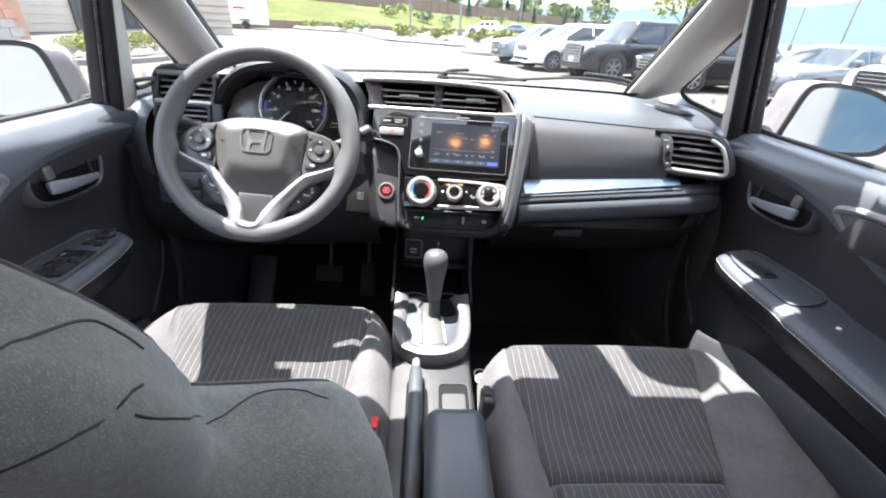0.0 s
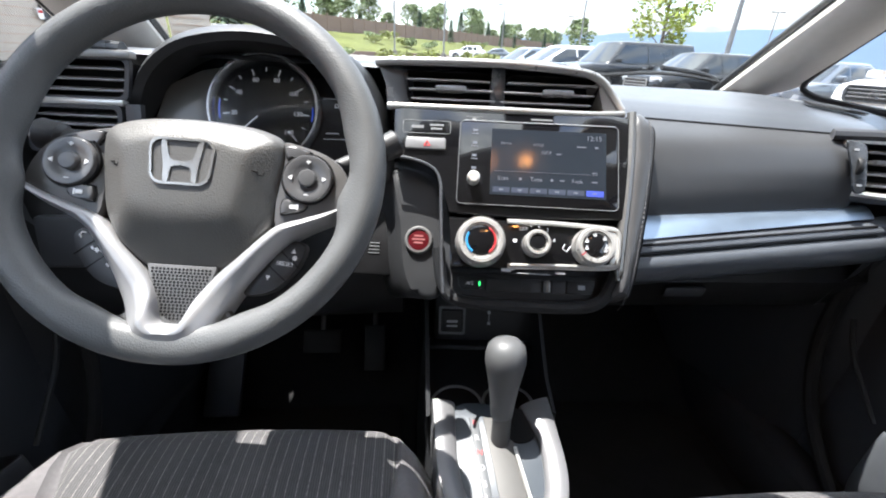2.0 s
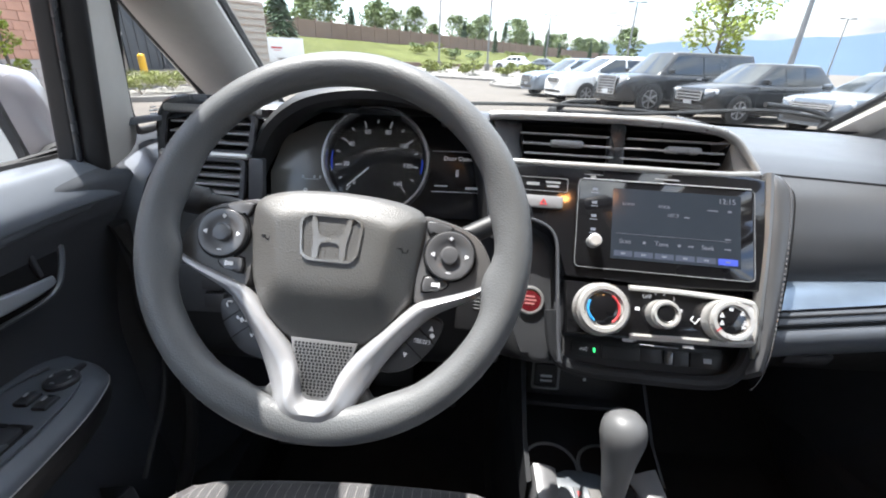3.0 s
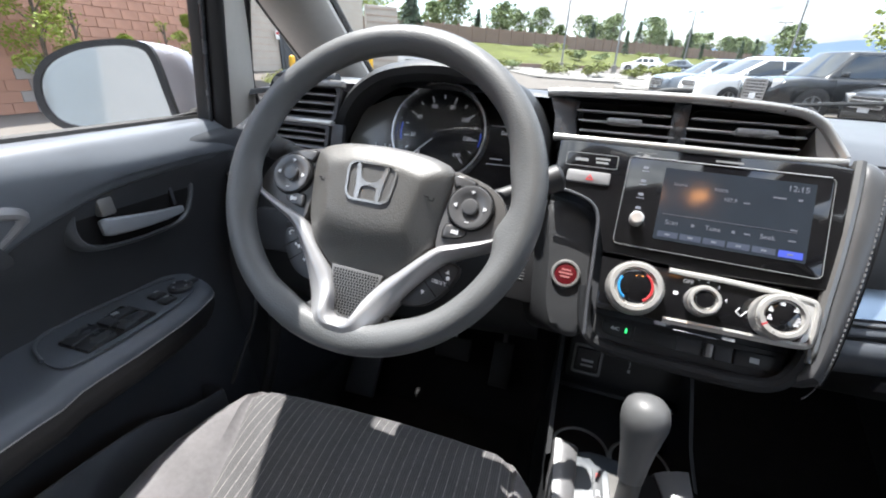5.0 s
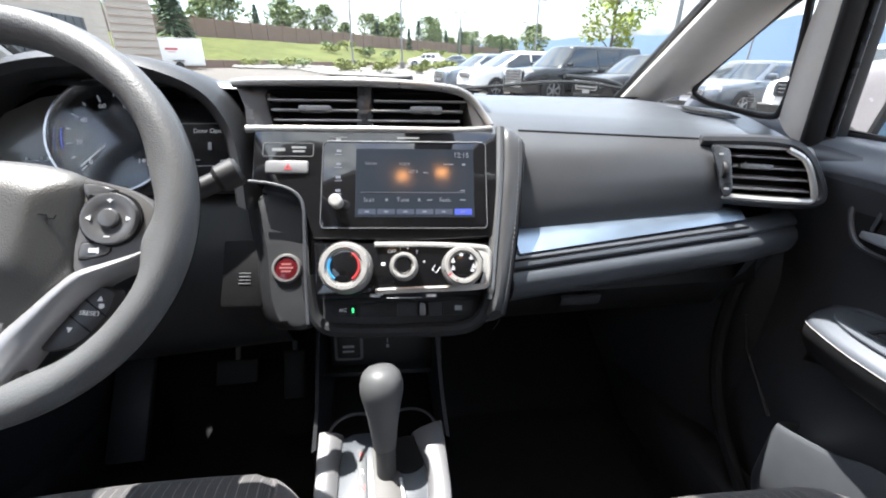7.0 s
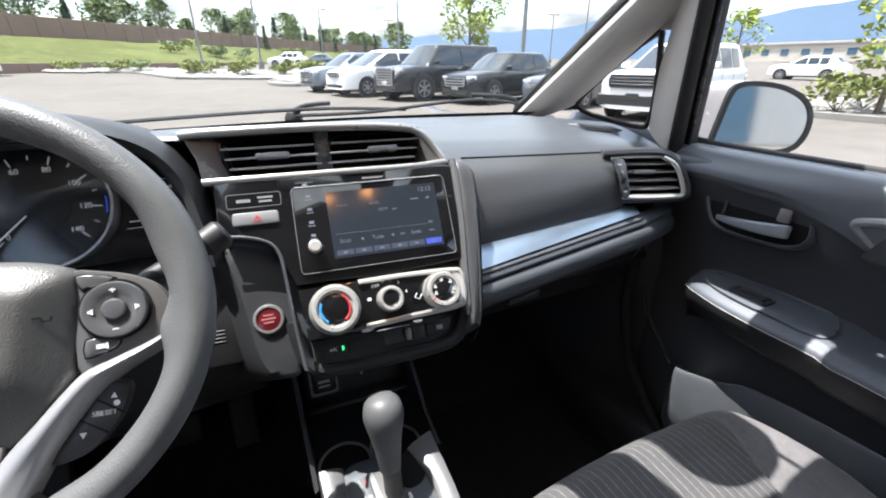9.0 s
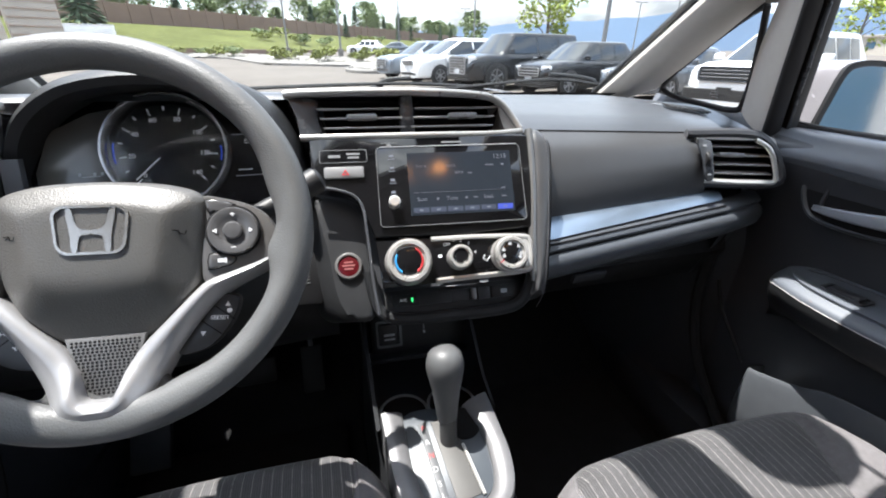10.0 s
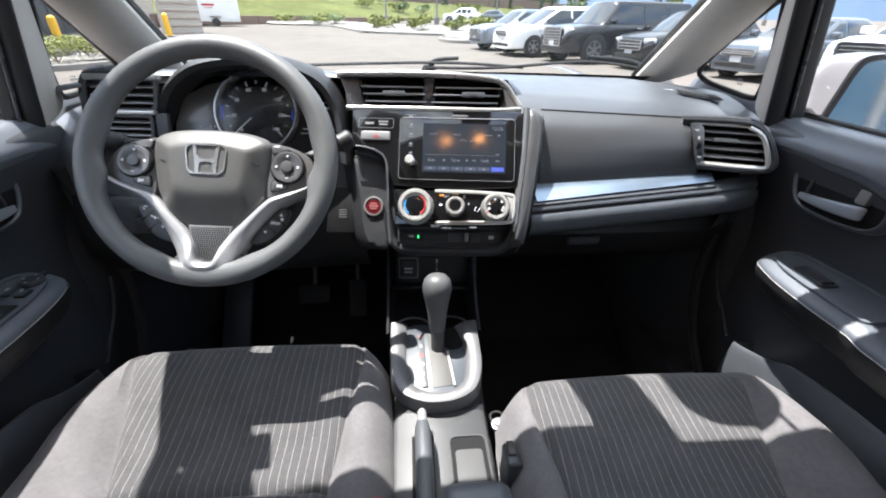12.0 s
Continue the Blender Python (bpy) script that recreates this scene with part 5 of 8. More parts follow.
    for i, ((a, b), (c, d)) in enumerate(zip(arm_o, arm_i)):
        p, q = Vector((a / 1000, b / 1000, 0)), Vector((c / 1000, d / 1000, 0))
        flank = 0.012 * (1 - max(0, min(1, (i - 12) / 12)))
        lift = 0.0135 * (max(0, min(1, (i - 24) / 9)) ** 2 * (3 - 2 * max(0, min(1, (i - 24) / 9))))
        rows.append([WH @ Vector((*p.lerp(q, t).xy, h + lift)) for t, h in ((0, -0.030), (0.01, -0.011), (0.06, -0.0075), (0.20, -0.0045), (0.42, -0.0030), (0.52, -0.0040), (0.70, -0.0052 - flank * 0.35), (0.90, -0.0065 - flank * 0.9), (0.98, -0.010 - flank), (1, -0.034))])
    part("silver_spoke", loft(rows), SILVER, wheel, "satin silver spoke trim", 50)
part("mesh_plate", prism(WH @ T(0, 0, -0.0175), MM((-30, -90), (30, -90), (26, -104), (14, -142), (-14, -142), (-26, -104)), 0.006, 0.001), mat("grey_mesh_plastic", (0.13, 0.13, 0.132), 0.4), wheel, "grey perforated mesh plate")
holes = bmesh.new()
for j in range(16):
    y = -0.094 - j * 0.0029
    wdt = 0.029 - 0.0145 * j / 15
    nx = int(wdt * 2 / 0.0033) + 1
    for i in range(nx):
        x = (i - (nx - 1) / 2) * 0.0033 + (0.00165 if j % 2 else 0)
        if abs(x) < wdt - 0.002:
            lathe(WH @ T(x, y, -0.0116), [(0.0012, 0), (0.0012, 0.0004)], 6, holes)
part("mesh_grille", holes, DARK, wheel, "fine dark perforations")
bridge = [(70, -137), (58, -138.5), (49, -137), (43, -130), (38, -124), (30, -128), (26, -146)]
part("lower_bridge", domed(WH @ T(0, 0, -0.024), MM(*curve2(bridge + [(-x, y) for x, y in bridge[::-1]] + [(-58, -156), (-30, -163), (0, -165), (30, -163), (58, -156)], 3, True)), 0.011, 0.003), LEATHER, wheel)
part("column_shroud", tube([WH @ Vector((0, -0.01, z)) for z in (-0.03, -0.06, -0.12, -0.22)], [0.055, 0.06, 0.062, 0.06], 20), CONSOLE, wheel)
# column stalks
for s, e in ((1, ((0.06, 0.0, -0.06), (0.1063, 0.0186, -0.0667), (0.1526, 0.0459, -0.0734), (0.1757, 0.0613, -0.0768))), (-1, ((-0.06, 0.02, -0.05), (-0.11, 0.026, -0.052), (-0.15, 0.03, -0.05), (-0.165, 0.032, -0.048)))):
    sk = thing("column_stalk", WH @ Vector(e[0]), "black control stalk with a ribbed round end" if s > 0 else "black turn signal stalk", "control stalk", "column stalks")
    pts = [WH @ Vector(q) for q in e]
    part("lever", tube(curve2(pts, 5), [0.0085] * 6 + [0.0105] * 10, 12), BLACKSWITCH, sk)
    d = (pts[-1] - pts[-2]).normalized()
    part("end_knob", tube([pts[-1] - d * 0.022, pts[-1] - d * 0.016, pts[-1] + d * 0.002, pts[-1] + d * 0.006], [0.009, 0.0145, 0.0150, 0.0120], 24), BLACKSWITCH, sk)
    part("stalk_marks", bars(axes(pts[-1] - d * 0.026 + WH.to_3x3().col[2] * 0.009, d, WH.to_3x3().col[1]), [(0, 0, 0.006, 0.003), (-0.01, 0, 0.005, 0.004)], 0.0006), GREYINK, sk)

# ---- centre console ----
SURROUND = mat("satin_silver_surround", (0.140, 0.140, 0.145), 0.42, 0.3, var=0.06, scale=60)
con = thing("centre_console", (0, 0.6, 0.34), "black floor console with silver shifter surround", "centre console")
# lower tunnel body
def tun(y, w, z, zb=0.34):
    return [(-w - 0.012, y, zb), (-w, y, z - 0.02), (-w + 0.006, y, z - 0.004), (-w + 0.014, y, z), (w - 0.014, y, z), (w - 0.006, y, z - 0.004), (w, y, z - 0.02), (w + 0.012, y, zb)]


part("tunnel_body", loft([tun(1.05, 0.09, 0.60), tun(0.95, 0.09, 0.585), tun(0.86, 0.09, 0.572), tun(0.80, 0.088, 0.575), tun(0.72, 0.085, 0.59), tun(0.63, 0.083, 0.578)]), CONSOLE, con)
part("rear_console_body", loft([tun(0.63, 0.083, 0.578), tun(0.58, 0.083, 0.572), tun(0.45, 0.083, 0.566), tun(0.2, 0.083, 0.55), tun(-0.1, 0.083, 0.54)]), CONSOLEGREY, con, "satin grey hand brake console")
# side walls by the cup holders, up to the stack
for s in (-1, 1):
    part("side_wall", loft([[(s * 0.092, y, z0), (s * 0.094, y, z1), (s * 0.088, y, z1 + 0.004), (s * 0.083, y, z0)] for y, z0, z1 in ((0.78, 0.56, 0.625), (0.83, 0.56, 0.645), (0.90, 0.57, 0.71), (0.96, 0.58, 0.78), (1.0, 0.58, 0.80))]), CONSOLE, con)
# power socket panel under the stack
PP = plane_frame((0.0, 0.926, 0.690), 16, 3)
pp = part("socket_panel", box(PP @ T(0.012, 0, -0.01), 0.18, 0.085, 0.02, 0.004), BLACKSWITCH, con, "dark panel with sockets")
part("power_socket_cover", box(PP @ T(-0.048, -0.004, 0.003), 0.034, 0.038, 0.008, 0.003), BLACKSWITCH, pp, "square power socket cover")
part("socket_frame", ring_plate(PP @ T(-0.048, -0.004, 0.0), rrect(0.044, 0.048, 0.004), rrect(0.037, 0.041, 0.003), 0.004), LINE, pp)
part("socket_marks", bars(PP @ T(-0.048, -0.008, 0.0072), [(0, 0.004, 0.018, 0.004), (0, -0.004, 0.018, 0.003)], 0.0006), GREYINK, pp)
part("usb_marks", bars(PP @ T(0.014, 0, 0.0005), [(0, 0.012, 0.005, 0.008), (0, 0.002, 0.0012, 0.01), (0, -0.008, 0.004, 0.005)], 0.0006), GREYINK, pp)
part("socket_shelf", box(PP @ T(0.0, -0.042, 0.008), 0.17, 0.008, 0.04, 0.003), CONSOLE, con)
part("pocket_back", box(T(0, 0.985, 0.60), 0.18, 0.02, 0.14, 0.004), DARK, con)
# cup holders ahead of the lever
for s in (-1, 1):
    cxy = T(s * 0.042, 0.845, 0.574)
    # shallow dish; the shade of a deep cup is in its near-black colour
    part("cup_holder", lathe(cxy, [(0.042, 0.004), (0.040, 0.0055), (0.037, 0.004), (0.036, -0.0005), (0.035, 0.0015), (0.0, 0.001)], 36), DARK, con, "round cup holder")
    part("cup_rim", tube([cxy @ Vector((0.0405 * math.cos(a), 0.0405 * math.sin(a), 0.006)) for a in (2 * math.pi * i / 40 for i in range(40))], 0.0026, 6, True), LINE, con)
# silver surround: a horseshoe, open to the front
GT = axes((0.0, 0.708, 0.622), (1, 0, 0), (0, 1, 0.17))
U = curve2([(-86, 92), (-85, 40), (-82, -20), (-66, -62), (-34, -82), (0, -87), (34, -82), (66, -62), (82, -20), (85, 40), (86, 92)], 5)
Ui = curve2([(-52, 88), (-54, 40), (-54, 0), (-46, -40), (-24, -60), (0, -64), (24, -60), (46, -40), (54, 0), (54, 30), (40, 80)], 5)
rows = []
for (a, b), (c, d) in zip(U, Ui):
    p, q = Vector((a / 1000, b / 1000, 0)), Vector((c / 1000, d / 1000, 0))
    rows.append([GT @ Vector((*p.lerp(q, t).xy, h)) for t, h in ((-0.06, -0.050), (-0.03, -0.022), (0.0, -0.004), (0.06, 0.003), (0.3, 0.005), (0.75, 0.003), (0.95, -0.002), (1.0, -0.008))])
part("shifter_surround", loft(rows), SURROUND, con, "satin silver horseshoe shifter surround")
part("gate_plate", prism(GT @ T(0, 0, -0.012), MM(*curve2([(-53, 84), (-56, 0), (-48, -42), (0, -66), (48, -42), (56, 0), (54, 40), (20, 80)], 4, True)), 0.006, 0.001), mat("light_gate_plate", (0.052, 0.061, 0.072), 0.42, 0.1, var=0.06), con, "smooth grey-blue gate plate")
part("gate_scale", prism(GT @ T(0, 0, -0.007), MM((-34, 66), (-22, 66), (-17, -52), (-27, -52)), 0.004, 0.001), mat("pale_scale_plastic", (0.075, 0.080, 0.086), 0.5), con, "pale gear scale")
for s, y, ink in (("P", 0.056, REDINK), ("R", 0.034, GREYINK), ("N", 0.014, REDINK), ("D", -0.006, GREYINK), ("S", -0.026, GREYINK), ("L", -0.042, GREYINK)):
    words("gear_letter", s, GT @ T(-0.0275 + (0.056 - y) * 0.04, y, -0.0028), 0.011, ink, con)
part("gate_slot", prism(GT @ T(0, 0, -0.008), MM((-14, 66), (20, 66), (26, -50), (-8, -54)), 0.0035, 0.001), mat("gate_slot_cover", (0.070, 0.068, 0.065), 0.55), con, "grey sliding gate cover")
part("gate_rail", tube([GT @ Vector((0.022, 0.02, -0.003)), GT @ Vector((0.029, -0.052, -0.003))], 0.0025, 6), NICKEL, con)
part("shift_well", lathe(GT @ T(0.033, 0.052, -0.006), [(0.026, 0.0), (0.025, 0.003), (0.02, 0.0022), (0, 0.002)], 28), DARK, con)
# gear lever
lev = thing("gear_lever", (0.004, 0.735, 0.62), "grey smooth automatic gear lever with pear-shaped knob", "gear lever")
part("knob", lathe(axes((0.004, 0.748, 0.66), (1, 0, 0), (0, 1, -0.16)), [(0.012, -0.004), (0.0145, 0.0), (0.0165, 0.022), (0.0195, 0.045), (0.0235, 0.066), (0.0262, 0.080), (0.0262, 0.090), (0.0235, 0.101), (0.017, 0.1085), (0.008, 0.112), (0.0, 0.1125)], 36), mat("smooth_grey_knob", (0.088, 0.090, 0.093), 0.47, var=0.08, scale=30), lev, "pear-shaped grey knob")
part("collar", tube([(0.004, 0.738, 0.605), (0.0045, 0.742, 0.63), (0.0045, 0.746, 0.662)], [0.0125, 0.0125, 0.0125], 20), mat("dark_grey_collar", (0.060, 0.060, 0.060), 0.45), lev, "dark grey collar")
part("shaft", tube([(0.002, 0.73, 0.57), (0.004, 0.738, 0.612)], 0.009, 14), BUTTON, lev)
# hand brake
hb = thing("hand_brake", (-0.03, 0.40, 0.56), "black hand brake lever with chrome button", "hand brake")
part("grip", tube(curve2([(-0.028, 0.30, 0.585), (-0.028, 0.40, 0.60), (-0.029, 0.50, 0.612), (-0.030, 0.580, 0.615)], 5), [0.011] * 4 + [0.0125] * 10 + [0.0118, 0.010], 16), mat("grey_hand_brake_grip", (0.075, 0.080, 0.088), 0.42, var=0.08, scale=40, bump=0.2, bscale=1500, vor=True), hb)
part("release_button", tube([(-0.030, 0.578, 0.615), (-0.030, 0.600, 0.616), (-0.030, 0.605, 0.616)], [0.0075, 0.0075, 0.004], 16), SILVER, hb, "silver push button")
part("slot", prism(T(-0.030, 0.44, 0.571), rrect(0.034, 0.32, 0.012), 0.002, 0.0005), DARK, con)
# tray beside the hand brake
# thin near-black plate: the shadow inside the deep tray put into its colour
part("tray_well", prism(T(0.042, 0.500, 0.5685), rrect(0.056, 0.165, 0.010), 0.004, 0), DARK, con)
part("tray_rim", ring_plate(T(0.042, 0.500, 0.570), rrect(0.062, 0.171, 0.012), rrect(0.056, 0.165, 0.010), 0.0045), CONSOLEGREY, con)
part("tray_liner", prism(T(0.042, 0.480, 0.5715), rrect(0.043, 0.160, 0.006), 0.002, 0.0006), mat("pale_tray_liner", (0.075, 0.075, 0.076), 0.6), con, "pale tray liner")
ar = thing("console_armrest", (0.035, 0.3, 0.56), "black padded console armrest box", "armrest")
part("lid", box(T(0.036, 0.30, 0.615) @ Matrix.Rotation(radians(2), 4, "X"), 0.095, 0.34, 0.06, 0.022, 4), PAD, ar, "padded lid")
part("base", box(T(0.036, 0.29, 0.575), 0.085, 0.32, 0.04, 0.01), PLASTIC, ar)

# ---- seats ----
def seat(cx, yf, L, yb, label, z0=0.630, inboard=1, slim=0.0):
    """A front seat; cx: its middle, yf: its front edge, inboard: side of the console."""
    t = thing("car_seat", (cx, yf - 0.25, 0.33), label, "car seat", "front seats")
    # cushion: a skin with raised bolsters
    def zc(u, v):
        # u -1..1 across, v 0 front .. 1 rear
        edge, ins = abs(spread(u, v)), abs(spread(0.62 if u > 0 else -0.62, v))
        bol = 0.030 * (max(0, edge - ins) / max(0.3, 1 - ins)) ** 0.8 * min(1, v / 0.34 + 0.06)
        fall = -0.055 * max(0, (edge - 0.80) / 0.20) ** 2.2
        front = -0.06 * max(0, 1 - v / 0.10) ** 2
        return z0 + bol + fall + front - 0.055 * v + 0.012 * math.sin(min(1, v * 2.4) * math.pi) - 0.006 * (1 - edge) * math.sin(v * math.pi)

    def half_w(v):
        return 0.235 + 0.022 * min(1, v / 0.5) - 0.055 * max(0, 1 - v / 0.13) ** 2.0

    def gxy(u, v):
        wide = half_w(v) + (0.020 * min(1, v / 0.3) * max(0, abs(u) - 0.5) / 0.5 if u * inboard < 0 else 0)
        return cx + u * wide, yf - 0.012 * u * u - L * v

    us = [-1, -0.97, -0.93, -0.88, -0.83, -0.78, -0.73, -0.68, -0.64, -0.62, -0.58, -0.5, -0.35, -0.18, 0, 0.18, 0.35, 0.5, 0.58, 0.62, 0.64, 0.68, 0.73, 0.78, 0.83, 0.88, 0.93, 0.97, 1]
    vs = [0, 0.01, 0.025, 0.045, 0.07, 0.1, 0.15, 0.2, 0.27, 0.34, 0.42, 0.48, 0.51, 0.525, 0.538, 0.551, 0.565, 0.60, 0.66, 0.75, 0.85, 0.93, 1.0]

    def seam(u, v):
        d = 0.0
        ins = 0.63
        d -= 0.010 * min(1, v / 0.12) * math.exp(-((abs(u) - ins) / 0.022) ** 2)
        if abs(u) < ins:
            d -= 0.009 * math.exp(-((v - 0.538) / 0.010) ** 2)
        return d

    def spread(u, v):
        """The insert is nearly as wide as the cushion in front and narrows to the rear, most on the door's side."""
        k = abs(u)
        if u * inboard > 0:
            ins = float(np.interp(v, [0, 0.12, 0.28, 0.37, 0.46, 0.55, 1], [0.88, 0.85, 0.77, 0.72, 0.69, 0.65, 0.62]))
        else:
            ins = float(np.interp(v, [0, 0.10, 0.23, 0.35, 0.45, 0.55, 1], [0.86, 0.83, 0.69, 0.61, 0.55, 0.48, 0.46])) - slim
        return math.copysign(k / 0.62 * ins if k < 0.62 else ins + (k - 0.62) / 0.38 * (1 - ins), u)

    rows = []
    for v in vs:
        row = []
        for u in us:
            x, y = gxy(spread(u, v), v)
            row.append((x, y, zc(u, v) + seam(u, v)))
        rows.append(row)
    iL = [i for i, u in enumerate(us) if u <= -0.62][-1]
    iR = [i for i, u in enumerate(us) if u >= 0.62][0]
    part("cushion_insert", loft([[(x, y - 0.004, z - 0.05) for x, y, z in rows[0][iL:iR + 1]]] + [r[iL:iR + 1] for r in rows]), STRIPED, t, "pinstriped cloth insert")
    for a, b in ((0, iL + 1), (iR, len(us))):
        side = [r[a:b] for r in rows]
        s = -1 if a == 0 else 1
        # side skirt down to the frame
        full = []
        for r in side:
            low = r[0] if s < 0 else r[-1]
            ext = [(low[0] + s * 0.012, low[1], low[2] - 0.03), (low[0] + s * 0.006, low[1], low[2] - 0.09), (low[0] - s * 0.03, low[1], low[2] - 0.16)]
            full.append(ext[::-1] + r if s < 0 else r + ext)
        full = [[(x, y, z - 0.05) for x, y, z in full[0]]] + full
        part("cushion_bolster", loft(full), CLOTH, t, "plain grey cloth bolster")
    part("cushion_front", loft([[(x, y - 0.004, z - 0.002) for x, y, z in rows[0]], [(x, y, z - 0.06) for x, y, z in rows[0]], [(x, y - 0.03, z - 0.15) for x, y, z in rows[0]]]), CLOTH, t)
    part("seat_base", box(T(cx, yf - 0.27, 0.40), 0.40, 0.42, 0.12, 0.03), PLASTIC, t, "black plastic seat base")
    for s in (-1, 1):
        part("seat_rail", box(T(cx + s * 0.19, yf - 0.25, 0.30), 0.035, 0.62, 0.10, 0.008), RUBBER, t)
    part("side_shield", box(T(cx - inboard * 0.262, yf - 0.36, 0.44), 0.02, 0.34, 0.12, 0.01), PLASTIC, t)
    # backrest, leaning back
    zb = 0.60
    def back(h, u, f):
        """h height 0..1, u across, f 1 front 0 rear."""
        q = max(0, min(1, (h - 0.468) / 0.10))
        wing = 1 - q * q * (3 - 2 * q)
        w = 0.150 + 0.125 * wing + 0.043 * math.sin(math.pi * max(0, min(1, (h - 0.52) / 0.42))) - 0.09 * max(0, (h - 0.80) / 0.20) ** 2
        y = yb - 0.142 * h - 0.138 * h * h
        z = zb + 0.584 * h
        bol = 0.032 * max(0, (abs(u) - 0.55) / 0.45) * (1 - max(0, (abs(u) - 0.85) / 0.15) ** 2 * 0.6) * wing
        if f:
            d = 0.045 + bol - 0.012 * (1 - abs(u)) - 0.03 * max(0, (abs(u) - 0.85) / 0.15) ** 2 - 0.047 * max(0, (h - 0.85) / 0.15) ** 2
            d -= 0.008 * math.exp(-((abs(u) - 0.60) / 0.03) ** 2)
            d -= 0.005 * math.exp(-((h - 0.62 - 0.05 * u * u) / 0.014) ** 2)
        else:
            d = -0.07 + 0.02 * (u * u) + 0.03 * h
        return (cx + u * w, y + d * 0.90, z + d * 0.42)

    hs = [0, 0.06, 0.14, 0.22, 0.3, 0.37, 0.42, 0.45] + frange(0.465, 0.72, 17) + [0.75, 0.78, 0.82, 0.86, 0.9, 0.93, 0.96, 0.98, 1.0]
    ub = frange(-1, 1, 32)
    front = [[back(h, u, 1) for u in ub] for h in hs]
    rear = [[back(h, u, 0) for u in ub] for h in hs]
    ringrows = []
    for a, b in zip(front, rear):
        bulge = lambda p, q, s: [(x + s * 0.014 * math.sin(math.pi * k) ** 0.7, y, z) for k in (0.12, 0.28, 0.5, 0.72, 0.88) for x, y, z in (lerp(p, q, k),)]
        ringrows.append(a + bulge(a[-1], b[-1], 1) + b[::-1] + bulge(b[0], a[0], -1))
    top = [lerp(p, (cx, ringrows[-1][0][1] - 0.05, ringrows[-1][0][2] + 0.02), 0.25) for p in ringrows[-1]]
    top = [(x, y, z + 0.018) for x, y, z in top]
    bk = loft(ringrows + [top], None, True, True)
    skin = BVHTree.FromBMesh(bk)
    part("backrest", bk, SEATBACK, t, "grey cloth backrest with side bolsters", 180)
    for u in (-0.86, 0.86):
        part("backrest_seam", tube([Vector(back(h, u, 1)) + Vector((0, 0.0005, 0.0005)) for h in hs], 0.0016, 6), CLOTH, t)
    # sewn seams on the inboard flank: along the crown, down the side panel and round the lower bolster
    for pts in (((0.185, 0.09, 1.089), (0.183, 0.119, 1.0805), (0.181, 0.139, 1.0685), (0.186, 0.152, 1.043)), ((0.182, 0.075, 1.056), (0.194, 0.091, 1.0565), (0.198, 0.125, 1.045)), ((0.203, 0.112, 1.044), (0.204, 0.122, 1.030), (0.191, 0.158, 0.986), (0.178, 0.218, 0.928), (0.202, 0.241, 0.921), (0.235, 0.245, 0.90))):
        line = [skin.find_nearest(Vector((cx + inboard * x, y + yb - 0.305, z)))[:2] for x, y, z in curve2(pts, 6)]
        part("flank_seam", tube([p - 0.0002 * n for p, n in line], 0.0007, 6), PODSKIN, t)
    hy, hz = back(1.0, 0, 0)[1:]
    part("headrest", domed(axes((cx, hy + 0.015, hz + 0.13), (1, 0, 0), (0, -0.25, 1)) @ T(0, 0, -0.02), MM(*curve2([(-125, -60), (-130, 30), (-100, 85), (0, 98), (100, 85), (130, 30), (125, -60), (0, -78)], 4, True)), 0.06, 0.03), SEATBACK, t, "grey cloth headrest")
    for s in (-1, 1):
        part("headrest_post", tube([(cx + s * 0.06, hy + 0.03, hz - 0.03), (cx + s * 0.06, hy + 0.02, hz + 0.10)], 0.006, 10), CHROME, t)
    return t


seat(-0.335, 0.800, 0.555, 0.305, "grey cloth driver seat with pinstriped insert, sunlit")
seat(0.345, 0.685, 0.569, 0.190, "grey cloth passenger seat with pinstriped insert, sunlit", inboard=-1, slim=0.08)
for x, y, s in ((-0.093, 0.45, -1), (0.098, 0.52, 1)):
    bk = thing("seat_belt_buckle", (x, y, 0.5), "black seat belt buckle with red release" if s < 0 else "grey seat belt anchor with bolt", "seat belt buckle", "belt buckles")
    part("buckle_body", box(T(x, y - 0.01, 0.575) @ Matrix.Rotation(radians(-12), 4, "X"), 0.022, 0.045, 0.09, 0.007, 3), PLASTIC, bk)
    part("release_button", box(T(x, y + 0.004, 0.618) @ Matrix.Rotation(radians(-12), 4, "X"), 0.012, 0.026, 0.010, 0.002), RED if s < 0 else BUTTON, bk, "red release button" if s < 0 else "")
    part("stalk", tube([(x, y - 0.03, 0.42), (x, y - 0.01, 0.54)], 0.008, 8), RUBBER, bk)
sa = thing("seat_anchor", (0.10, 0.60, 0.53), "steel seat bracket with bolt beside the console", "bracket")
part("bracket", box(T(0.1015, 0.555, 0.545) @ Matrix.Rotation(radians(4), 4, "X"), 0.012, 0.13, 0.03, 0.004), GUNMETAL, sa)
part("loop", tube([(0.1015 + 0.012 * math.cos(a), 0.628 + 0.012 * math.sin(a), 0.558) for a in (2 * math.pi * i / 20 for i in range(20))], 0.002, 6, True), RUBBER, sa)
part("bolt", lathe(T(0.1015, 0.612, 0.557), [(0.013, 0), (0.013, 0.004), (0.008, 0.005), (0.008, 0.011), (0, 0.012)], 12), SILVER, sa, "zinc bolt")

# rear bench and parcel area behind the eye
rs = thing("bench_seat", (0, -0.75, 0.4), "grey cloth rear bench seat", "car seat")
part("bench_cushion", box(T(0, -0.72, 0.55), 1.24, 0.46, 0.18, 0.05, 3), CLOTH, rs)
part("bench_back", box(axes((0, -1.05, 0.85), (1, 0, 0), (0, -0.3, 1)), 1.24, 0.60, 0.14, 0.05, 3), CLOTH, rs)

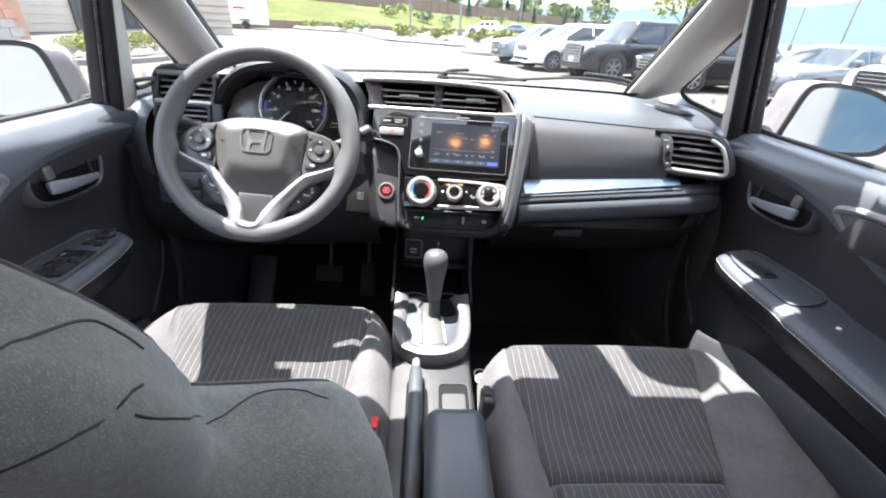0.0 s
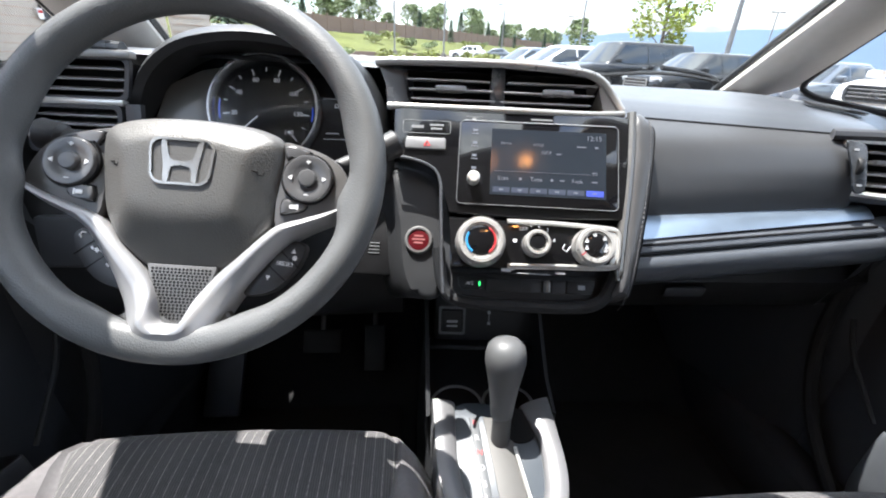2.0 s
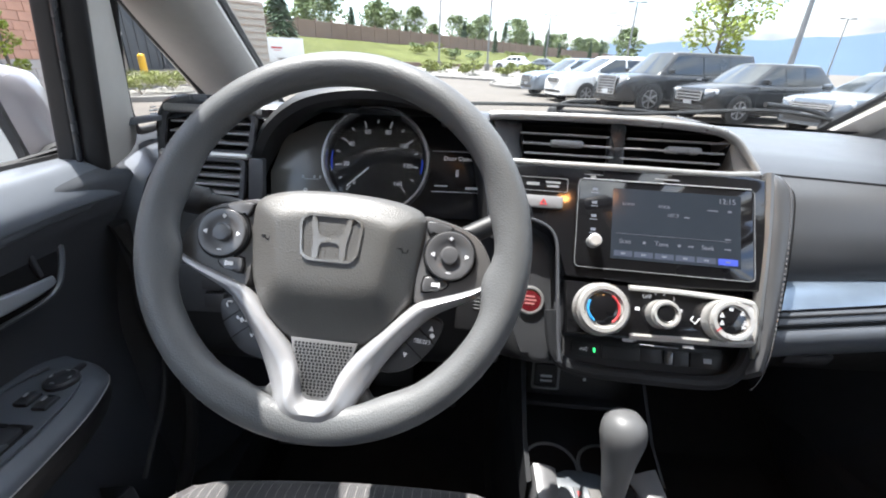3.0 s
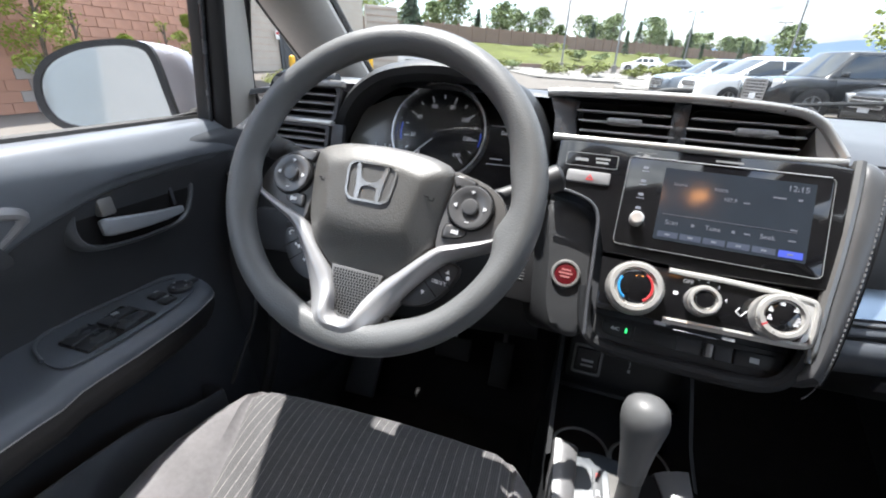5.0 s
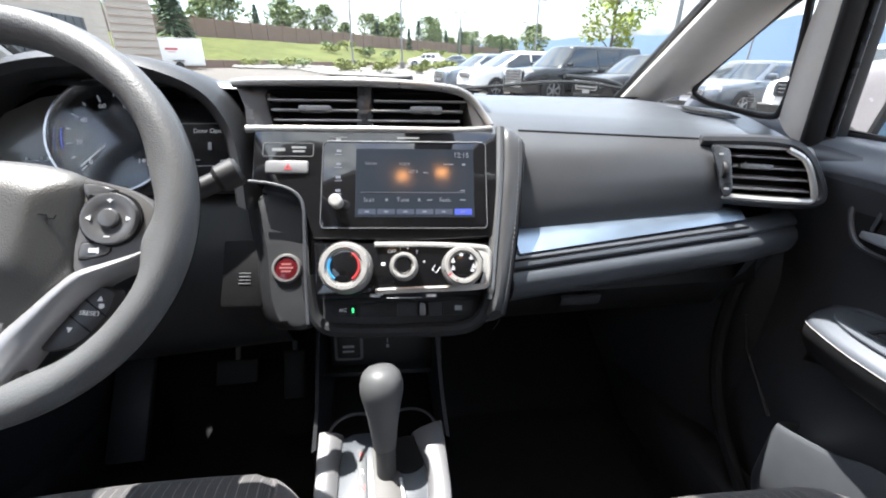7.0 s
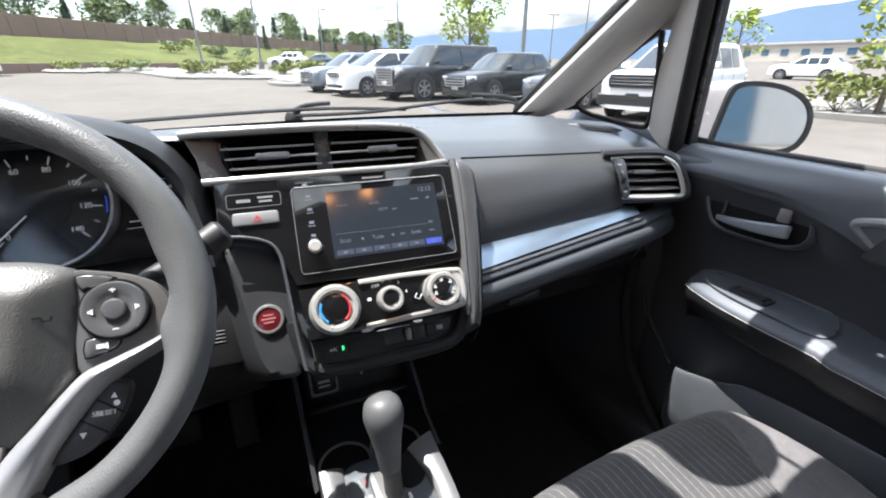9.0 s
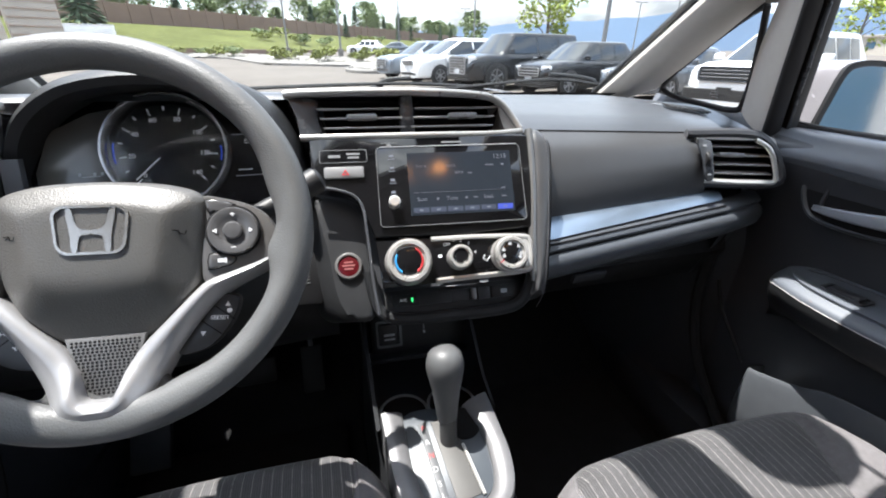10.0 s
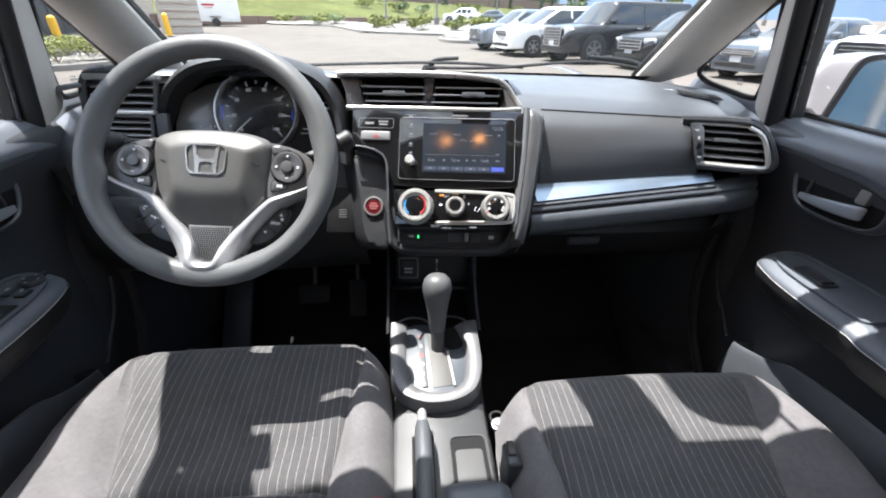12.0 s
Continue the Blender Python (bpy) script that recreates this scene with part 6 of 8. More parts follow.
# pedals
for x, w, h, z, lab in ((-0.33, 0.09, 0.055, 0.45, "black rubber brake pedal"), (-0.205, 0.05, 0.11, 0.43, "black rubber accelerator pedal")):
    pd = thing("pedal", (x, 1.2, z), lab, "pedal", "pedals")
    part("pad", box(plane_frame((x, 1.18, z), 35), w, h, 0.014, 0.005), RUBBER, pd)
    part("arm", tube(curve2([(x, 1.19, z + 0.01), (x, 1.24, z + 0.10), (x + 0.005, 1.25, z + 0.24)], 4), 0.006, 8), GUNMETAL, pd)
solo("foot_rest", box(plane_frame((-0.55, 1.15, 0.40), 40), 0.08, 0.22, 0.02, 0.006), PLASTIC, "black foot rest in the driver footwell", "foot rest")

# ---- front doors ----
def door(s, label):
    """s: -1 driver, +1 passenger. Inner panel, arm rest, handle, pocket, glass, mirror and outer skin."""
    def P(x, y, z):
        return Vector((s * x, y, z))
    t = thing("front_door", P(0.70, 0.4, 0.3), label, "car door", "front doors")
    ys = frange(-0.32, 0.93, 34)

    def prof(y):
        # front end sweeps in to meet the dash
        k = max(0, (y - 0.72) / 0.21) ** 2
        bx = 0.640 + 0.035 * (1 - min(1, max(0, (0.93 - y) / 0.25))) * 0.3 + (0.012 if y < 0.6 else 0)
        return [(0.715, 1.000 + 0.012 * (y > 0.8)), (0.700, 1.010), (0.672, 1.010), (0.655 - 0.006 * k, 1.000), (0.648 - 0.008 * k, 0.985), (0.655 - 0.008 * k, 0.955), (0.668, 0.925), (0.688, 0.88), (0.712, 0.82), (0.722, 0.75), (0.722, 0.66), (0.722, 0.58), (0.720, 0.50), (0.715, 0.40), (0.71, 0.33)]

    rows = [[tuple(P(x, y, z)) for x, z in curve2(prof(y), 4)] for y in ys]
    panel = part("door_panel", loft(rows), DOORPLASTIC, t, "black moulded door panel")
    # handle bowl: a dark dished recess with raised rim and swoosh
    HB = axes(P(0.668, 0.718, 0.925), (0, -s, 0), (s * 0.12, 0.0, 1)) if s > 0 else axes(P(0.668, 0.718, 0.925), (0, 1, 0), (s * 0.12, 0.0, 1))
    mir = -1 if s > 0 else 1   # +x of HB points to the rear on the passenger side
    bowl = MM(*[(-mir * x, y) for x, y in curve2([(-102, 6), (-94, -20), (-70, -42), (-10, -45), (42, -38), (60, -20), (52, 10), (20, 27), (-40, 27), (-82, 20)], 4, True)])
    if mir > 0:
        bowl = bowl[::-1]
    part("handle_bowl", loft([[HB @ Vector((x * k, (y + 0.015) * kk - 0.015, h)) for x, y in bowl] for k, kk, h in ((1.16, 1.30, -0.016), (1.12, 1.22, -0.005), (1.08, 1.14, 0.001), (1.03, 1.05, 0.003), (1.0, 1.0, 0.0015), (0.98, 0.96, -0.010))], None, True), DOORSKIN, panel)
    # near-black plate puts the shade inside the handle bowl into its colour
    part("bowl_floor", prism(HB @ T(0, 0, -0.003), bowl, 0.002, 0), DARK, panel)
    # paddle: thin at its front pivot, deeper towards the finger end
    hrows = []
    for x, y, z, hh, th in curve2([(-78, -26, 4, 3.5, 4), (-72, -26, 9, 5.0, 6), (-45, -25, 13, 7.5, 8), (-10, -22, 15, 9.5, 9), (22, -18, 15, 11, 9), (36, -16, 14, 11, 8), (41, -16, 12, 9, 5)], 4):
        hrows.append([HB @ Vector((-mir * x / 1000, (y + dy) / 1000, (z + dz) / 1000)) for dz, dy in rrect(th, 2 * hh, min(th, hh) * 0.42, 3)])
    part("inside_handle", loft(hrows, None, True, True), mat("satin_grey_handle", (0.28, 0.30, 0.33), 0.36, 0.3, var=0.05), panel, "satin silver inside door handle")
    part("lock_knob", box(HB @ T(mir * -0.024, 0.008, 0.004), 0.020, 0.026, 0.014, 0.004), GUNMETAL, panel, "silver lock lever")
    part("bowl_rib", box(HB @ T(mir * 0.070, 0.0, 0.001), 0.006, 0.040, 0.006, 0.002), PLASTIC, panel)
    # upper pad that overhangs the handle and sweeps down to the rear
    pad_rows = []
    for y in frange(-0.32, 0.925, 40):
        zc = float(np.interp(y, [-0.32, 0.2, 0.44, 0.54, 0.62, 0.70, 0.82, 0.90, 0.93], [0.845, 0.850, 0.865, 0.898, 0.932, 0.955, 0.962, 0.955, 0.95]))
        xo = 0.645 - 0.004 * math.sin(max(0, min(1, (0.93 - y) / 0.3)) * math.pi)
        pad_rows.append([tuple(P(x, y, z)) for x, z in curve2([(0.705, 1.013), (0.672, 1.0135), (0.656, 1.004), (xo + 0.002, 0.985), (xo, (zc + 0.985) / 2), (xo + 0.004, zc + 0.010), (xo + 0.014, zc - 0.003), (0.700, zc - 0.014)], 4)])
    part("upper_pad", loft(pad_rows), DOORTOP, panel, "soft black upper door pad, sky sheen in its colour")
    # grab trim behind the handle
    gt = curve2([P(0.648, 0.40, 0.960), P(0.648, 0.50, 0.966), P(0.648, 0.56, 0.964), P(0.648, 0.597, 0.957), P(0.649, 0.603, 0.948), P(0.652, 0.582, 0.930), P(0.658, 0.553, 0.905)], 5)
    part("pull_trim", tube(gt, [0.0075] * 21 + [0.006] * 10, 10), SILVER, panel, "silver trim of the pull pocket")
    part("pull_pocket", prism(axes(P(0.6455, 0.49, 0.932), (0, -s, 0) if s > 0 else (0, 1, 0), (0, 0, 1)), [(x + s * 0.5 * y, y) for x, y in rrect(0.17, 0.052, 0.012)], 0.003, 0.001), PLASTIC, panel)
    # arm rest: a shelf that grows out of the panel, rounded at its front tip
    arm_t = []
    for y in [0.828, 0.826, 0.822, 0.816, 0.808, 0.798, 0.786] + frange(0.775, -0.20, 44):
        xi = float(np.interp(y, [-0.2, 0.38, 0.533, 0.649, 0.72, 0.765, 0.79, 0.81, 0.822, 0.828], [0.600, 0.602, 0.608, 0.606, 0.611, 0.621, 0.634, 0.652, 0.670, 0.690]))
        zt = 0.779 - 0.020 * max(0, (y - 0.76) / 0.068) ** 2 - 0.007 * max(0, min(1, (0.578 - y) / 0.02))
        arm_t.append([tuple(P(x, y, z)) for x, z in curve2([(0.745, zt + 0.006), (0.712, zt + 0.001), (xi + 0.030, zt), (xi + 0.012, zt - 0.005), (xi, zt - 0.016), (xi + 0.003, zt - 0.042), (xi + 0.022, zt - 0.072), (0.705, zt - 0.105)], 6)])
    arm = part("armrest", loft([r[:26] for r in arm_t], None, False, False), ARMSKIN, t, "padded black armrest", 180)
    # lower face of the same skin in near-black, its shade put into the colour
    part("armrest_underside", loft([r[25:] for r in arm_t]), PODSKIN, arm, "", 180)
    part("armrest_seam", tube([Vector(r[25]) + P(-0.0004, 0, 0) for r in arm_t[2:]], 0.0008, 6), PIPING, arm)
    # switch plate set into the arm rest, with a raised rim on the door's side
    sw = axes(P(0.658, 0.700, 0.7795), (0, 1, 0), (-1, 0, 0))
    plate = part("switch_plate", prism(sw, MM(*curve2([(1000 * (y - 0.70), -1000 * s * (x - 0.658)) for y, x in ((0.785, 0.664), (0.765, 0.640), (0.72, 0.626), (0.649, 0.622), (0.585, 0.627), (0.580, 0.664), (0.604, 0.708), (0.634, 0.716), (0.695, 0.711), (0.755, 0.702), (0.779, 0.688))], 4, True)), 0.0022, 0.001), ARMSKIN, arm, "satin black window switch plate")
    part("plate_rim", tube(curve2([P(x, y, 0.7825) for y, x in ((0.782, 0.694), (0.755, 0.707), (0.695, 0.716), (0.634, 0.720), (0.606, 0.713), (0.590, 0.695), (0.579, 0.664))], 5), 0.0022, 8), ARMSKIN, arm)
    if s < 0:
        for y0, x0 in ((-0.075, 0.012), (-0.075, -0.014), (-0.030, 0.012), (-0.030, -0.014)):
            part("window_switch", box(sw @ T(y0, x0, 0.0045) @ Matrix.Rotation(radians(-7), 4, "Y"), 0.036, 0.023, 0.008, 0.002), SATIN, plate, "window switch")
            part("switch_well", prism(sw @ T(y0 + 0.004, x0, 0.0018), rrect(0.046, 0.026, 0.003), 0.0016, 0), BLACKSWITCH, plate)
        for y0, x0 in ((0.030, 0.012), (0.026, -0.012)):
            part("lock_switch", box(sw @ T(y0, x0, 0.004), 0.020, 0.016, 0.006, 0.002), SATIN, plate)
        part("mirror_control", lathe(sw @ T(0.060, 0.0, 0.002), [(0.017, 0), (0.017, 0.005), (0.014, 0.007), (0.008, 0.005), (0, 0.0055)], 24), PLASTIC, plate, "round mirror control")
        part("switch_marks", bars(sw @ T(0, 0, 0.0098), [(-0.03, 0.012, 0.008, 0.006), (0.030, 0.012, 0.006, 0.003), (0.026, -0.012, 0.006, 0.003), (0.060, 0.011, 0.004, 0.002), (0.060, -0.011, 0.004, 0.002), (0.049, 0, 0.002, 0.004), (0.071, 0, 0.002, 0.004)], 0.0008), GREYINK, plate)
        part("mirror_select", box(sw @ T(0.082, -0.002, 0.005), 0.014, 0.009, 0.005, 0.002), PLASTIC, plate)
    else:
        part("window_switch", box(sw @ T(0.0, 0.0, 0.005), 0.046, 0.020, 0.008, 0.003), PLASTIC, plate, "window switch")
        part("switch_well", ring_plate(sw @ T(0.0, 0.0, 0.003), rrect(0.064, 0.030, 0.004), rrect(0.054, 0.024, 0.003), 0.003), PLASTIC, plate)
    # map pocket: an outer wall standing off the panel
    pk = [[tuple(P(x + xo, y, z)) for x, z in curve2([(0.725, zt - 0.06), (0.668, zt - 0.006), (0.662, zt), (0.656, zt - 0.008), (0.652, zt - 0.08), (0.656, 0.42), (0.680, 0.36)], 4)] for y, zt, xo in curve2([(0.80, 0.535, 0.065), (0.797, 0.55, 0.014), (0.785, 0.556, 0.0), (0.74, 0.570, 0.0), (0.70, 0.586, 0.0), (0.647, 0.612, 0.0), (0.5, 0.63, 0), (0.2, 0.64, 0), (-0.2, 0.64, 0)], 4)]
    part("panel_fold", tube(curve2([P(0.652, 0.905, 0.700), P(0.648, 0.875, 0.645), P(0.646, 0.832, 0.600), P(0.645, 0.80, 0.565)], 5), 0.004, 8), PODSKIN, panel)
    part("map_pocket", loft(pk), DOORSKIN, t, "black map pocket at the foot of the door")
    # window seal, glass and front division with rubber channels
    part("belt_seal", tube([P(0.712, y, 1.012) for y in ys], 0.008, 8), RUBBER, t, "black rubber belt seal")
    gl = part("door_glass", loft([[tuple(P(x, y, z)) for x, z in ((0.716, 1.0), (0.69, 1.12), (0.655, 1.24), (0.60, 1.36))] for y in frange(-0.3, 0.90, 8)]), SIDEGLASS, t, "clear door window glass")
    gl.visible_shadow = False
    # black frame at the window's front end, with its two rubber lips
    band = []
    for q in frange(-0.03, 1.2, 10):
        f = P(0.639 + (0.010 if s < 0 else 0), 0.906, 1.0).lerp(P(0.531 + (0.010 if s < 0 else 0), 0.829, 1.3), q)
        r = P(0.707, 0.898, 1.0).lerp(P(0.586, 0.820, 1.3), q)
        band.append(curve2([f + P(0.012, 0.020, 0), f, f.lerp(r, 0.15) + P(-0.004, -0.006, 0), f.lerp(r, 0.42) + P(-0.004, -0.008, 0), f.lerp(r, 0.5) + P(0.003, 0.002, 0), f.lerp(r, 0.58) + P(-0.004, -0.008, 0), f.lerp(r, 0.88) + P(-0.003, -0.006, 0), r, r + P(0.014, 0.018, 0)], 3))
    part("window_channel", loft(band), RUBBER, t, "black rubber window channel", 80)
    part("channel_lip", tube([P(0.676, 0.892, 0.995).lerp(P(0.561, 0.816, 1.295), q) for q in frange(0, 1.2, 6)], 0.003, 8), SATIN, t)
    part("upper_frame", tube(curve2([P(0.585, 0.80, 1.33), P(0.592, 0.60, 1.365), P(0.590, 0.2, 1.385), P(0.59, -0.32, 1.385)], 5), 0.022, 8), RUBBER, t)
    # door mirror
    mc = P(0.836, 0.872, 1.052)
    MR = axes(mc, (1, -0.37 * s, 0.0), (0, 0.06 if s > 0 else 0.11, 1))
    # outline of the glass, outboard positive
    go = [(-84, -46), (-76, 0), (-66, 38), (-52, 49), (-20, 51), (30, 44), (72, 26), (92, 0), (90, -32), (66, -52), (0, -57), (-66, -57)]
    glo = MM(*curve2([(s * x * 1.05, y * 1.13 + 3) for x, y in go], 4, True))
    ho = [(x * 1.13, y * 1.16) for x, y in glo]
    dm = part("door_mirror", loft([[MR @ Vector((x * k - s * o, y * k, z)) for x, y in ho] for k, z, o in ((0.97, 0.010, 0), (1.0, 0.004, 0.0), (1.02, -0.012, 0.005), (1.03, -0.035, 0.014), (1.0, -0.065, 0.020), (0.86, -0.095, 0.022), (0.5, -0.115, 0.018))], None, True, True), BODY, t, "silver painted door mirror shell")
    part("mirror_rim", ring_plate(MR @ T(0, 0, 0.004), ho, [(x * 1.02, y * 1.02) for x, y in glo], 0.009), RUBBER, dm, "black mirror rim")
    part("mirror_glass", prism(MR @ T(0, 0, 0.009), glo, 0.002, 0), MIRROR, dm, "clear mirror glass", 0)
    part("mirror_foot", tube(curve2([P(0.715, 0.925, 1.005), P(0.75, 0.94, 1.005), P(0.80, 0.935, 1.015)], 4), [0.03] * 4 + [0.026] * 5, 12, flat=0.7), RUBBER, dm, "black mirror foot")
    part("sail_plate", prism(axes(P(0.716, 0.87, 1.02), (0, 1, 0), (0, 0, 1)), MM((-45, -14), (60, -14), (60, 0), (40, 3), (-30, -2)), 0.008 * -s, 0), RUBBER, t)
    # outer skin
    part("outer_skin", loft([[tuple(P(x, y, z)) for x, z in curve2([(0.72, 1.0), (0.775, 0.965), (0.815, 0.85), (0.825, 0.70), (0.815, 0.5), (0.78, 0.32), (0.72, 0.28)], 3)] for y in ys]), BODY, t, "silver painted door skin")
    return t


door(-1, "black driver door panel with silver handle, sunlit top")
door(1, "black passenger door panel with silver handle")
for s in (-1, 1):
    solo("door_sill", box(T(s * 0.668, 0.35, 0.29), 0.09, 1.9, 0.17, 0.02), PLASTIC, "black plastic door sill trim", "door sill", "door sills")
# kick panels between door and firewall, rear side walls, body sides
for s in (-1, 1):
    solo("kick_panel", loft([[(s * x, y, z) for y, x in ((0.895, 0.745), (0.945, 0.705), (1.0, 0.665), (1.15, 0.63), (1.42, 0.60))] for x0, z in ((0, 0.30), (0, 0.5), (0, 0.75), (0, 1.0))]), PLASTIC, "black kick panel beside the footwell", "trim panel", "kick panels", "structure")
    solo("door_weather_strip", tube(curve2([(s * 0.655, 0.90, 0.93), (s * 0.648, 0.93, 0.80), (s * 0.645, 0.93, 0.62), (s * 0.648, 0.86, 0.46), (s * 0.655, 0.7, 0.34), (s * 0.655, 0.3, 0.30)], 6), 0.012, 8), RUBBER, "black rubber door weather strip", "weather strip", "door seals")
    solo("front_fender", loft([[(s * x, y, z) for x, z in curve2([(0.60, 0.985), (0.73, 0.965), (0.81, 0.86), (0.835, 0.7), (0.82, 0.45)], 3)] for y in frange(0.94, 2.2, 10)]), BODY, "silver painted front fender", "car fender", "fenders")
    solo("rear_side_wall", loft([[(s * x, y, z) for y in frange(-1.45, -0.32, 6)] for x, z in ((0.66, 0.3), (0.68, 0.7), (0.69, 1.02))]), PLASTIC, "dark rear door trim", "door trim", "rear door trims", "structure")
    solo("rear_outer_skin", loft([[(s * x, y, z) for x, z in curve2([(0.70, 1.0), (0.775, 0.965), (0.825, 0.75), (0.80, 0.4), (0.72, 0.28)], 3)] for y in frange(-1.5, -0.33, 6)]), BODY, "silver painted rear body side", "car body", "body sides")
    g = solo("rear_side_glass", loft([[(s * x, y, z) for y in frange(-1.4, -0.33, 5)] for x, z in ((0.70, 1.0), (0.66, 1.2), (0.60, 1.36))]), SIDEGLASS, "clear rear side window", "car window", "rear windows")
    g.visible_shadow = False
    solo("b_pillar", box(T(s * 0.655, -0.34, 1.19) @ Matrix.Rotation(radians(-s * 14), 4, "Y"), 0.05, 0.12, 0.40, 0.015), BEIGE, "beige centre door pillar trim", "pillar trim", "door pillars", "structure")
solo("front_hood", loft([[(x, y, 0.93 - 0.12 * (y - 1.9) - 0.03 * (x / 0.6) ** 2) for x in frange(-0.62, 0.62, 8)] for y in frange(1.85, 2.6, 6)]), BODY, "silver painted hood of the car", "car hood")

# ---- outside: ground, building, planting, cars ----
INSIDE = set(bpy.data.objects)
ASPHALT = mat("sunlit_asphalt", (0.132, 0.119, 0.108), 0.95, var=0.18, scale=1.2, bump=0.3, bscale=40, spec=0.1)
CONCRETE = mat("pale_concrete", (0.16, 0.15, 0.138), 0.85, var=0.12, scale=3, bump=0.2, bscale=60)
GRASS = mat("spring_grass", (0.088, 0.097, 0.036), 1.0, var=0.45, scale=1.2, bump=0.5, bscale=8, spec=0.05)
ROCK = mat("pale_river_rock", (0.25, 0.237, 0.215), 0.9, var=0.35, scale=6)
FENCE = mat("brown_fence_wall", (0.18, 0.125, 0.10), 0.9, var=0.15, scale=0.8)
BLOCK = mat("red_split_block", (0.45, 0.245, 0.175), 0.9, var=0.14, scale=3, bump=0.3, bscale=30)
GREYBLOCK = mat("grey_split_block", (0.38, 0.345, 0.325), 0.9, var=0.12, scale=3, bump=0.3, bscale=30)
TAN = mat("tan_block_wall", (0.42, 0.38, 0.33), 0.9, var=0.1, scale=2)
JOINT = mat("mortar_joint", (0.40, 0.25, 0.19), 0.95)
DOORGREY = mat("dark_grey_metal_door", (0.045, 0.05, 0.058), 0.5, var=0.1)
YELLOW = mat("yellow_bollard_paint", (0.75, 0.42, 0.02), 0.45, var=0.08)
LEAF = mat("fresh_tree_leaf", (0.22, 0.27, 0.03), 0.6, var=0.35, scale=3)
# dark leaf lightened, with the haze over the far trees put into its colour
DEEPLEAF = mat("dark_tree_leaf", (0.135, 0.175, 0.070), 0.7, var=0.4, scale=1)
CONIFER = mat("conifer_needles", (0.055, 0.095, 0.045), 0.8, var=0.4, scale=1)
SHRUB = mat("olive_shrub_leaf", (0.15, 0.17, 0.035), 0.7, var=0.4, scale=3)
BARK = mat("grey_bark", (0.13, 0.105, 0.08), 0.9, var=0.3, scale=12)
STEEL = mat("grey_lamp_post", (0.20, 0.20, 0.20), 0.5, 0.4)
TYRE = mat("tyre_rubber", (0.018, 0.018, 0.018), 0.8)
ALLOY = mat("alloy_wheel", (0.42, 0.42, 0.43), 0.3, 0.8)
CARGLASS = mat("dark_car_glass", (0.020, 0.026, 0.030), 0.05, var=0.1, coat=0.3)
BLACKTRIM = mat("black_car_trim", (0.02, 0.02, 0.02), 0.5)
LAMP = mat("clear_head_lamp", (0.55, 0.56, 0.58), 0.12, 0.3)
# the haze of distance is put into these ridge colours
MOUNTAIN = mat("haze_tinted_mountain", (0.060, 0.095, 0.150), 1.0, var=0.15, scale=0.004)
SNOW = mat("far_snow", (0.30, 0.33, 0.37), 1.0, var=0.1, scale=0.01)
WHITEWALL = mat("white_stucco", (0.31, 0.315, 0.315), 0.8, var=0.05, scale=2)
SHOPGLASS = mat("blue_shop_glass", (0.06, 0.11, 0.16), 0.06, var=0.1)

gr = bmesh.new()
S = 3000
xs = [-S, -300, -80, -40, -20, -10, 0, 10, 20, 40, 80, 300, S]
def gz(y):
    """The lot rises gently away from the car."""
    return 0.021 * max(0, min(y, 120) - 16)


ys_g = [-S, -300, -80, -40, -20, -10, 0, 8, 16, 24, 40, 80, 120, 300, S]
loft([[(x, y, -0.004 + gz(y)) for x in xs] for y in ys_g], gr)
solo("ground", gr, ASPHALT, "sun-bleached grey asphalt of the parking lot", "asphalt", kind="structure")

# fence line and the grassy bank below it
FA, FB = Vector((-60.6, 21.6, 0)), Vector((70, 190.4, 0))
fdir = (FB - FA).normalized()
fn = Vector((fdir.y, -fdir.x, 0))   # towards the lot
def bank_z(d, s):
    """Height of the bank at d metres before the fence, s along it."""
    top = 4.3
    return 1.35 + (top - 1.35) * (1 - min(1, max(0, d / 22.0))) ** 0.9


rows = []
Ltot = (FB - FA).length
for s in frange(0, Ltot, 90):
    p = FA + fdir * s
    rows.append([tuple(p + fn * d + Vector((0, 0, bank_z(d, s) + 0.15 * noise.noise((s * 0.2, d * 0.3, 0))))) for d in (-30, -6, -1, 0, 1, 3, 5, 8, 11, 14, 17, 20, 22)])
solo("grass_bank", loft(rows), GRASS, "bright green grassy bank below a long fence wall", "grass", kind="stuff")
fw = thing("fence_wall", FA + fdir * 70, "long brown precast fence wall with capped posts", "fence wall")
for i in range(0, 70):
    a, b = FA + fdir * (i * 3.0), FA + fdir * (i * 3.0 + 3.0)
    za, zb = bank_z(0, i * 3.0), bank_z(0, i * 3.0 + 3)
    m = axes((a + b) / 2 + Vector((0, 0, (za + zb) / 2 + 1.15)), (b - a) + Vector((0, 0, zb - za)), (0, 0, 1))
    part("fence_panel", box(m, 3.0, 2.3, 0.12, 0.02, 1), FENCE, fw)
    part("fence_post", box(T(*(a + Vector((0, 0, za + 1.25)))) @ Matrix.Rotation(math.atan2(fdir.y, fdir.x), 4, "Z"), 0.34, 0.3, 2.65, 0.03, 1), FENCE, fw)
# low retaining wall at the foot of the bank
rw = thing("retaining_wall", FA + fdir * 60 + fn * 22, "low brown retaining wall along the bank", "retaining wall")
for i in range(40):
    a = FA + fdir * (10 + i * 3.0) + fn * 22.1
    part("wall_block", box(axes(a + Vector((0, 0, 0.95)), fdir, (0, 0, 1)), 2.97, 0.75, 0.35, 0.03, 1), FENCE, rw)


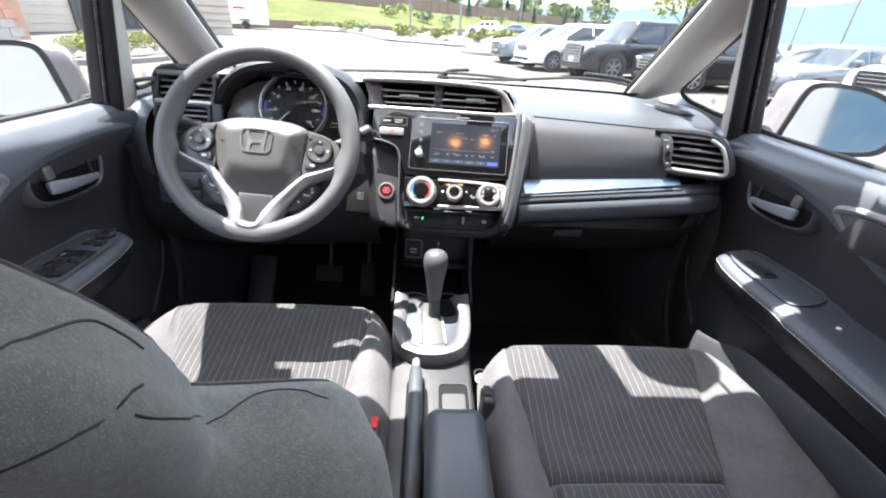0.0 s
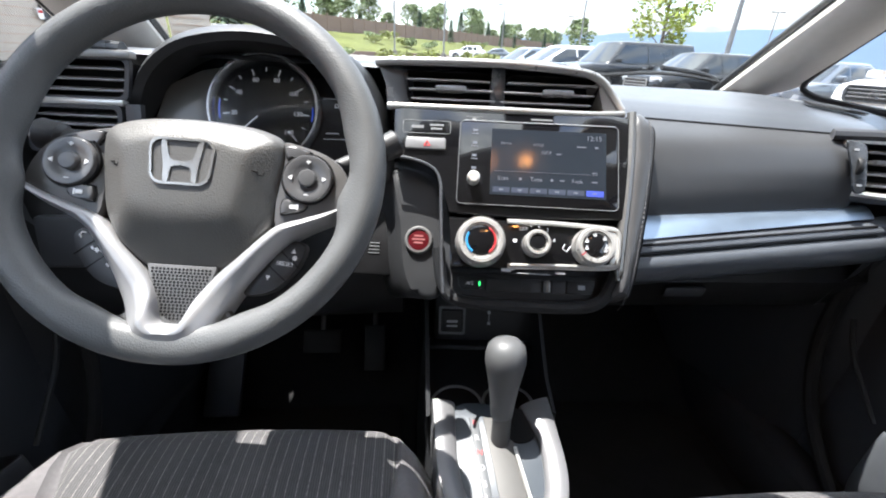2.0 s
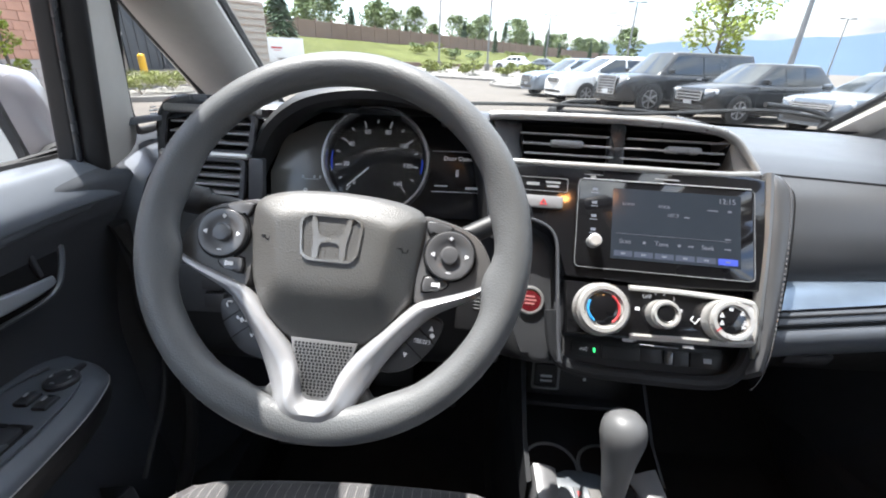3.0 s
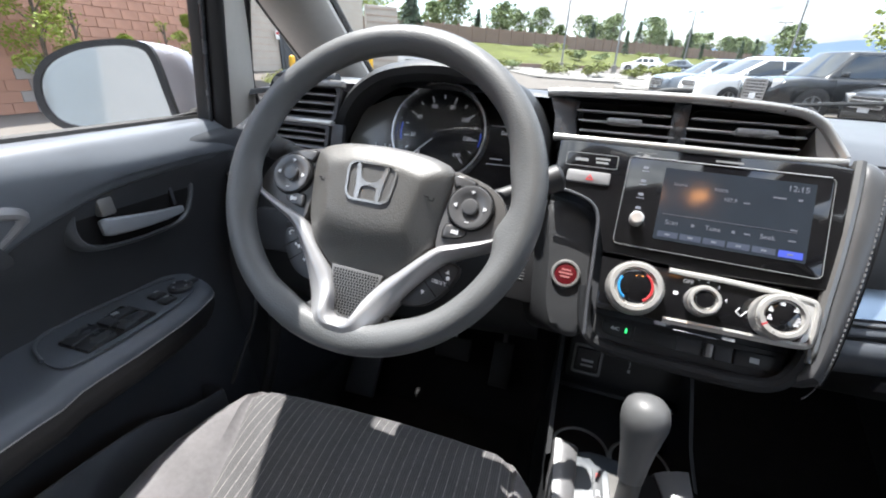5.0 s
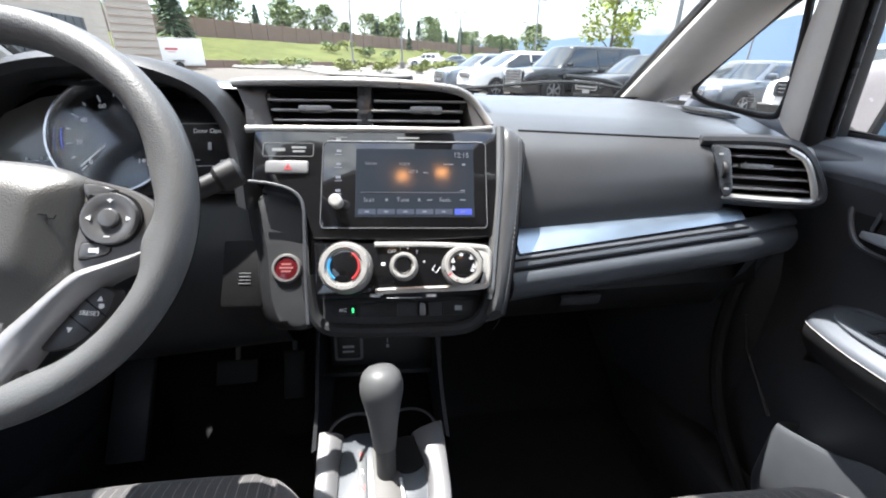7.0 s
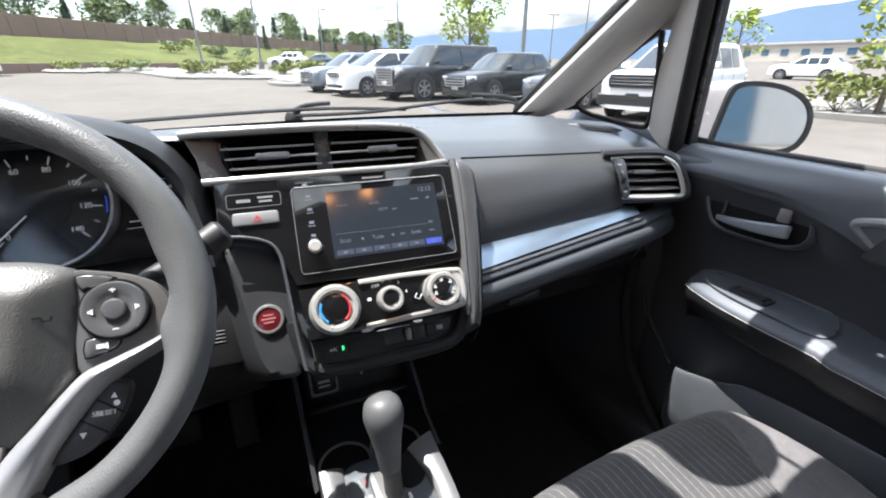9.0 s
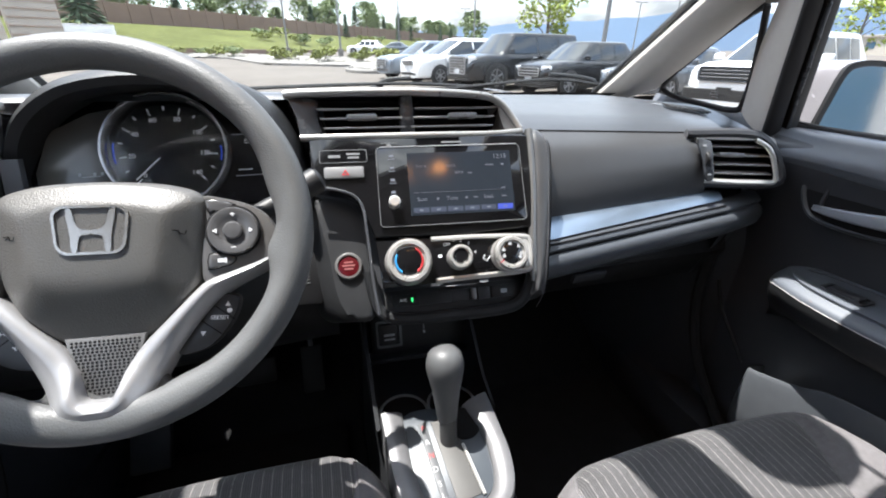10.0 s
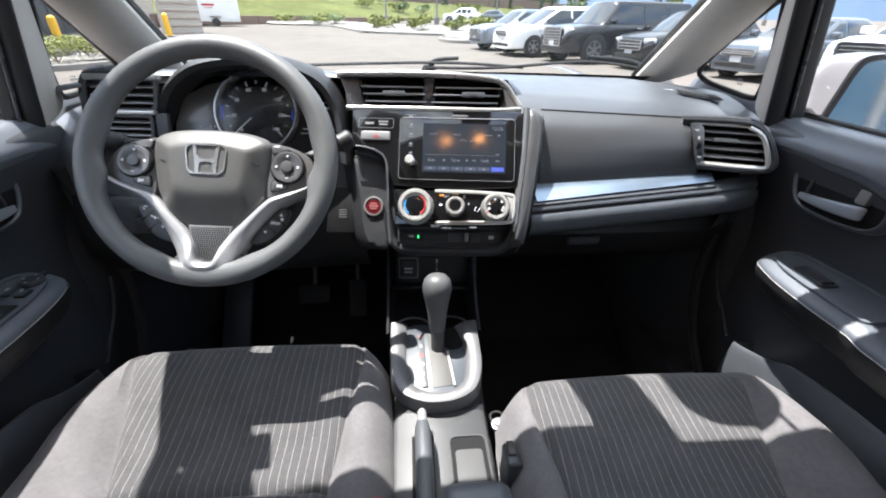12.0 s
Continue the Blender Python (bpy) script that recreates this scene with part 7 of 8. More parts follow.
def scatter(name, at, rx, ry, n, size, material, label, category, z=0.0, seed=1, flat=0.55):
    """A bed of many small rough stones in one mesh."""
    rnd = random.Random(seed)
    bm = bmesh.new()
    for _ in range(n):
        a, r = rnd.uniform(0, 6.283), math.sqrt(rnd.random())
        p = Vector((at[0] + rx * r * math.cos(a), at[1] + ry * r * math.sin(a), z))
        s = size * rnd.uniform(0.5, 1.4)
        vs = [bm.verts.new(p + Vector((s * math.cos(q) * rnd.uniform(0.7, 1), s * math.sin(q) * rnd.uniform(0.7, 1), 0))) for q in (0, 1.26, 2.5, 3.77, 5.0)]
        t = bm.verts.new(p + Vector((0, 0, s * flat)))
        for i in range(5):
            bm.faces.new((vs[i], vs[(i + 1) % 5], t))
    return solo(name, bm, material, label, category, kind="stuff", smooth=0)


def kerb(name, pts, label, fill=None, closed=True, h=0.15):
    """A raised concrete kerb ring with its filling."""
    c = curve2(pts, 5, closed)
    t = thing(name, (*c[0][:2], 0), label, "kerb")
    bm = bmesh.new()
    k = len(c)
    ctr = Vector((sum(p[0] for p in c) / k, sum(p[1] for p in c) / k))
    prof = ((0.0, 0.0), (0.015, h - 0.02), (0.05, h), (0.17, h), (0.18, h - 0.06))
    rws = []
    for p in c:
        d = (ctr - Vector(p[:2])).normalized()
        rws.append([(p[0] + d.x * o, p[1] + d.y * o, z) for o, z in prof])
    loft(rws + ([rws[0]] if closed else []), bm)
    part("kerb_stone", bm, CONCRETE, t, "pale concrete kerb")
    if fill:
        bm = bmesh.new()
        bm.faces.new([bm.verts.new(r[-1]) for r in rws])
        part("bed_soil", bm, fill, t)
    return t


def leaf_cloud(bm, centre, rad, n, size, rnd, squash=0.8, hollow=0.3):
    for _ in range(n):
        v = Vector((rnd.gauss(0, 1), rnd.gauss(0, 1), rnd.gauss(0, 1))).normalized() * rad * (hollow + (1 - hollow) * rnd.random() ** 0.5)
        v.z *= squash
        p = Vector(centre) + v
        a = Vector((rnd.uniform(-1, 1), rnd.uniform(-1, 1), rnd.uniform(-0.6, 0.6))).normalized() * size * rnd.uniform(0.6, 1.3)
        b = a.cross(Vector((rnd.uniform(-1, 1), rnd.uniform(-1, 1), rnd.uniform(-1, 1)))).normalized() * size * rnd.uniform(0.4, 0.8)
        bm.faces.new([bm.verts.new(q) for q in (p - a, p - b * 0.9, p + a, p + b)])


def tree(at, h, spread, seed, leaf, label, n=900, size=0.14, trunk=0.35, airy=1.0, group="deciduous trees"):
    rnd = random.Random(seed)
    t = thing("tree", at, label, "tree", group)
    x, y, z = at
    bm = tube(curve2([(x, y, z), (x + 0.05 * h * rnd.uniform(-1, 1) * 0.3, y, z + h * 0.4), (x, y + 0.02 * h, z + h * 0.92)], 4), [0.022 * h * (1 - 0.085 * i) for i in range(9)], 7)
    cl = bmesh.new()
    k = 11
    for i in range(k):
        f = trunk + (0.95 - trunk) * (i + 0.5) / k
        a = i * 2.4 + rnd.uniform(-0.4, 0.4)
        w = spread * (0.35 + 0.65 * math.sin(math.pi * min(0.98, (f - trunk) / (1.02 - trunk)) ** 0.75)) * rnd.uniform(0.55, 1.0)
        end = Vector((x + w * math.cos(a) * 0.72, y + w * math.sin(a) * 0.72, z + h * f + w * 0.25))
        tube(curve2([(x, y, z + h * (f - 0.10)), ((x + end.x) / 2, (y + end.y) / 2, z + h * f), tuple(end)], 3), [0.007 * h * (1 - 0.11 * q) for q in range(7)], 5, False, bm)
        leaf_cloud(cl, end, w * 0.55 * airy, n // (k + 3), size, rnd)
    leaf_cloud(cl, (x, y, z + h * 0.9), spread * 0.4, n * 3 // (k + 3), size, rnd)
    part("trunk", bm, BARK, t, "grey branching trunk")
    part("crown", cl, leaf, t, smooth=0)
    return t


def conifer(at, h, spread, seed, label="dark green conifer behind the fence wall", n=700):
    rnd = random.Random(seed)
    t = thing("conifer", at, label, "tree", "conifers")
    x, y, z = at
    part("trunk", tube([(x, y, z), (x, y, z + h * 0.95)], [0.02 * h, 0.004 * h], 6), BARK, t)
    bm = bmesh.new()
    for _ in range(n):
        f = rnd.random() ** 0.8
        r = spread * (1 - f) * rnd.uniform(0.25, 1.0) + 0.05
        a = rnd.uniform(0, 6.283)
        p = Vector((x + r * math.cos(a), y + r * math.sin(a), z + h * (0.08 + 0.92 * f) - r * 0.25))
        d = Vector((math.cos(a), math.sin(a), -0.35)) * (0.05 * h + 0.12 * spread) * rnd.uniform(0.6, 1.2)
        w = Vector((-math.sin(a), math.cos(a), rnd.uniform(-0.4, 0.4))) * 0.028 * h * rnd.uniform(0.6, 1.3)
        bm.faces.new([bm.verts.new(q) for q in (p - d * 0.6, p - w, p + d, p + w)])
    part("crown", bm, CONIFER, t, smooth=0)
    return t


def shrub(at, r, h, seed, material=SHRUB, label="low olive green shrub in the gravel bed", n=260, size=0.09):
    rnd = random.Random(seed)
    t = thing("shrub", at, label, "shrub", "shrubs")
    st = bmesh.new()
    bm = bmesh.new()
    for i in range(6):
        a = i * 1.05 + rnd.uniform(-0.3, 0.3)
        e = (at[0] + r * 0.6 * math.cos(a), at[1] + r * 0.6 * math.sin(a), at[2] + h * rnd.uniform(0.5, 0.85))
        tube([at, e], [0.012, 0.006], 4, False, st)
        leaf_cloud(bm, e, r * 0.5, n // 7, size, rnd, h / r * 0.6)
    leaf_cloud(bm, (at[0], at[1], at[2] + h * 0.55), r * 0.55, n // 7, size, rnd, h / r * 0.7)
    part("stems", st, BARK, t)
    part("foliage", bm, material, t, smooth=0)
    return t


# trees behind and before the fence
rnd = random.Random(5)
for i, s in enumerate(frange(30, 215, 52)):
    p = FA + fdir * (s + rnd.uniform(-3, 3)) - fn * rnd.uniform(3, 12)
    z = bank_z(0, s)
    h = rnd.uniform(5.0, 8.6)
    if i % 3 == 1:
        conifer((p.x, p.y, z), h * 1.05, h * 0.26, 40 + i)
    else:
        tree((p.x, p.y, z), h, h * 0.42, 60 + i, DEEPLEAF, "dark green leafy tree behind the fence wall", 1100, 0.30, 0.25, 1.1)
for s, d, h in ((104, 6.0, 4.6), (128, 6, 4.8), (138, 5, 4.0), (160, 5, 5.5), (172, 4, 5.0)):
    p = FA + fdir * s + fn * d
    conifer((p.x, p.y, bank_z(d, s)), h, h * 0.17, int(s))

rnd = random.Random(21)
for i in range(14):
    s, d = rnd.uniform(60, 150), rnd.uniform(8, 21)
    p = FA + fdir * s + fn * d
    shrub((p.x, p.y, bank_z(d, s)), rnd.uniform(0.8, 1.6), rnd.uniform(0.8, 1.5), 300 + i, DEEPLEAF if i % 2 else SHRUB, "wild green bush on the grassy bank", 240, 0.2)
p = FA + fdir * 52 - fn * 3
tree((p.x, p.y, bank_z(0, 52)), 8.0, 3.2, 78, LEAF, "bright green leafy tree behind the fence wall", 1500, 0.26, 0.2, 1.1)
p = FA + fdir * 51 + fn * 10
conifer((p.x, p.y, bank_z(10, 51)), 6.5, 2.2, 77, "tall green conifer on the grassy bank", 1500)
# stone beds and shrubs at the lot's edge
scatter("river_stones", (-9, 46.6), 4.4, 3.2, 420, 0.26, ROCK, "pale river stones in the planting bed", "stones", 0.12, 3)
scatter("river_stones", (-1.4, 36.5), 2.6, 4.4, 380, 0.22, ROCK, "pale river stones along the bed's rounded end", "stones", 0.12, 6)
kerb("parking_island", [(1.7, 25.6), (2.6, 24.0), (4.4, 24.2), (8, 26), (8, 32), (5, 32.5), (2.4, 29)], "rounded concrete-kerbed parking island with stones", CONCRETE)
scatter("island_stones", (4.4, 28.0), 2.2, 3.2, 300, 0.16, ROCK, "pale stones in the parking island", "stones", 0.14, 4)
kerb("planting_bed", [(-14.5, 49.5), (-11.6, 45.6), (-7.1, 42.4), (-4.6, 36.5), (-3.2, 33.2), (-0.7, 31.5), (2.7, 30.3), (6, 32), (10, 34), (14, 38), (12, 43), (3, 46), (-4, 51), (-11, 52)], "kerbed planting bed with shrubs and pale stones", ROCK)
scatter("bed_stones", (5.5, 38), 6.5, 3.4, 420, 0.28, ROCK, "pale stones among the shrubs", "stones", 0.13, 5)
rnd = random.Random(9)
for i in range(17):
    shrub((rnd.uniform(-2.5, 12), rnd.uniform(34.5, 41.5), 0.13), rnd.uniform(0.5, 0.9), rnd.uniform(0.5, 0.95), 100 + i, n=200, size=0.13)
for i in range(6):
    shrub((rnd.uniform(-12, -5), rnd.uniform(44, 50), 0.13), rnd.uniform(0.5, 1.2), rnd.uniform(0.5, 0.9), 130 + i, DEEPLEAF if i % 3 == 0 else SHRUB, n=200, size=0.14)

# building on the driver's side: red block wall with grey plinth, recess with steel doors, tan wing
bw = thing("building_wall", (-10.2, 3, 0), "red split-block building wall with a grey plinth", "building", kind="structure")
part("wall_core", box(T(-10.45, 1.7, 3.0), 0.4, 21.0, 6.0, 0.02, 1), JOINT, bw)
blocks = [bpy.data.meshes.new("block_a"), bpy.data.meshes.new("block_b")]
for me, mt in zip(blocks, (BLOCK, GREYBLOCK)):
    t_bm = box(Matrix(), 0.06, 0.388, 0.192, 0.006, 1)
    t_bm.to_mesh(me)
    t_bm.free()
    me.materials.append(mt)


def add_block(parent, me, x, y, z, sy=1.0):
    ob = new("block", me)
    ob.parent = parent
    ob.matrix_parent_inverse = WORLD[parent].inverted()
    ob.matrix_basis = Matrix.Translation((x, y, z)) @ Matrix.Diagonal((1, sy, 1, 1))


wb = bmesh.new()
for row in range(30):
    z = 0.1 + row * 0.2
    for k in range(51):
        y = -8.4 + k * 0.4 + (0.2 if row % 2 else 0)
        if 6.0 < y < 12.4 and row < 18 and row >= 0:
            continue
        box(T(-10.235 + 0.004 * ((k * 7 + row * 3) % 3), y, z), 0.06, 0.388, 0.192, 0, 1, wb)
NEARBLOCKS = [(y, z, row) for row in range(18) for z in (0.1 + row * 0.2,) for k in range(51) for y in (-8.4 + k * 0.4 + (0.2 if row % 2 else 0),) if 6.0 < y < 12.4]
rest = part("far_blocks", wb, BLOCK, bw, smooth=0)
rest["kind"] = "stuff"
tn = thing("building_wing", (-15, 24, 0), "tan block building wing beyond the service doors", "building", kind="structure")
part("wing_wall", box(T(-22.2, 29.0, 3), 5.0, 20.0, 6.0, 0.02, 1), TAN, tn)
for k in range(14):
    part("course_line", box(T(-19.69, 29.0, 0.4 + k * 0.4), 0.012, 20.0, 0.015, 0, 1), JOINT, tn)
part("sign_plate", box(T(-19.50, 26.3, 2.2), 0.02, 0.35, 0.5, 0.003, 1), WHITEPAINT, tn, "small white and red warning sign")
part("sign_band", box(T(-19.485, 26.3, 2.3), 0.012, 0.30, 0.14, 0, 1), REDINK, tn)
rc = thing("service_recess", (-17, 14.5, 0), "dark recessed service bay with steel doors", "building", kind="structure")
part("back_wall", box(T(-19.9, 15.6, 3), 0.3, 7.0, 6, 0.02, 1), GREYBLOCK, rc)
for k in range(3):
    dr = part("steel_door", box(T(-19.60, 28.1 + k * 3.25, 1.9), 0.08, 3.1, 3.8, 0.01, 1), DOORGREY, rc, "dark grey steel door")
    for q in range(4):
        part("door_rib", box(T(-19.55, 28.1 + k * 3.25 - 1.2 + q * 0.8, 1.9), 0.03, 0.05, 3.7, 0.005, 1), BLACKTRIM, dr)
ew = part("enclosure_wall", box(axes((-13.9, 30.3, 2.2), (0.72, 0.69, 0), (0, 0, 1)), 2.3, 4.6, 0.3, 0.02, 1), TAN, rc, "tan block end wall")
for k in range(11):
    part("course_line", box(axes((-13.78, 30.18, 0.3 + k * 0.4), (0.72, 0.69, 0), (0, 0, 1)), 2.3, 0.015, 0.10, 0, 1), JOINT, ew)
part("recess_roof", box(T(-16.0, 15.6, 5.2), 8.0, 7, 0.3, 0.02, 1), GREYBLOCK, rc)
for x, y in ((-13.77, 19.54), (-13.03, 26.71)):
    b = thing("bollard", (x, y, 0), "yellow painted steel bollard", "bollard", "bollards")
    part("post", lathe(T(x, y, 0), [(0.145, 0), (0.145, 1.00), (0.135, 1.06), (0.08, 1.12), (0, 1.14)], 20), YELLOW, b)
    part("foot", lathe(T(x, y, 0), [(0.22, 0), (0.22, 0.03), (0.13, 0.05)], 20), CONCRETE, b)
kerb("hedge_bed", [(-8.6, 12.2), (-8.2, 15), (-9.2, 18.5), (-10.6, 19), (-11.0, 15), (-10.4, 12)], "kerbed strip with low hedges by the building", CONCRETE)
scatter("hedge_stones", (-9.6, 15.4), 0.8, 3.0, 140, 0.12, ROCK, "pale stones round the hedges", "stones", 0.14, 8)
for i in range(4):
    shrub((-9.3 - 0.12 * i, 12.9 + i * 1.6, 0.13), 0.75, 0.6, 150 + i, SHRUB, "clipped low green hedge by the kerb", 2200, 0.030)
for i, (y, h, w, n) in enumerate(((9.5, 2.1, 0.42, 900), (7.8, 1.5, 0.42, 600), (8.5, 0.95, 0.25, 260), (6.2, 2.5, 0.7, 1500), (4.2, 2.3, 0.6, 1200), (8.75, 1.9, 0.35, 40), (6.8, 2.0, 0.45, 40))):
    tree((-9.5, y, 0), h, w, 170 + i, LEAF, "young leafy shrub against the block wall" if n > 100 else "bare twiggy shrub against the block wall", n * 3, 0.036, 0.14, 1.0, "wall shrubs")

# enclosed trailer
tr = thing("cargo_trailer", (-15.6, 40.6, 0.3), "white enclosed cargo trailer with red lettering bars", "trailer")
TM = axes((-15.6, 40.6, 0), (0.93, 0.36, 0), (-0.36, 0.93, 0)) @ Matrix.Scale(0.92, 4)
part("trailer_body", box(TM @ T(0.15, 0, 1.42), 3.3, 2.0, 2.15, 0.08, 2), WHITEPAINT, tr, "white trailer box")
part("roof_cap", box(TM @ T(0.15, 0, 2.5), 3.34, 2.04, 0.06, 0.02, 1), GREYINK, tr)
part("chassis", box(TM @ T(0.15, 0, 0.36), 3.1, 1.8, 0.1, 0.01, 1), BLACKTRIM, tr)
part("side_door", box(TM @ T(1.15, -1.005, 1.4), 0.75, 0.02, 1.7, 0.01, 1), WHITEPAINT, tr)
part("lettering_bars", box(TM @ T(-0.6, -1.012, 1.65), 0.95, 0.012, 0.16, 0.01, 1, box(TM @ T(-0.6, -1.012, 1.42), 0.6, 0.012, 0.05, 0, 1)), REDINK, tr, "red bars of lettering")
for s in (-1,):
    wm = TM @ T(-0.2, -1.0, 0.33) @ Matrix.Rotation(radians(90), 4, "X")
    w = part("wheel", lathe(wm @ T(0, 0, -0.1), [(0.19, 0), (0.31, 0.0), (0.33, 0.03), (0.33, 0.17), (0.31, 0.2), (0.19, 0.2)], 28), TYRE, tr)
    part("rim", lathe(wm, [(0.2, -0.05), (0.19, 0.09), (0.08, 0.07), (0, 0.09)], 20), ALLOY, w)
part("fender", box(TM @ T(-0.2, -1.08, 0.74), 0.9, 0.22, 0.06, 0.02, 1), BLACKTRIM, tr)

# lamp posts
for x, y, h, lean in ((12.6, 18.2, 9, 0), (19.7, 54.5, 7.5, 0), (14, 74, 7.5, 0), (31, 91, 7.5, 0), (51, 64, 7.5, 0), (3.1, 50, 8, 0), (-2.4, 55, 8, 0), (40, 44, 8, 0)):
    lp = thing("street_lamp", (x, y, 0), "grey steel parking lot lamp post with box heads", "street lamp", "lamp posts")
    part("post", tube([(x, y, 0), (x, y, h)], [0.11, 0.075], 10), STEEL, lp)
    part("base", lathe(T(x, y, 0), [(0.28, 0), (0.28, 0.7), (0.24, 0.75), (0, 0.76)], 18), CONCRETE, lp)
    part("arm", box(T(x, y, h), 1.0, 0.08, 0.08, 0.01, 1), STEEL, lp)
    for s in (-1, 1):
        part("lamp_head", box(T(x + s * 0.75, y, h + 0.02), 0.62, 0.34, 0.16, 0.03, 1), STEEL, lp)


# ---- parked cars ----
def vehicle(at, heading, paint, kind, label, seed=0):
    """A parked car, built along its own axes: y forward, x to its right."""
    spec = {
        "suv": dict(L=5.3, W=2.02, H=1.90, belt=1.18, hood=1.16, base=0.32, ws=1.55, wt=0.85, rt=-2.45, rb=-2.62, wr=0.42, ax=(1.65, -1.50)),
        "van": dict(L=5.0, W=1.98, H=1.72, belt=1.06, hood=1.00, base=0.24, ws=1.75, wt=0.55, rt=-2.25, rb=-2.46, wr=0.34, ax=(1.60, -1.35)),
        "crossover": dict(L=4.45, W=1.82, H=1.60, belt=1.02, hood=0.99, base=0.25, ws=1.20, wt=0.35, rt=-1.55, rb=-2.10, wr=0.35, ax=(1.33, -1.30)),
        "tall": dict(L=4.7, W=1.87, H=1.72, belt=1.10, hood=1.08, base=0.26, ws=1.28, wt=0.45, rt=-1.80, rb=-2.22, wr=0.37, ax=(1.40, -1.30)),
        "sedan": dict(L=4.65, W=1.80, H=1.45, belt=0.96, hood=0.90, base=0.22, ws=1.05, wt=0.25, rt=-1.15, rb=-1.85, wr=0.33, ax=(1.38, -1.27)),
    }[kind]
    Lh, Wh, H, belt, base = spec["L"] / 2, spec["W"] / 2, spec["H"], spec["belt"], spec["base"]
    M = axes((at[0], at[1], 0), (math.cos(radians(heading - 90)), math.sin(radians(heading - 90)), 0), (math.cos(radians(heading)), math.sin(radians(heading)), 0))
    t = thing("parked_car", M.copy(), label, "car", "parked cars")
    hood = spec["hood"]
    # lower body: sections along the length
    def sec(y, zt, w, zb=None):
        zb = base if zb is None else zb
        return [M @ Vector((x, y, z)) for x, z in curve2([(-w * 0.55, zt + 0.015), (-w * 0.88, zt - 0.01), (-w * 0.985, zt - 0.10), (-w, (zt + zb) / 2 + 0.05), (-w * 0.985, zb + 0.16), (-w * 0.93, zb + 0.02), (-w * 0.6, zb)], 3)] + [M @ Vector((x, y, z)) for x, z in curve2([(w * 0.6, zb), (w * 0.93, zb + 0.02), (w * 0.985, zb + 0.16), (w, (zt + zb) / 2 + 0.05), (w * 0.985, zt - 0.10), (w * 0.88, zt - 0.01), (w * 0.55, zt + 0.015)], 3)]
    nose = [(Lh, hood * 0.58, Wh * 0.66), (Lh - 0.03, hood * 0.74, Wh * 0.78), (Lh - 0.10, hood * 0.87, Wh * 0.88), (Lh - 0.24, hood * 0.935, Wh * 0.95), (Lh - 0.55, hood * 0.975, Wh * 0.985), ((Lh + spec["ws"]) / 2 - 0.1, hood, Wh * 0.995), (spec["ws"] + 0.05, belt * 0.99, Wh), (0.4, belt, Wh), (-0.8, belt * 1.01, Wh), (spec["rb"] + 0.45, belt * 1.03, Wh * 0.99), (-Lh + 0.15, belt, Wh * 0.93), (-Lh, belt * 0.7, Wh * 0.8)]
    part("body", loft([sec(*q) for q in nose], None, True, True), paint, t, "painted car body")
    # greenhouse: rings from the belt to the roof, raked in front and behind, drawn in at the top
    wb_, wr_ = Wh * 0.94, Wh * 0.74
    def yf(k):
        return spec["ws"] + (spec["wt"] - spec["ws"]) * k ** 0.92
    def yr(k):
        return spec["rb"] + (spec["rt"] - spec["rb"]) * k ** 0.85
    def gk(k):
        return wb_ + (wr_ - wb_) * k ** 1.15
    def zk(k):
        return belt - 0.02 + (H - 0.06 - belt) * k
    def front_y(x, k):
        return yf(k) - 0.20 * (x / gk(k)) ** 2
    def rear_y(x, k):
        return yr(k) + 0.14 * (x / gk(k)) ** 2
    def side_x(y, k):
        mid, hl = (yf(k) + yr(k)) / 2, (yf(k) - yr(k)) / 2
        return gk(k) * (1 - 0.07 * ((y - mid) / hl) ** 2)
    def ring(k, shrink=1.0, up=0.0):
        q = gk(k) * 0.93
        pts = [(x, front_y(x, k)) for x in frange(-q, q, 8)]
        ya, yb = front_y(q, k) - 0.05, rear_y(q, k) + 0.05
        pts += [(side_x(y, k), y) for y in frange(ya, yb, 8)]
        pts += [(x, rear_y(x, k)) for x in frange(q, -q, 8)]
        pts += [(-side_x(y, k), y) for y in frange(yb, ya, 8)]
        mid = (yf(k) + yr(k)) / 2
        return [M @ Vector((x * shrink, mid + (y - mid) * (1 - (1 - shrink) * 0.55), zk(k) + up)) for x, y in pts]
    gh = part("greenhouse", loft([ring(k) for k in (0, 0.2, 0.4, 0.6, 0.8, 0.94, 1.0)] + [ring(1.0, q, u) for q, u in ((0.95, 0.022), (0.85, 0.040), (0.6, 0.054), (0.25, 0.060), (0.02, 0.060))], None, True, True), paint, t, smooth=50)
    # panes
    def pane_at(nm, at, us, ks):
        bm = loft([[M @ Vector(at(u, k)) for u in us] for k in ks])
        part(nm, bm, CARGLASS, gh, "dark glass")
    pane_at("windshield", lambda u, k: (u * gk(k) * 0.86, front_y(u * gk(k) * 0.86, k) + 0.010, zk(k) + 0.004), frange(-1, 1, 8), frange(0.05, 0.93, 5))
    pane_at("rear_window", lambda u, k: (u * gk(k) * 0.84, rear_y(u * gk(k) * 0.84, k) - 0.010, zk(k) + 0.004), frange(-1, 1, 8), frange(0.25, 0.90, 4))
    span = (spec["ws"] - 0.40, spec["rt"] + (0.30 if kind != "sedan" else 0.05))
    cuts = [span[0], span[0] - (span[0] - span[1]) * 0.42, span[0] - (span[0] - span[1]) * 0.74, span[1]]
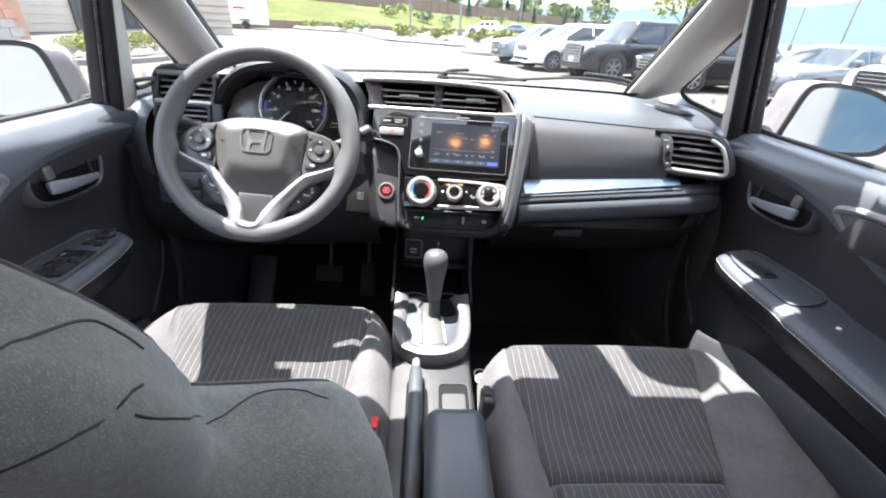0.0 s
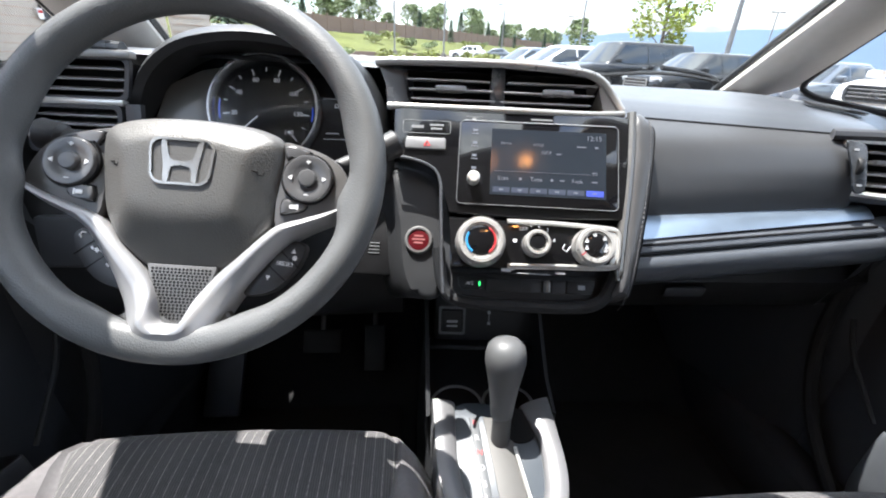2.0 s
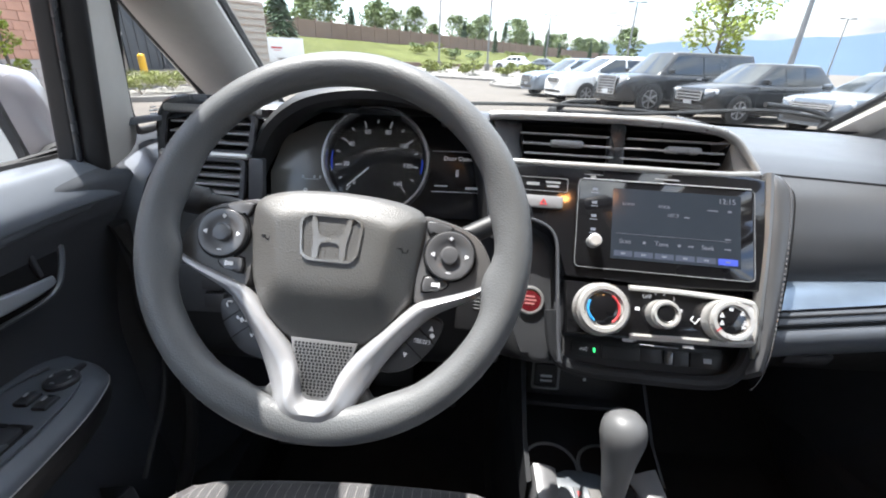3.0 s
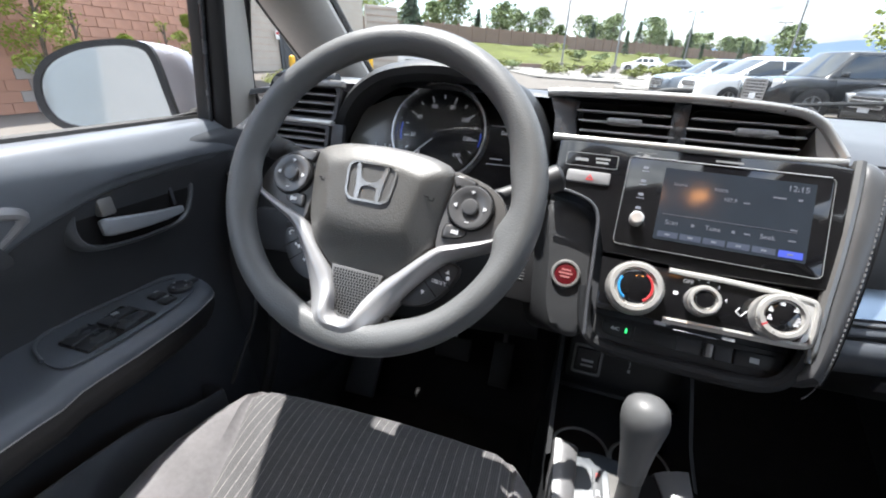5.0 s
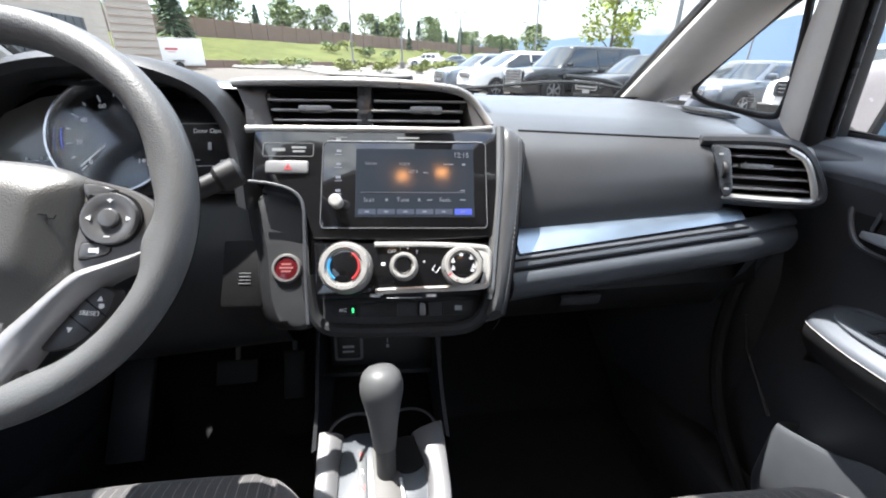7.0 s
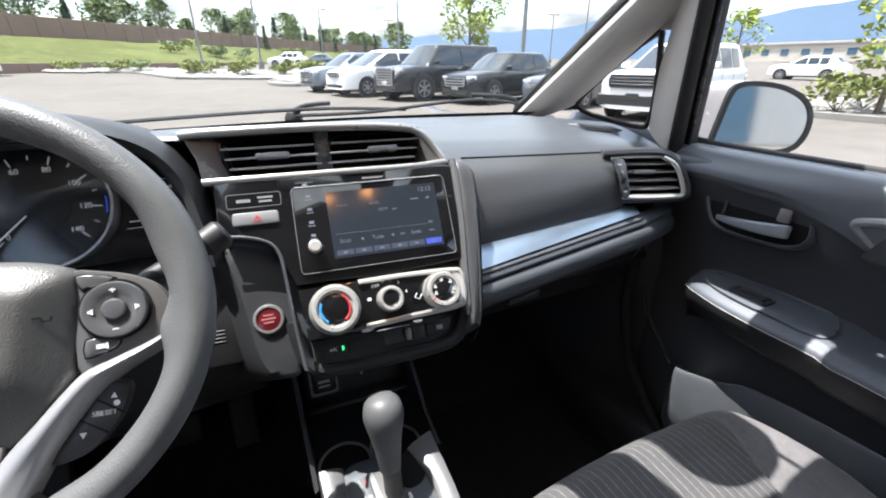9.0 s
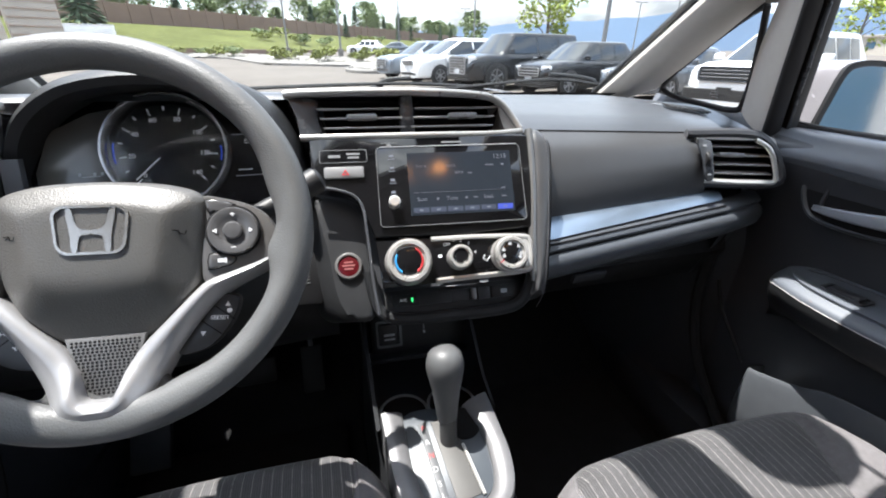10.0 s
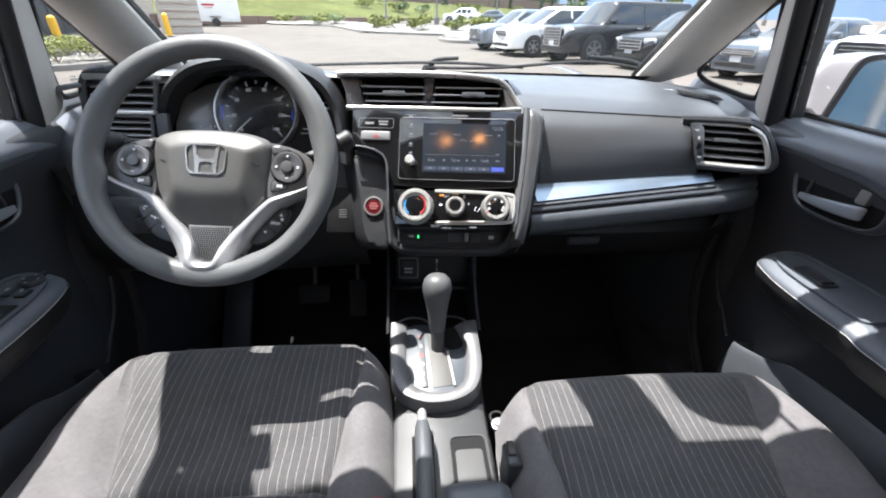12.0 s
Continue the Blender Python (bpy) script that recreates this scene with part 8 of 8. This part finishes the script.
    for s in (-1, 1):
        for i in range(3):
            def side(u, k, i=i, s=s):
                f = min(cuts[i] - 0.035, front_y(gk(k) * 0.93, k) - 0.10)
                r_ = max(cuts[i + 1] + 0.035, rear_y(gk(k) * 0.93, k) + 0.14)
                y = f + (r_ - f) * u
                return (s * (side_x(y, k) + 0.008), y, zk(k))
            pane_at("side_window", side, frange(0, 1, 3), frange(0.06, 0.86 if kind != "sedan" else 0.82, 4))
    # wheels
    for yy in spec["ax"]:
        for s in (-1, 1):
            wm = M @ T(s * (Wh - 0.115), yy, spec["wr"]) @ Matrix.Rotation(radians(90 * s), 4, "Y")
            R_ = spec["wr"]
            part("wheel_arch", lathe(wm @ T(0, 0, 0.06), [(R_ * 1.17, 0.0), (R_ * 1.17, 0.062), (R_ * 1.10, 0.066), (0, 0.05)], 30), BLACKTRIM, t)
            w = part("wheel", lathe(wm, [(R_ * 0.68, -0.10), (R_ * 0.95, -0.10), (R_, -0.06), (R_, 0.10), (R_ * 0.95, 0.135), (R_ * 0.70, 0.14), (R_ * 0.68, 0.11)], 30), TYRE, t, "black tyre")
            rim = lathe(wm, [(R_ * 0.69, 0.10), (R_ * 0.67, 0.135), (R_ * 0.62, 0.13), (R_ * 0.60, 0.10)], 30)
            for q in range(6):
                box(wm @ Matrix.Rotation(q * math.pi / 3, 4, "Z") @ T(R_ * 0.34, 0, 0.115), R_ * 0.62, R_ * 0.15, 0.03, 0.008, 1, rim)
            lathe(wm, [(R_ * 0.16, 0.09), (R_ * 0.14, 0.14), (0, 0.145)], 14, rim)
            part("rim", rim, ALLOY, w, "alloy wheel rim")
            part("wheel_dark", lathe(wm, [(R_ * 0.66, 0.08), (0, 0.085)], 20), BLACKTRIM, w)
    # face
    gh_ = {"suv": (0.95, 0.52, 0.80), "van": (0.8, 0.16, 0.78), "crossover": (0.9, 0.24, 0.68), "tall": (1.12, 0.26, 0.86), "sedan": (0.9, 0.14, 0.64)}[kind]
    gm = M @ T(0, Lh - 0.05 if kind == "suv" else Lh - 0.03, gh_[2]) @ Matrix.Rotation(radians(-90), 4, "X") @ Matrix.Rotation(math.pi, 4, "Z")
    bright = DOORGREY if kind == "tall" else ALLOY
    gr_ = part("grille", prism(gm, rrect(gh_[0], gh_[1], 0.06), 0.05, 0.01), BLACKTRIM, t, "dark grille")
    part("grille_frame", ring_plate(gm @ T(0, 0, 0.045), rrect(gh_[0] * 1.06, gh_[1] * 1.10, 0.07), rrect(gh_[0] * 0.97, gh_[1] * 0.92, 0.05), 0.02), bright, gr_, "dark grille frame" if kind == "tall" else "chrome grille frame")
    nb = 5 if kind == "suv" else 3 if kind == "tall" else 2
    for i in range(nb):
        part("grille_bar", box(gm @ T(0, gh_[1] * (i + 1) / (nb + 1) - gh_[1] / 2, 0.055), gh_[0] * 0.95, 0.03, 0.02, 0.006, 1), bright, gr_)
    if kind == "suv":
        for i in range(7):
            part("grille_bar", box(gm @ T(-0.4 + i * 0.133, 0, 0.05), 0.02, gh_[1] * 0.9, 0.02, 0.004, 1), ALLOY, gr_)
    for s in (-1, 1):
        hm = M @ T(s * Wh * 0.70, Lh - 0.14, hood * 0.80) @ Matrix.Rotation(radians(-s * 22), 4, "Z")
        part("head_lamp", box(hm, 0.36 if kind != "suv" else 0.26, 0.16, 0.14 if kind != "suv" else 0.34, 0.04, 2), LAMP, t, "clear head lamp")
        part("door_mirror", box(M @ T(s * (Wh + 0.10), spec["ws"] - 0.42, belt + 0.08), 0.22, 0.12, 0.15, 0.04, 2), paint, t)
        part("fog_lamp", box(M @ T(s * Wh * 0.62, Lh - 0.06, base + 0.18), 0.16, 0.08, 0.07, 0.02, 1), LAMP, t)
        for i in (0, 1):
            part("door_handle", box(M @ T(s * (Wh + 0.002), cuts[i + 1] + 0.18, belt - 0.12), 0.03, 0.18, 0.03, 0.01, 1), ALLOY if kind == "suv" else paint, t)
        for y in (cuts[0] + 0.02, cuts[1], cuts[2]):
            part("door_gap", box(M @ T(s * (Wh - 0.001), y, (belt + base) / 2 + 0.06), 0.006, 0.008, belt - base - 0.22, 0, 1), BLACKTRIM, t)
    part("lower_intake", box(M @ T(0, Lh - (0.05 if kind == "tall" else 0.03), base + (0.20 if kind == "tall" else 0.14)), Wh * (1.85 if kind == "tall" else 1.3), 0.12 if kind == "tall" else 0.08, 0.26 if kind == "tall" else 0.14, 0.03, 1), BLACKTRIM, t)
    part("number_plate", box(M @ T(0, Lh + 0.012, base + 0.28), 0.30, 0.015, 0.15, 0.004, 1), BLACKTRIM if kind == "tall" else GREYINK, t, "plain plate panel")
    part("sill", box(M @ T(0, 0, base + 0.02), Wh * 1.9, spec["ax"][0] - spec["ax"][1] - 0.9, 0.14, 0.03, 1), BLACKTRIM, t)
    return t


BLACKCAR = mat("black_car_paint", (0.012, 0.013, 0.015), 0.16, 0.0, var=0.05, coat=0.25)
WHITECAR = mat("white_car_paint", (0.78, 0.78, 0.77), 0.22, var=0.03, coat=0.8)
GREYCAR = mat("grey_blue_car_paint", (0.16, 0.19, 0.23), 0.22, 0.4, var=0.04, coat=0.8)
STEELCAR = mat("steel_grey_car_paint", (0.11, 0.125, 0.145), 0.22, 0.4, var=0.04, coat=0.8)
HEAD = 195
for x, y, k, paint, lab in (
    (5.05, 20.9, "crossover", GREYCAR, "grey-blue parked crossover beside the island"),
    (6.0, 18.6, "van", WHITECAR, "white parked family minivan"),
    (7.40, 16.2, "suv", BLACKCAR, "large black parked sport utility with chrome grille"),
    (8.60, 13.75, "crossover", BLACKCAR, "black parked compact crossover"),
    (10.3, 11.4, "sedan", STEELCAR, "steel grey parked sedan"),
    (10.25, 8.05, "tall", WHITECAR, "white parked crossover beside the lot"),
):
    vehicle((x, y), HEAD, paint, k, lab)
for x, y, k, paint, lab, hd in ((6.5, 56, "crossover", WHITECAR, "white crossover far across the lot", 160), (10, 57, "sedan", STEELCAR, "dark sedan far across the lot", 165), (13.5, 58, "sedan", WHITECAR, "white sedan far across the lot", 165), (17, 59, "crossover", WHITECAR, "white crossover far across the lot", 165), (21, 58, "van", WHITECAR, "white van far across the lot", 170), (37, 18, "crossover", WHITECAR, "white crossover parked beyond the trees", 100)):
    vehicle((x, y), hd, paint, k, lab)

# young trees by the lot
tree((16.7, 30.8, 0), 7.0, 2.5, 11, LEAF, "young yellow-green tree by the parking row", 2600, 0.16, 0.28, 1.0)
tree((13.9, 5.3, 0), 3.4, 1.4, 12, LEAF, "young yellow-green tree beyond the parked cars", 800, 0.10, 0.25, 0.9)
tree((30, 19, 0), 4.2, 1.6, 13, LEAF, "young green tree beyond the lot", 700, 0.12, 0.25, 0.9)
tree((20.8, 58, 0), 5.0, 1.9, 14, DEEPLEAF, "dense green tree at the lot's far end", 900, 0.26, 0.2, 1.0)
for i, (x, y) in enumerate(((13.6, 3.6), (14.5, 4.6), (15.8, 3.4), (15, 6.0), (17, 5), (13.4, 5.9))):
    shrub((x, y, 0.1), 0.8, 0.9, 200 + i, SHRUB, "green shrub in a stone bed beyond the cars", 260, 0.09)
kerb("side_bed", [(13.2, 3.2), (19, 3.4), (19, 9), (13.4, 8.6)], "kerbed stone bed beyond the parked cars", CONCRETE)
scatter("side_stones", (16, 5.9), 2.6, 2.5, 200, 0.16, ROCK, "pale stones in the side bed", "stones", 0.13, 12)
# low far building at the side
fb = thing("far_building", (135, 70, 0), "long low tan building far beyond the lot", "building")
part("wall", box(T(135, 70, 2.0), 14, 70, 4.0, 0.05, 1), TAN, fb)
part("roof", box(T(135, 70, 4.2), 15, 71.5, 0.5, 0.05, 1), GREYBLOCK, fb)
for i in range(14):
    part("window", box(T(127.95, 40 + i * 4.6, 2.2), 0.1, 1.8, 1.4, 0.02, 1), SHOPGLASS, fb)

# mountains: ridges far off, with snow on the far one
def ridge(name, a0, a1, dist, peak, base_h, material, label, seed, n=70):
    rws = [[], [], []]
    for i in range(n + 1):
        s = i / n
        a = radians(a0 + (a1 - a0) * s)
        env = math.sin(math.pi * min(1, max(0, s))) ** 0.5
        h = base_h + (peak - base_h) * env * (0.62 + 0.38 * noise.noise((s * 7 + seed, 0.3, seed)) + 0.16 * noise.noise((s * 26 + seed, 1.7, 0)))
        p = Vector((math.sin(a) * dist, math.cos(a) * dist, 0))
        for r, (k, hh) in zip(rws, ((0.9, 0), (0.96, h * 0.55), (1.0, h))):
            r.append(tuple(p * k + Vector((0, 0, hh))))
    return solo(name, loft(rws), material, label, "mountains", kind="structure")


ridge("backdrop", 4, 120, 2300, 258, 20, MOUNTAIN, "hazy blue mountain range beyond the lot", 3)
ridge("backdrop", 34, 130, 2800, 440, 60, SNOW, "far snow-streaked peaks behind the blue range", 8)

# dealership behind: white wall with a tall glazed entrance, seen in the mirrors
dl = thing("showroom_building", (12, -12, 0), "white showroom building with tall glazed entrance", "building")
part("wall", box(T(10, -16, 3.2), 30, 0.5, 6.4, 0.05, 1), WHITEWALL, dl)
for i in range(3):
    w = part("shop_window", box(T(2.5 + i * 1.83, -15.70, 2.3), 1.6, 0.08, 4.4, 0.01, 1), SHOPGLASS, dl, "tall blue shop window")
    part("mullion", box(T(1.65 + i * 1.83, -15.66, 2.3), 0.09, 0.12, 4.4, 0.01, 1), WHITEWALL, w)
part("side_wall", box(T(-14, -20, 4), 26, 0.5, 8, 0.05, 1), mat("pale_blue_cladding", (0.24, 0.27, 0.29), 0.6, var=0.05, scale=2), dl, "pale blue-grey clad side wall")
part("wall_panel", box(T(-9.5, -19.7, 3.2), 3.4, 0.1, 3.0, 0.02, 1), WHITEWALL, dl, "white panel on the side wall")

# the nearest courses of the block wall, block by block
for y, z, row in NEARBLOCKS:
    add_block(bw, blocks[1] if row < 5 else blocks[0], -10.235 + 0.004 * (int(y * 10) % 3), y, z)

# set everything outside on the lot's ground, lowered and following its gentle rise
for ob in [o for o in bpy.data.objects if o not in INSIDE and o.parent is None]:
    if ob.type == "MESH":
        y_mid = sum((c[1] for c in ob.bound_box)) / 8
    else:
        y_mid = ob.matrix_basis.translation.y
    lift = 0.0 if ob.name.split(".")[0] in ("ground", "grass_bank", "fence_wall", "retaining_wall", "backdrop", "conifer") or (ob.name.startswith("shrub") and ob.matrix_basis.translation.z > 1.2) or (ob.name.startswith("tree") and y_mid > 60) else gz(y_mid)
    if ob.name.split(".")[0] in ("planting_bed", "parking_island", "river_stones", "bed_stones", "island_stones"):
        lift = 0.0
        for piece in [ob, *ob.children]:
            for v in piece.data.vertices if piece.type == "MESH" else ():
                v.co.z += gz(v.co.y)
    ob.matrix_basis = Matrix.Translation((0, 0, lift - 0.10)) @ ob.matrix_basis
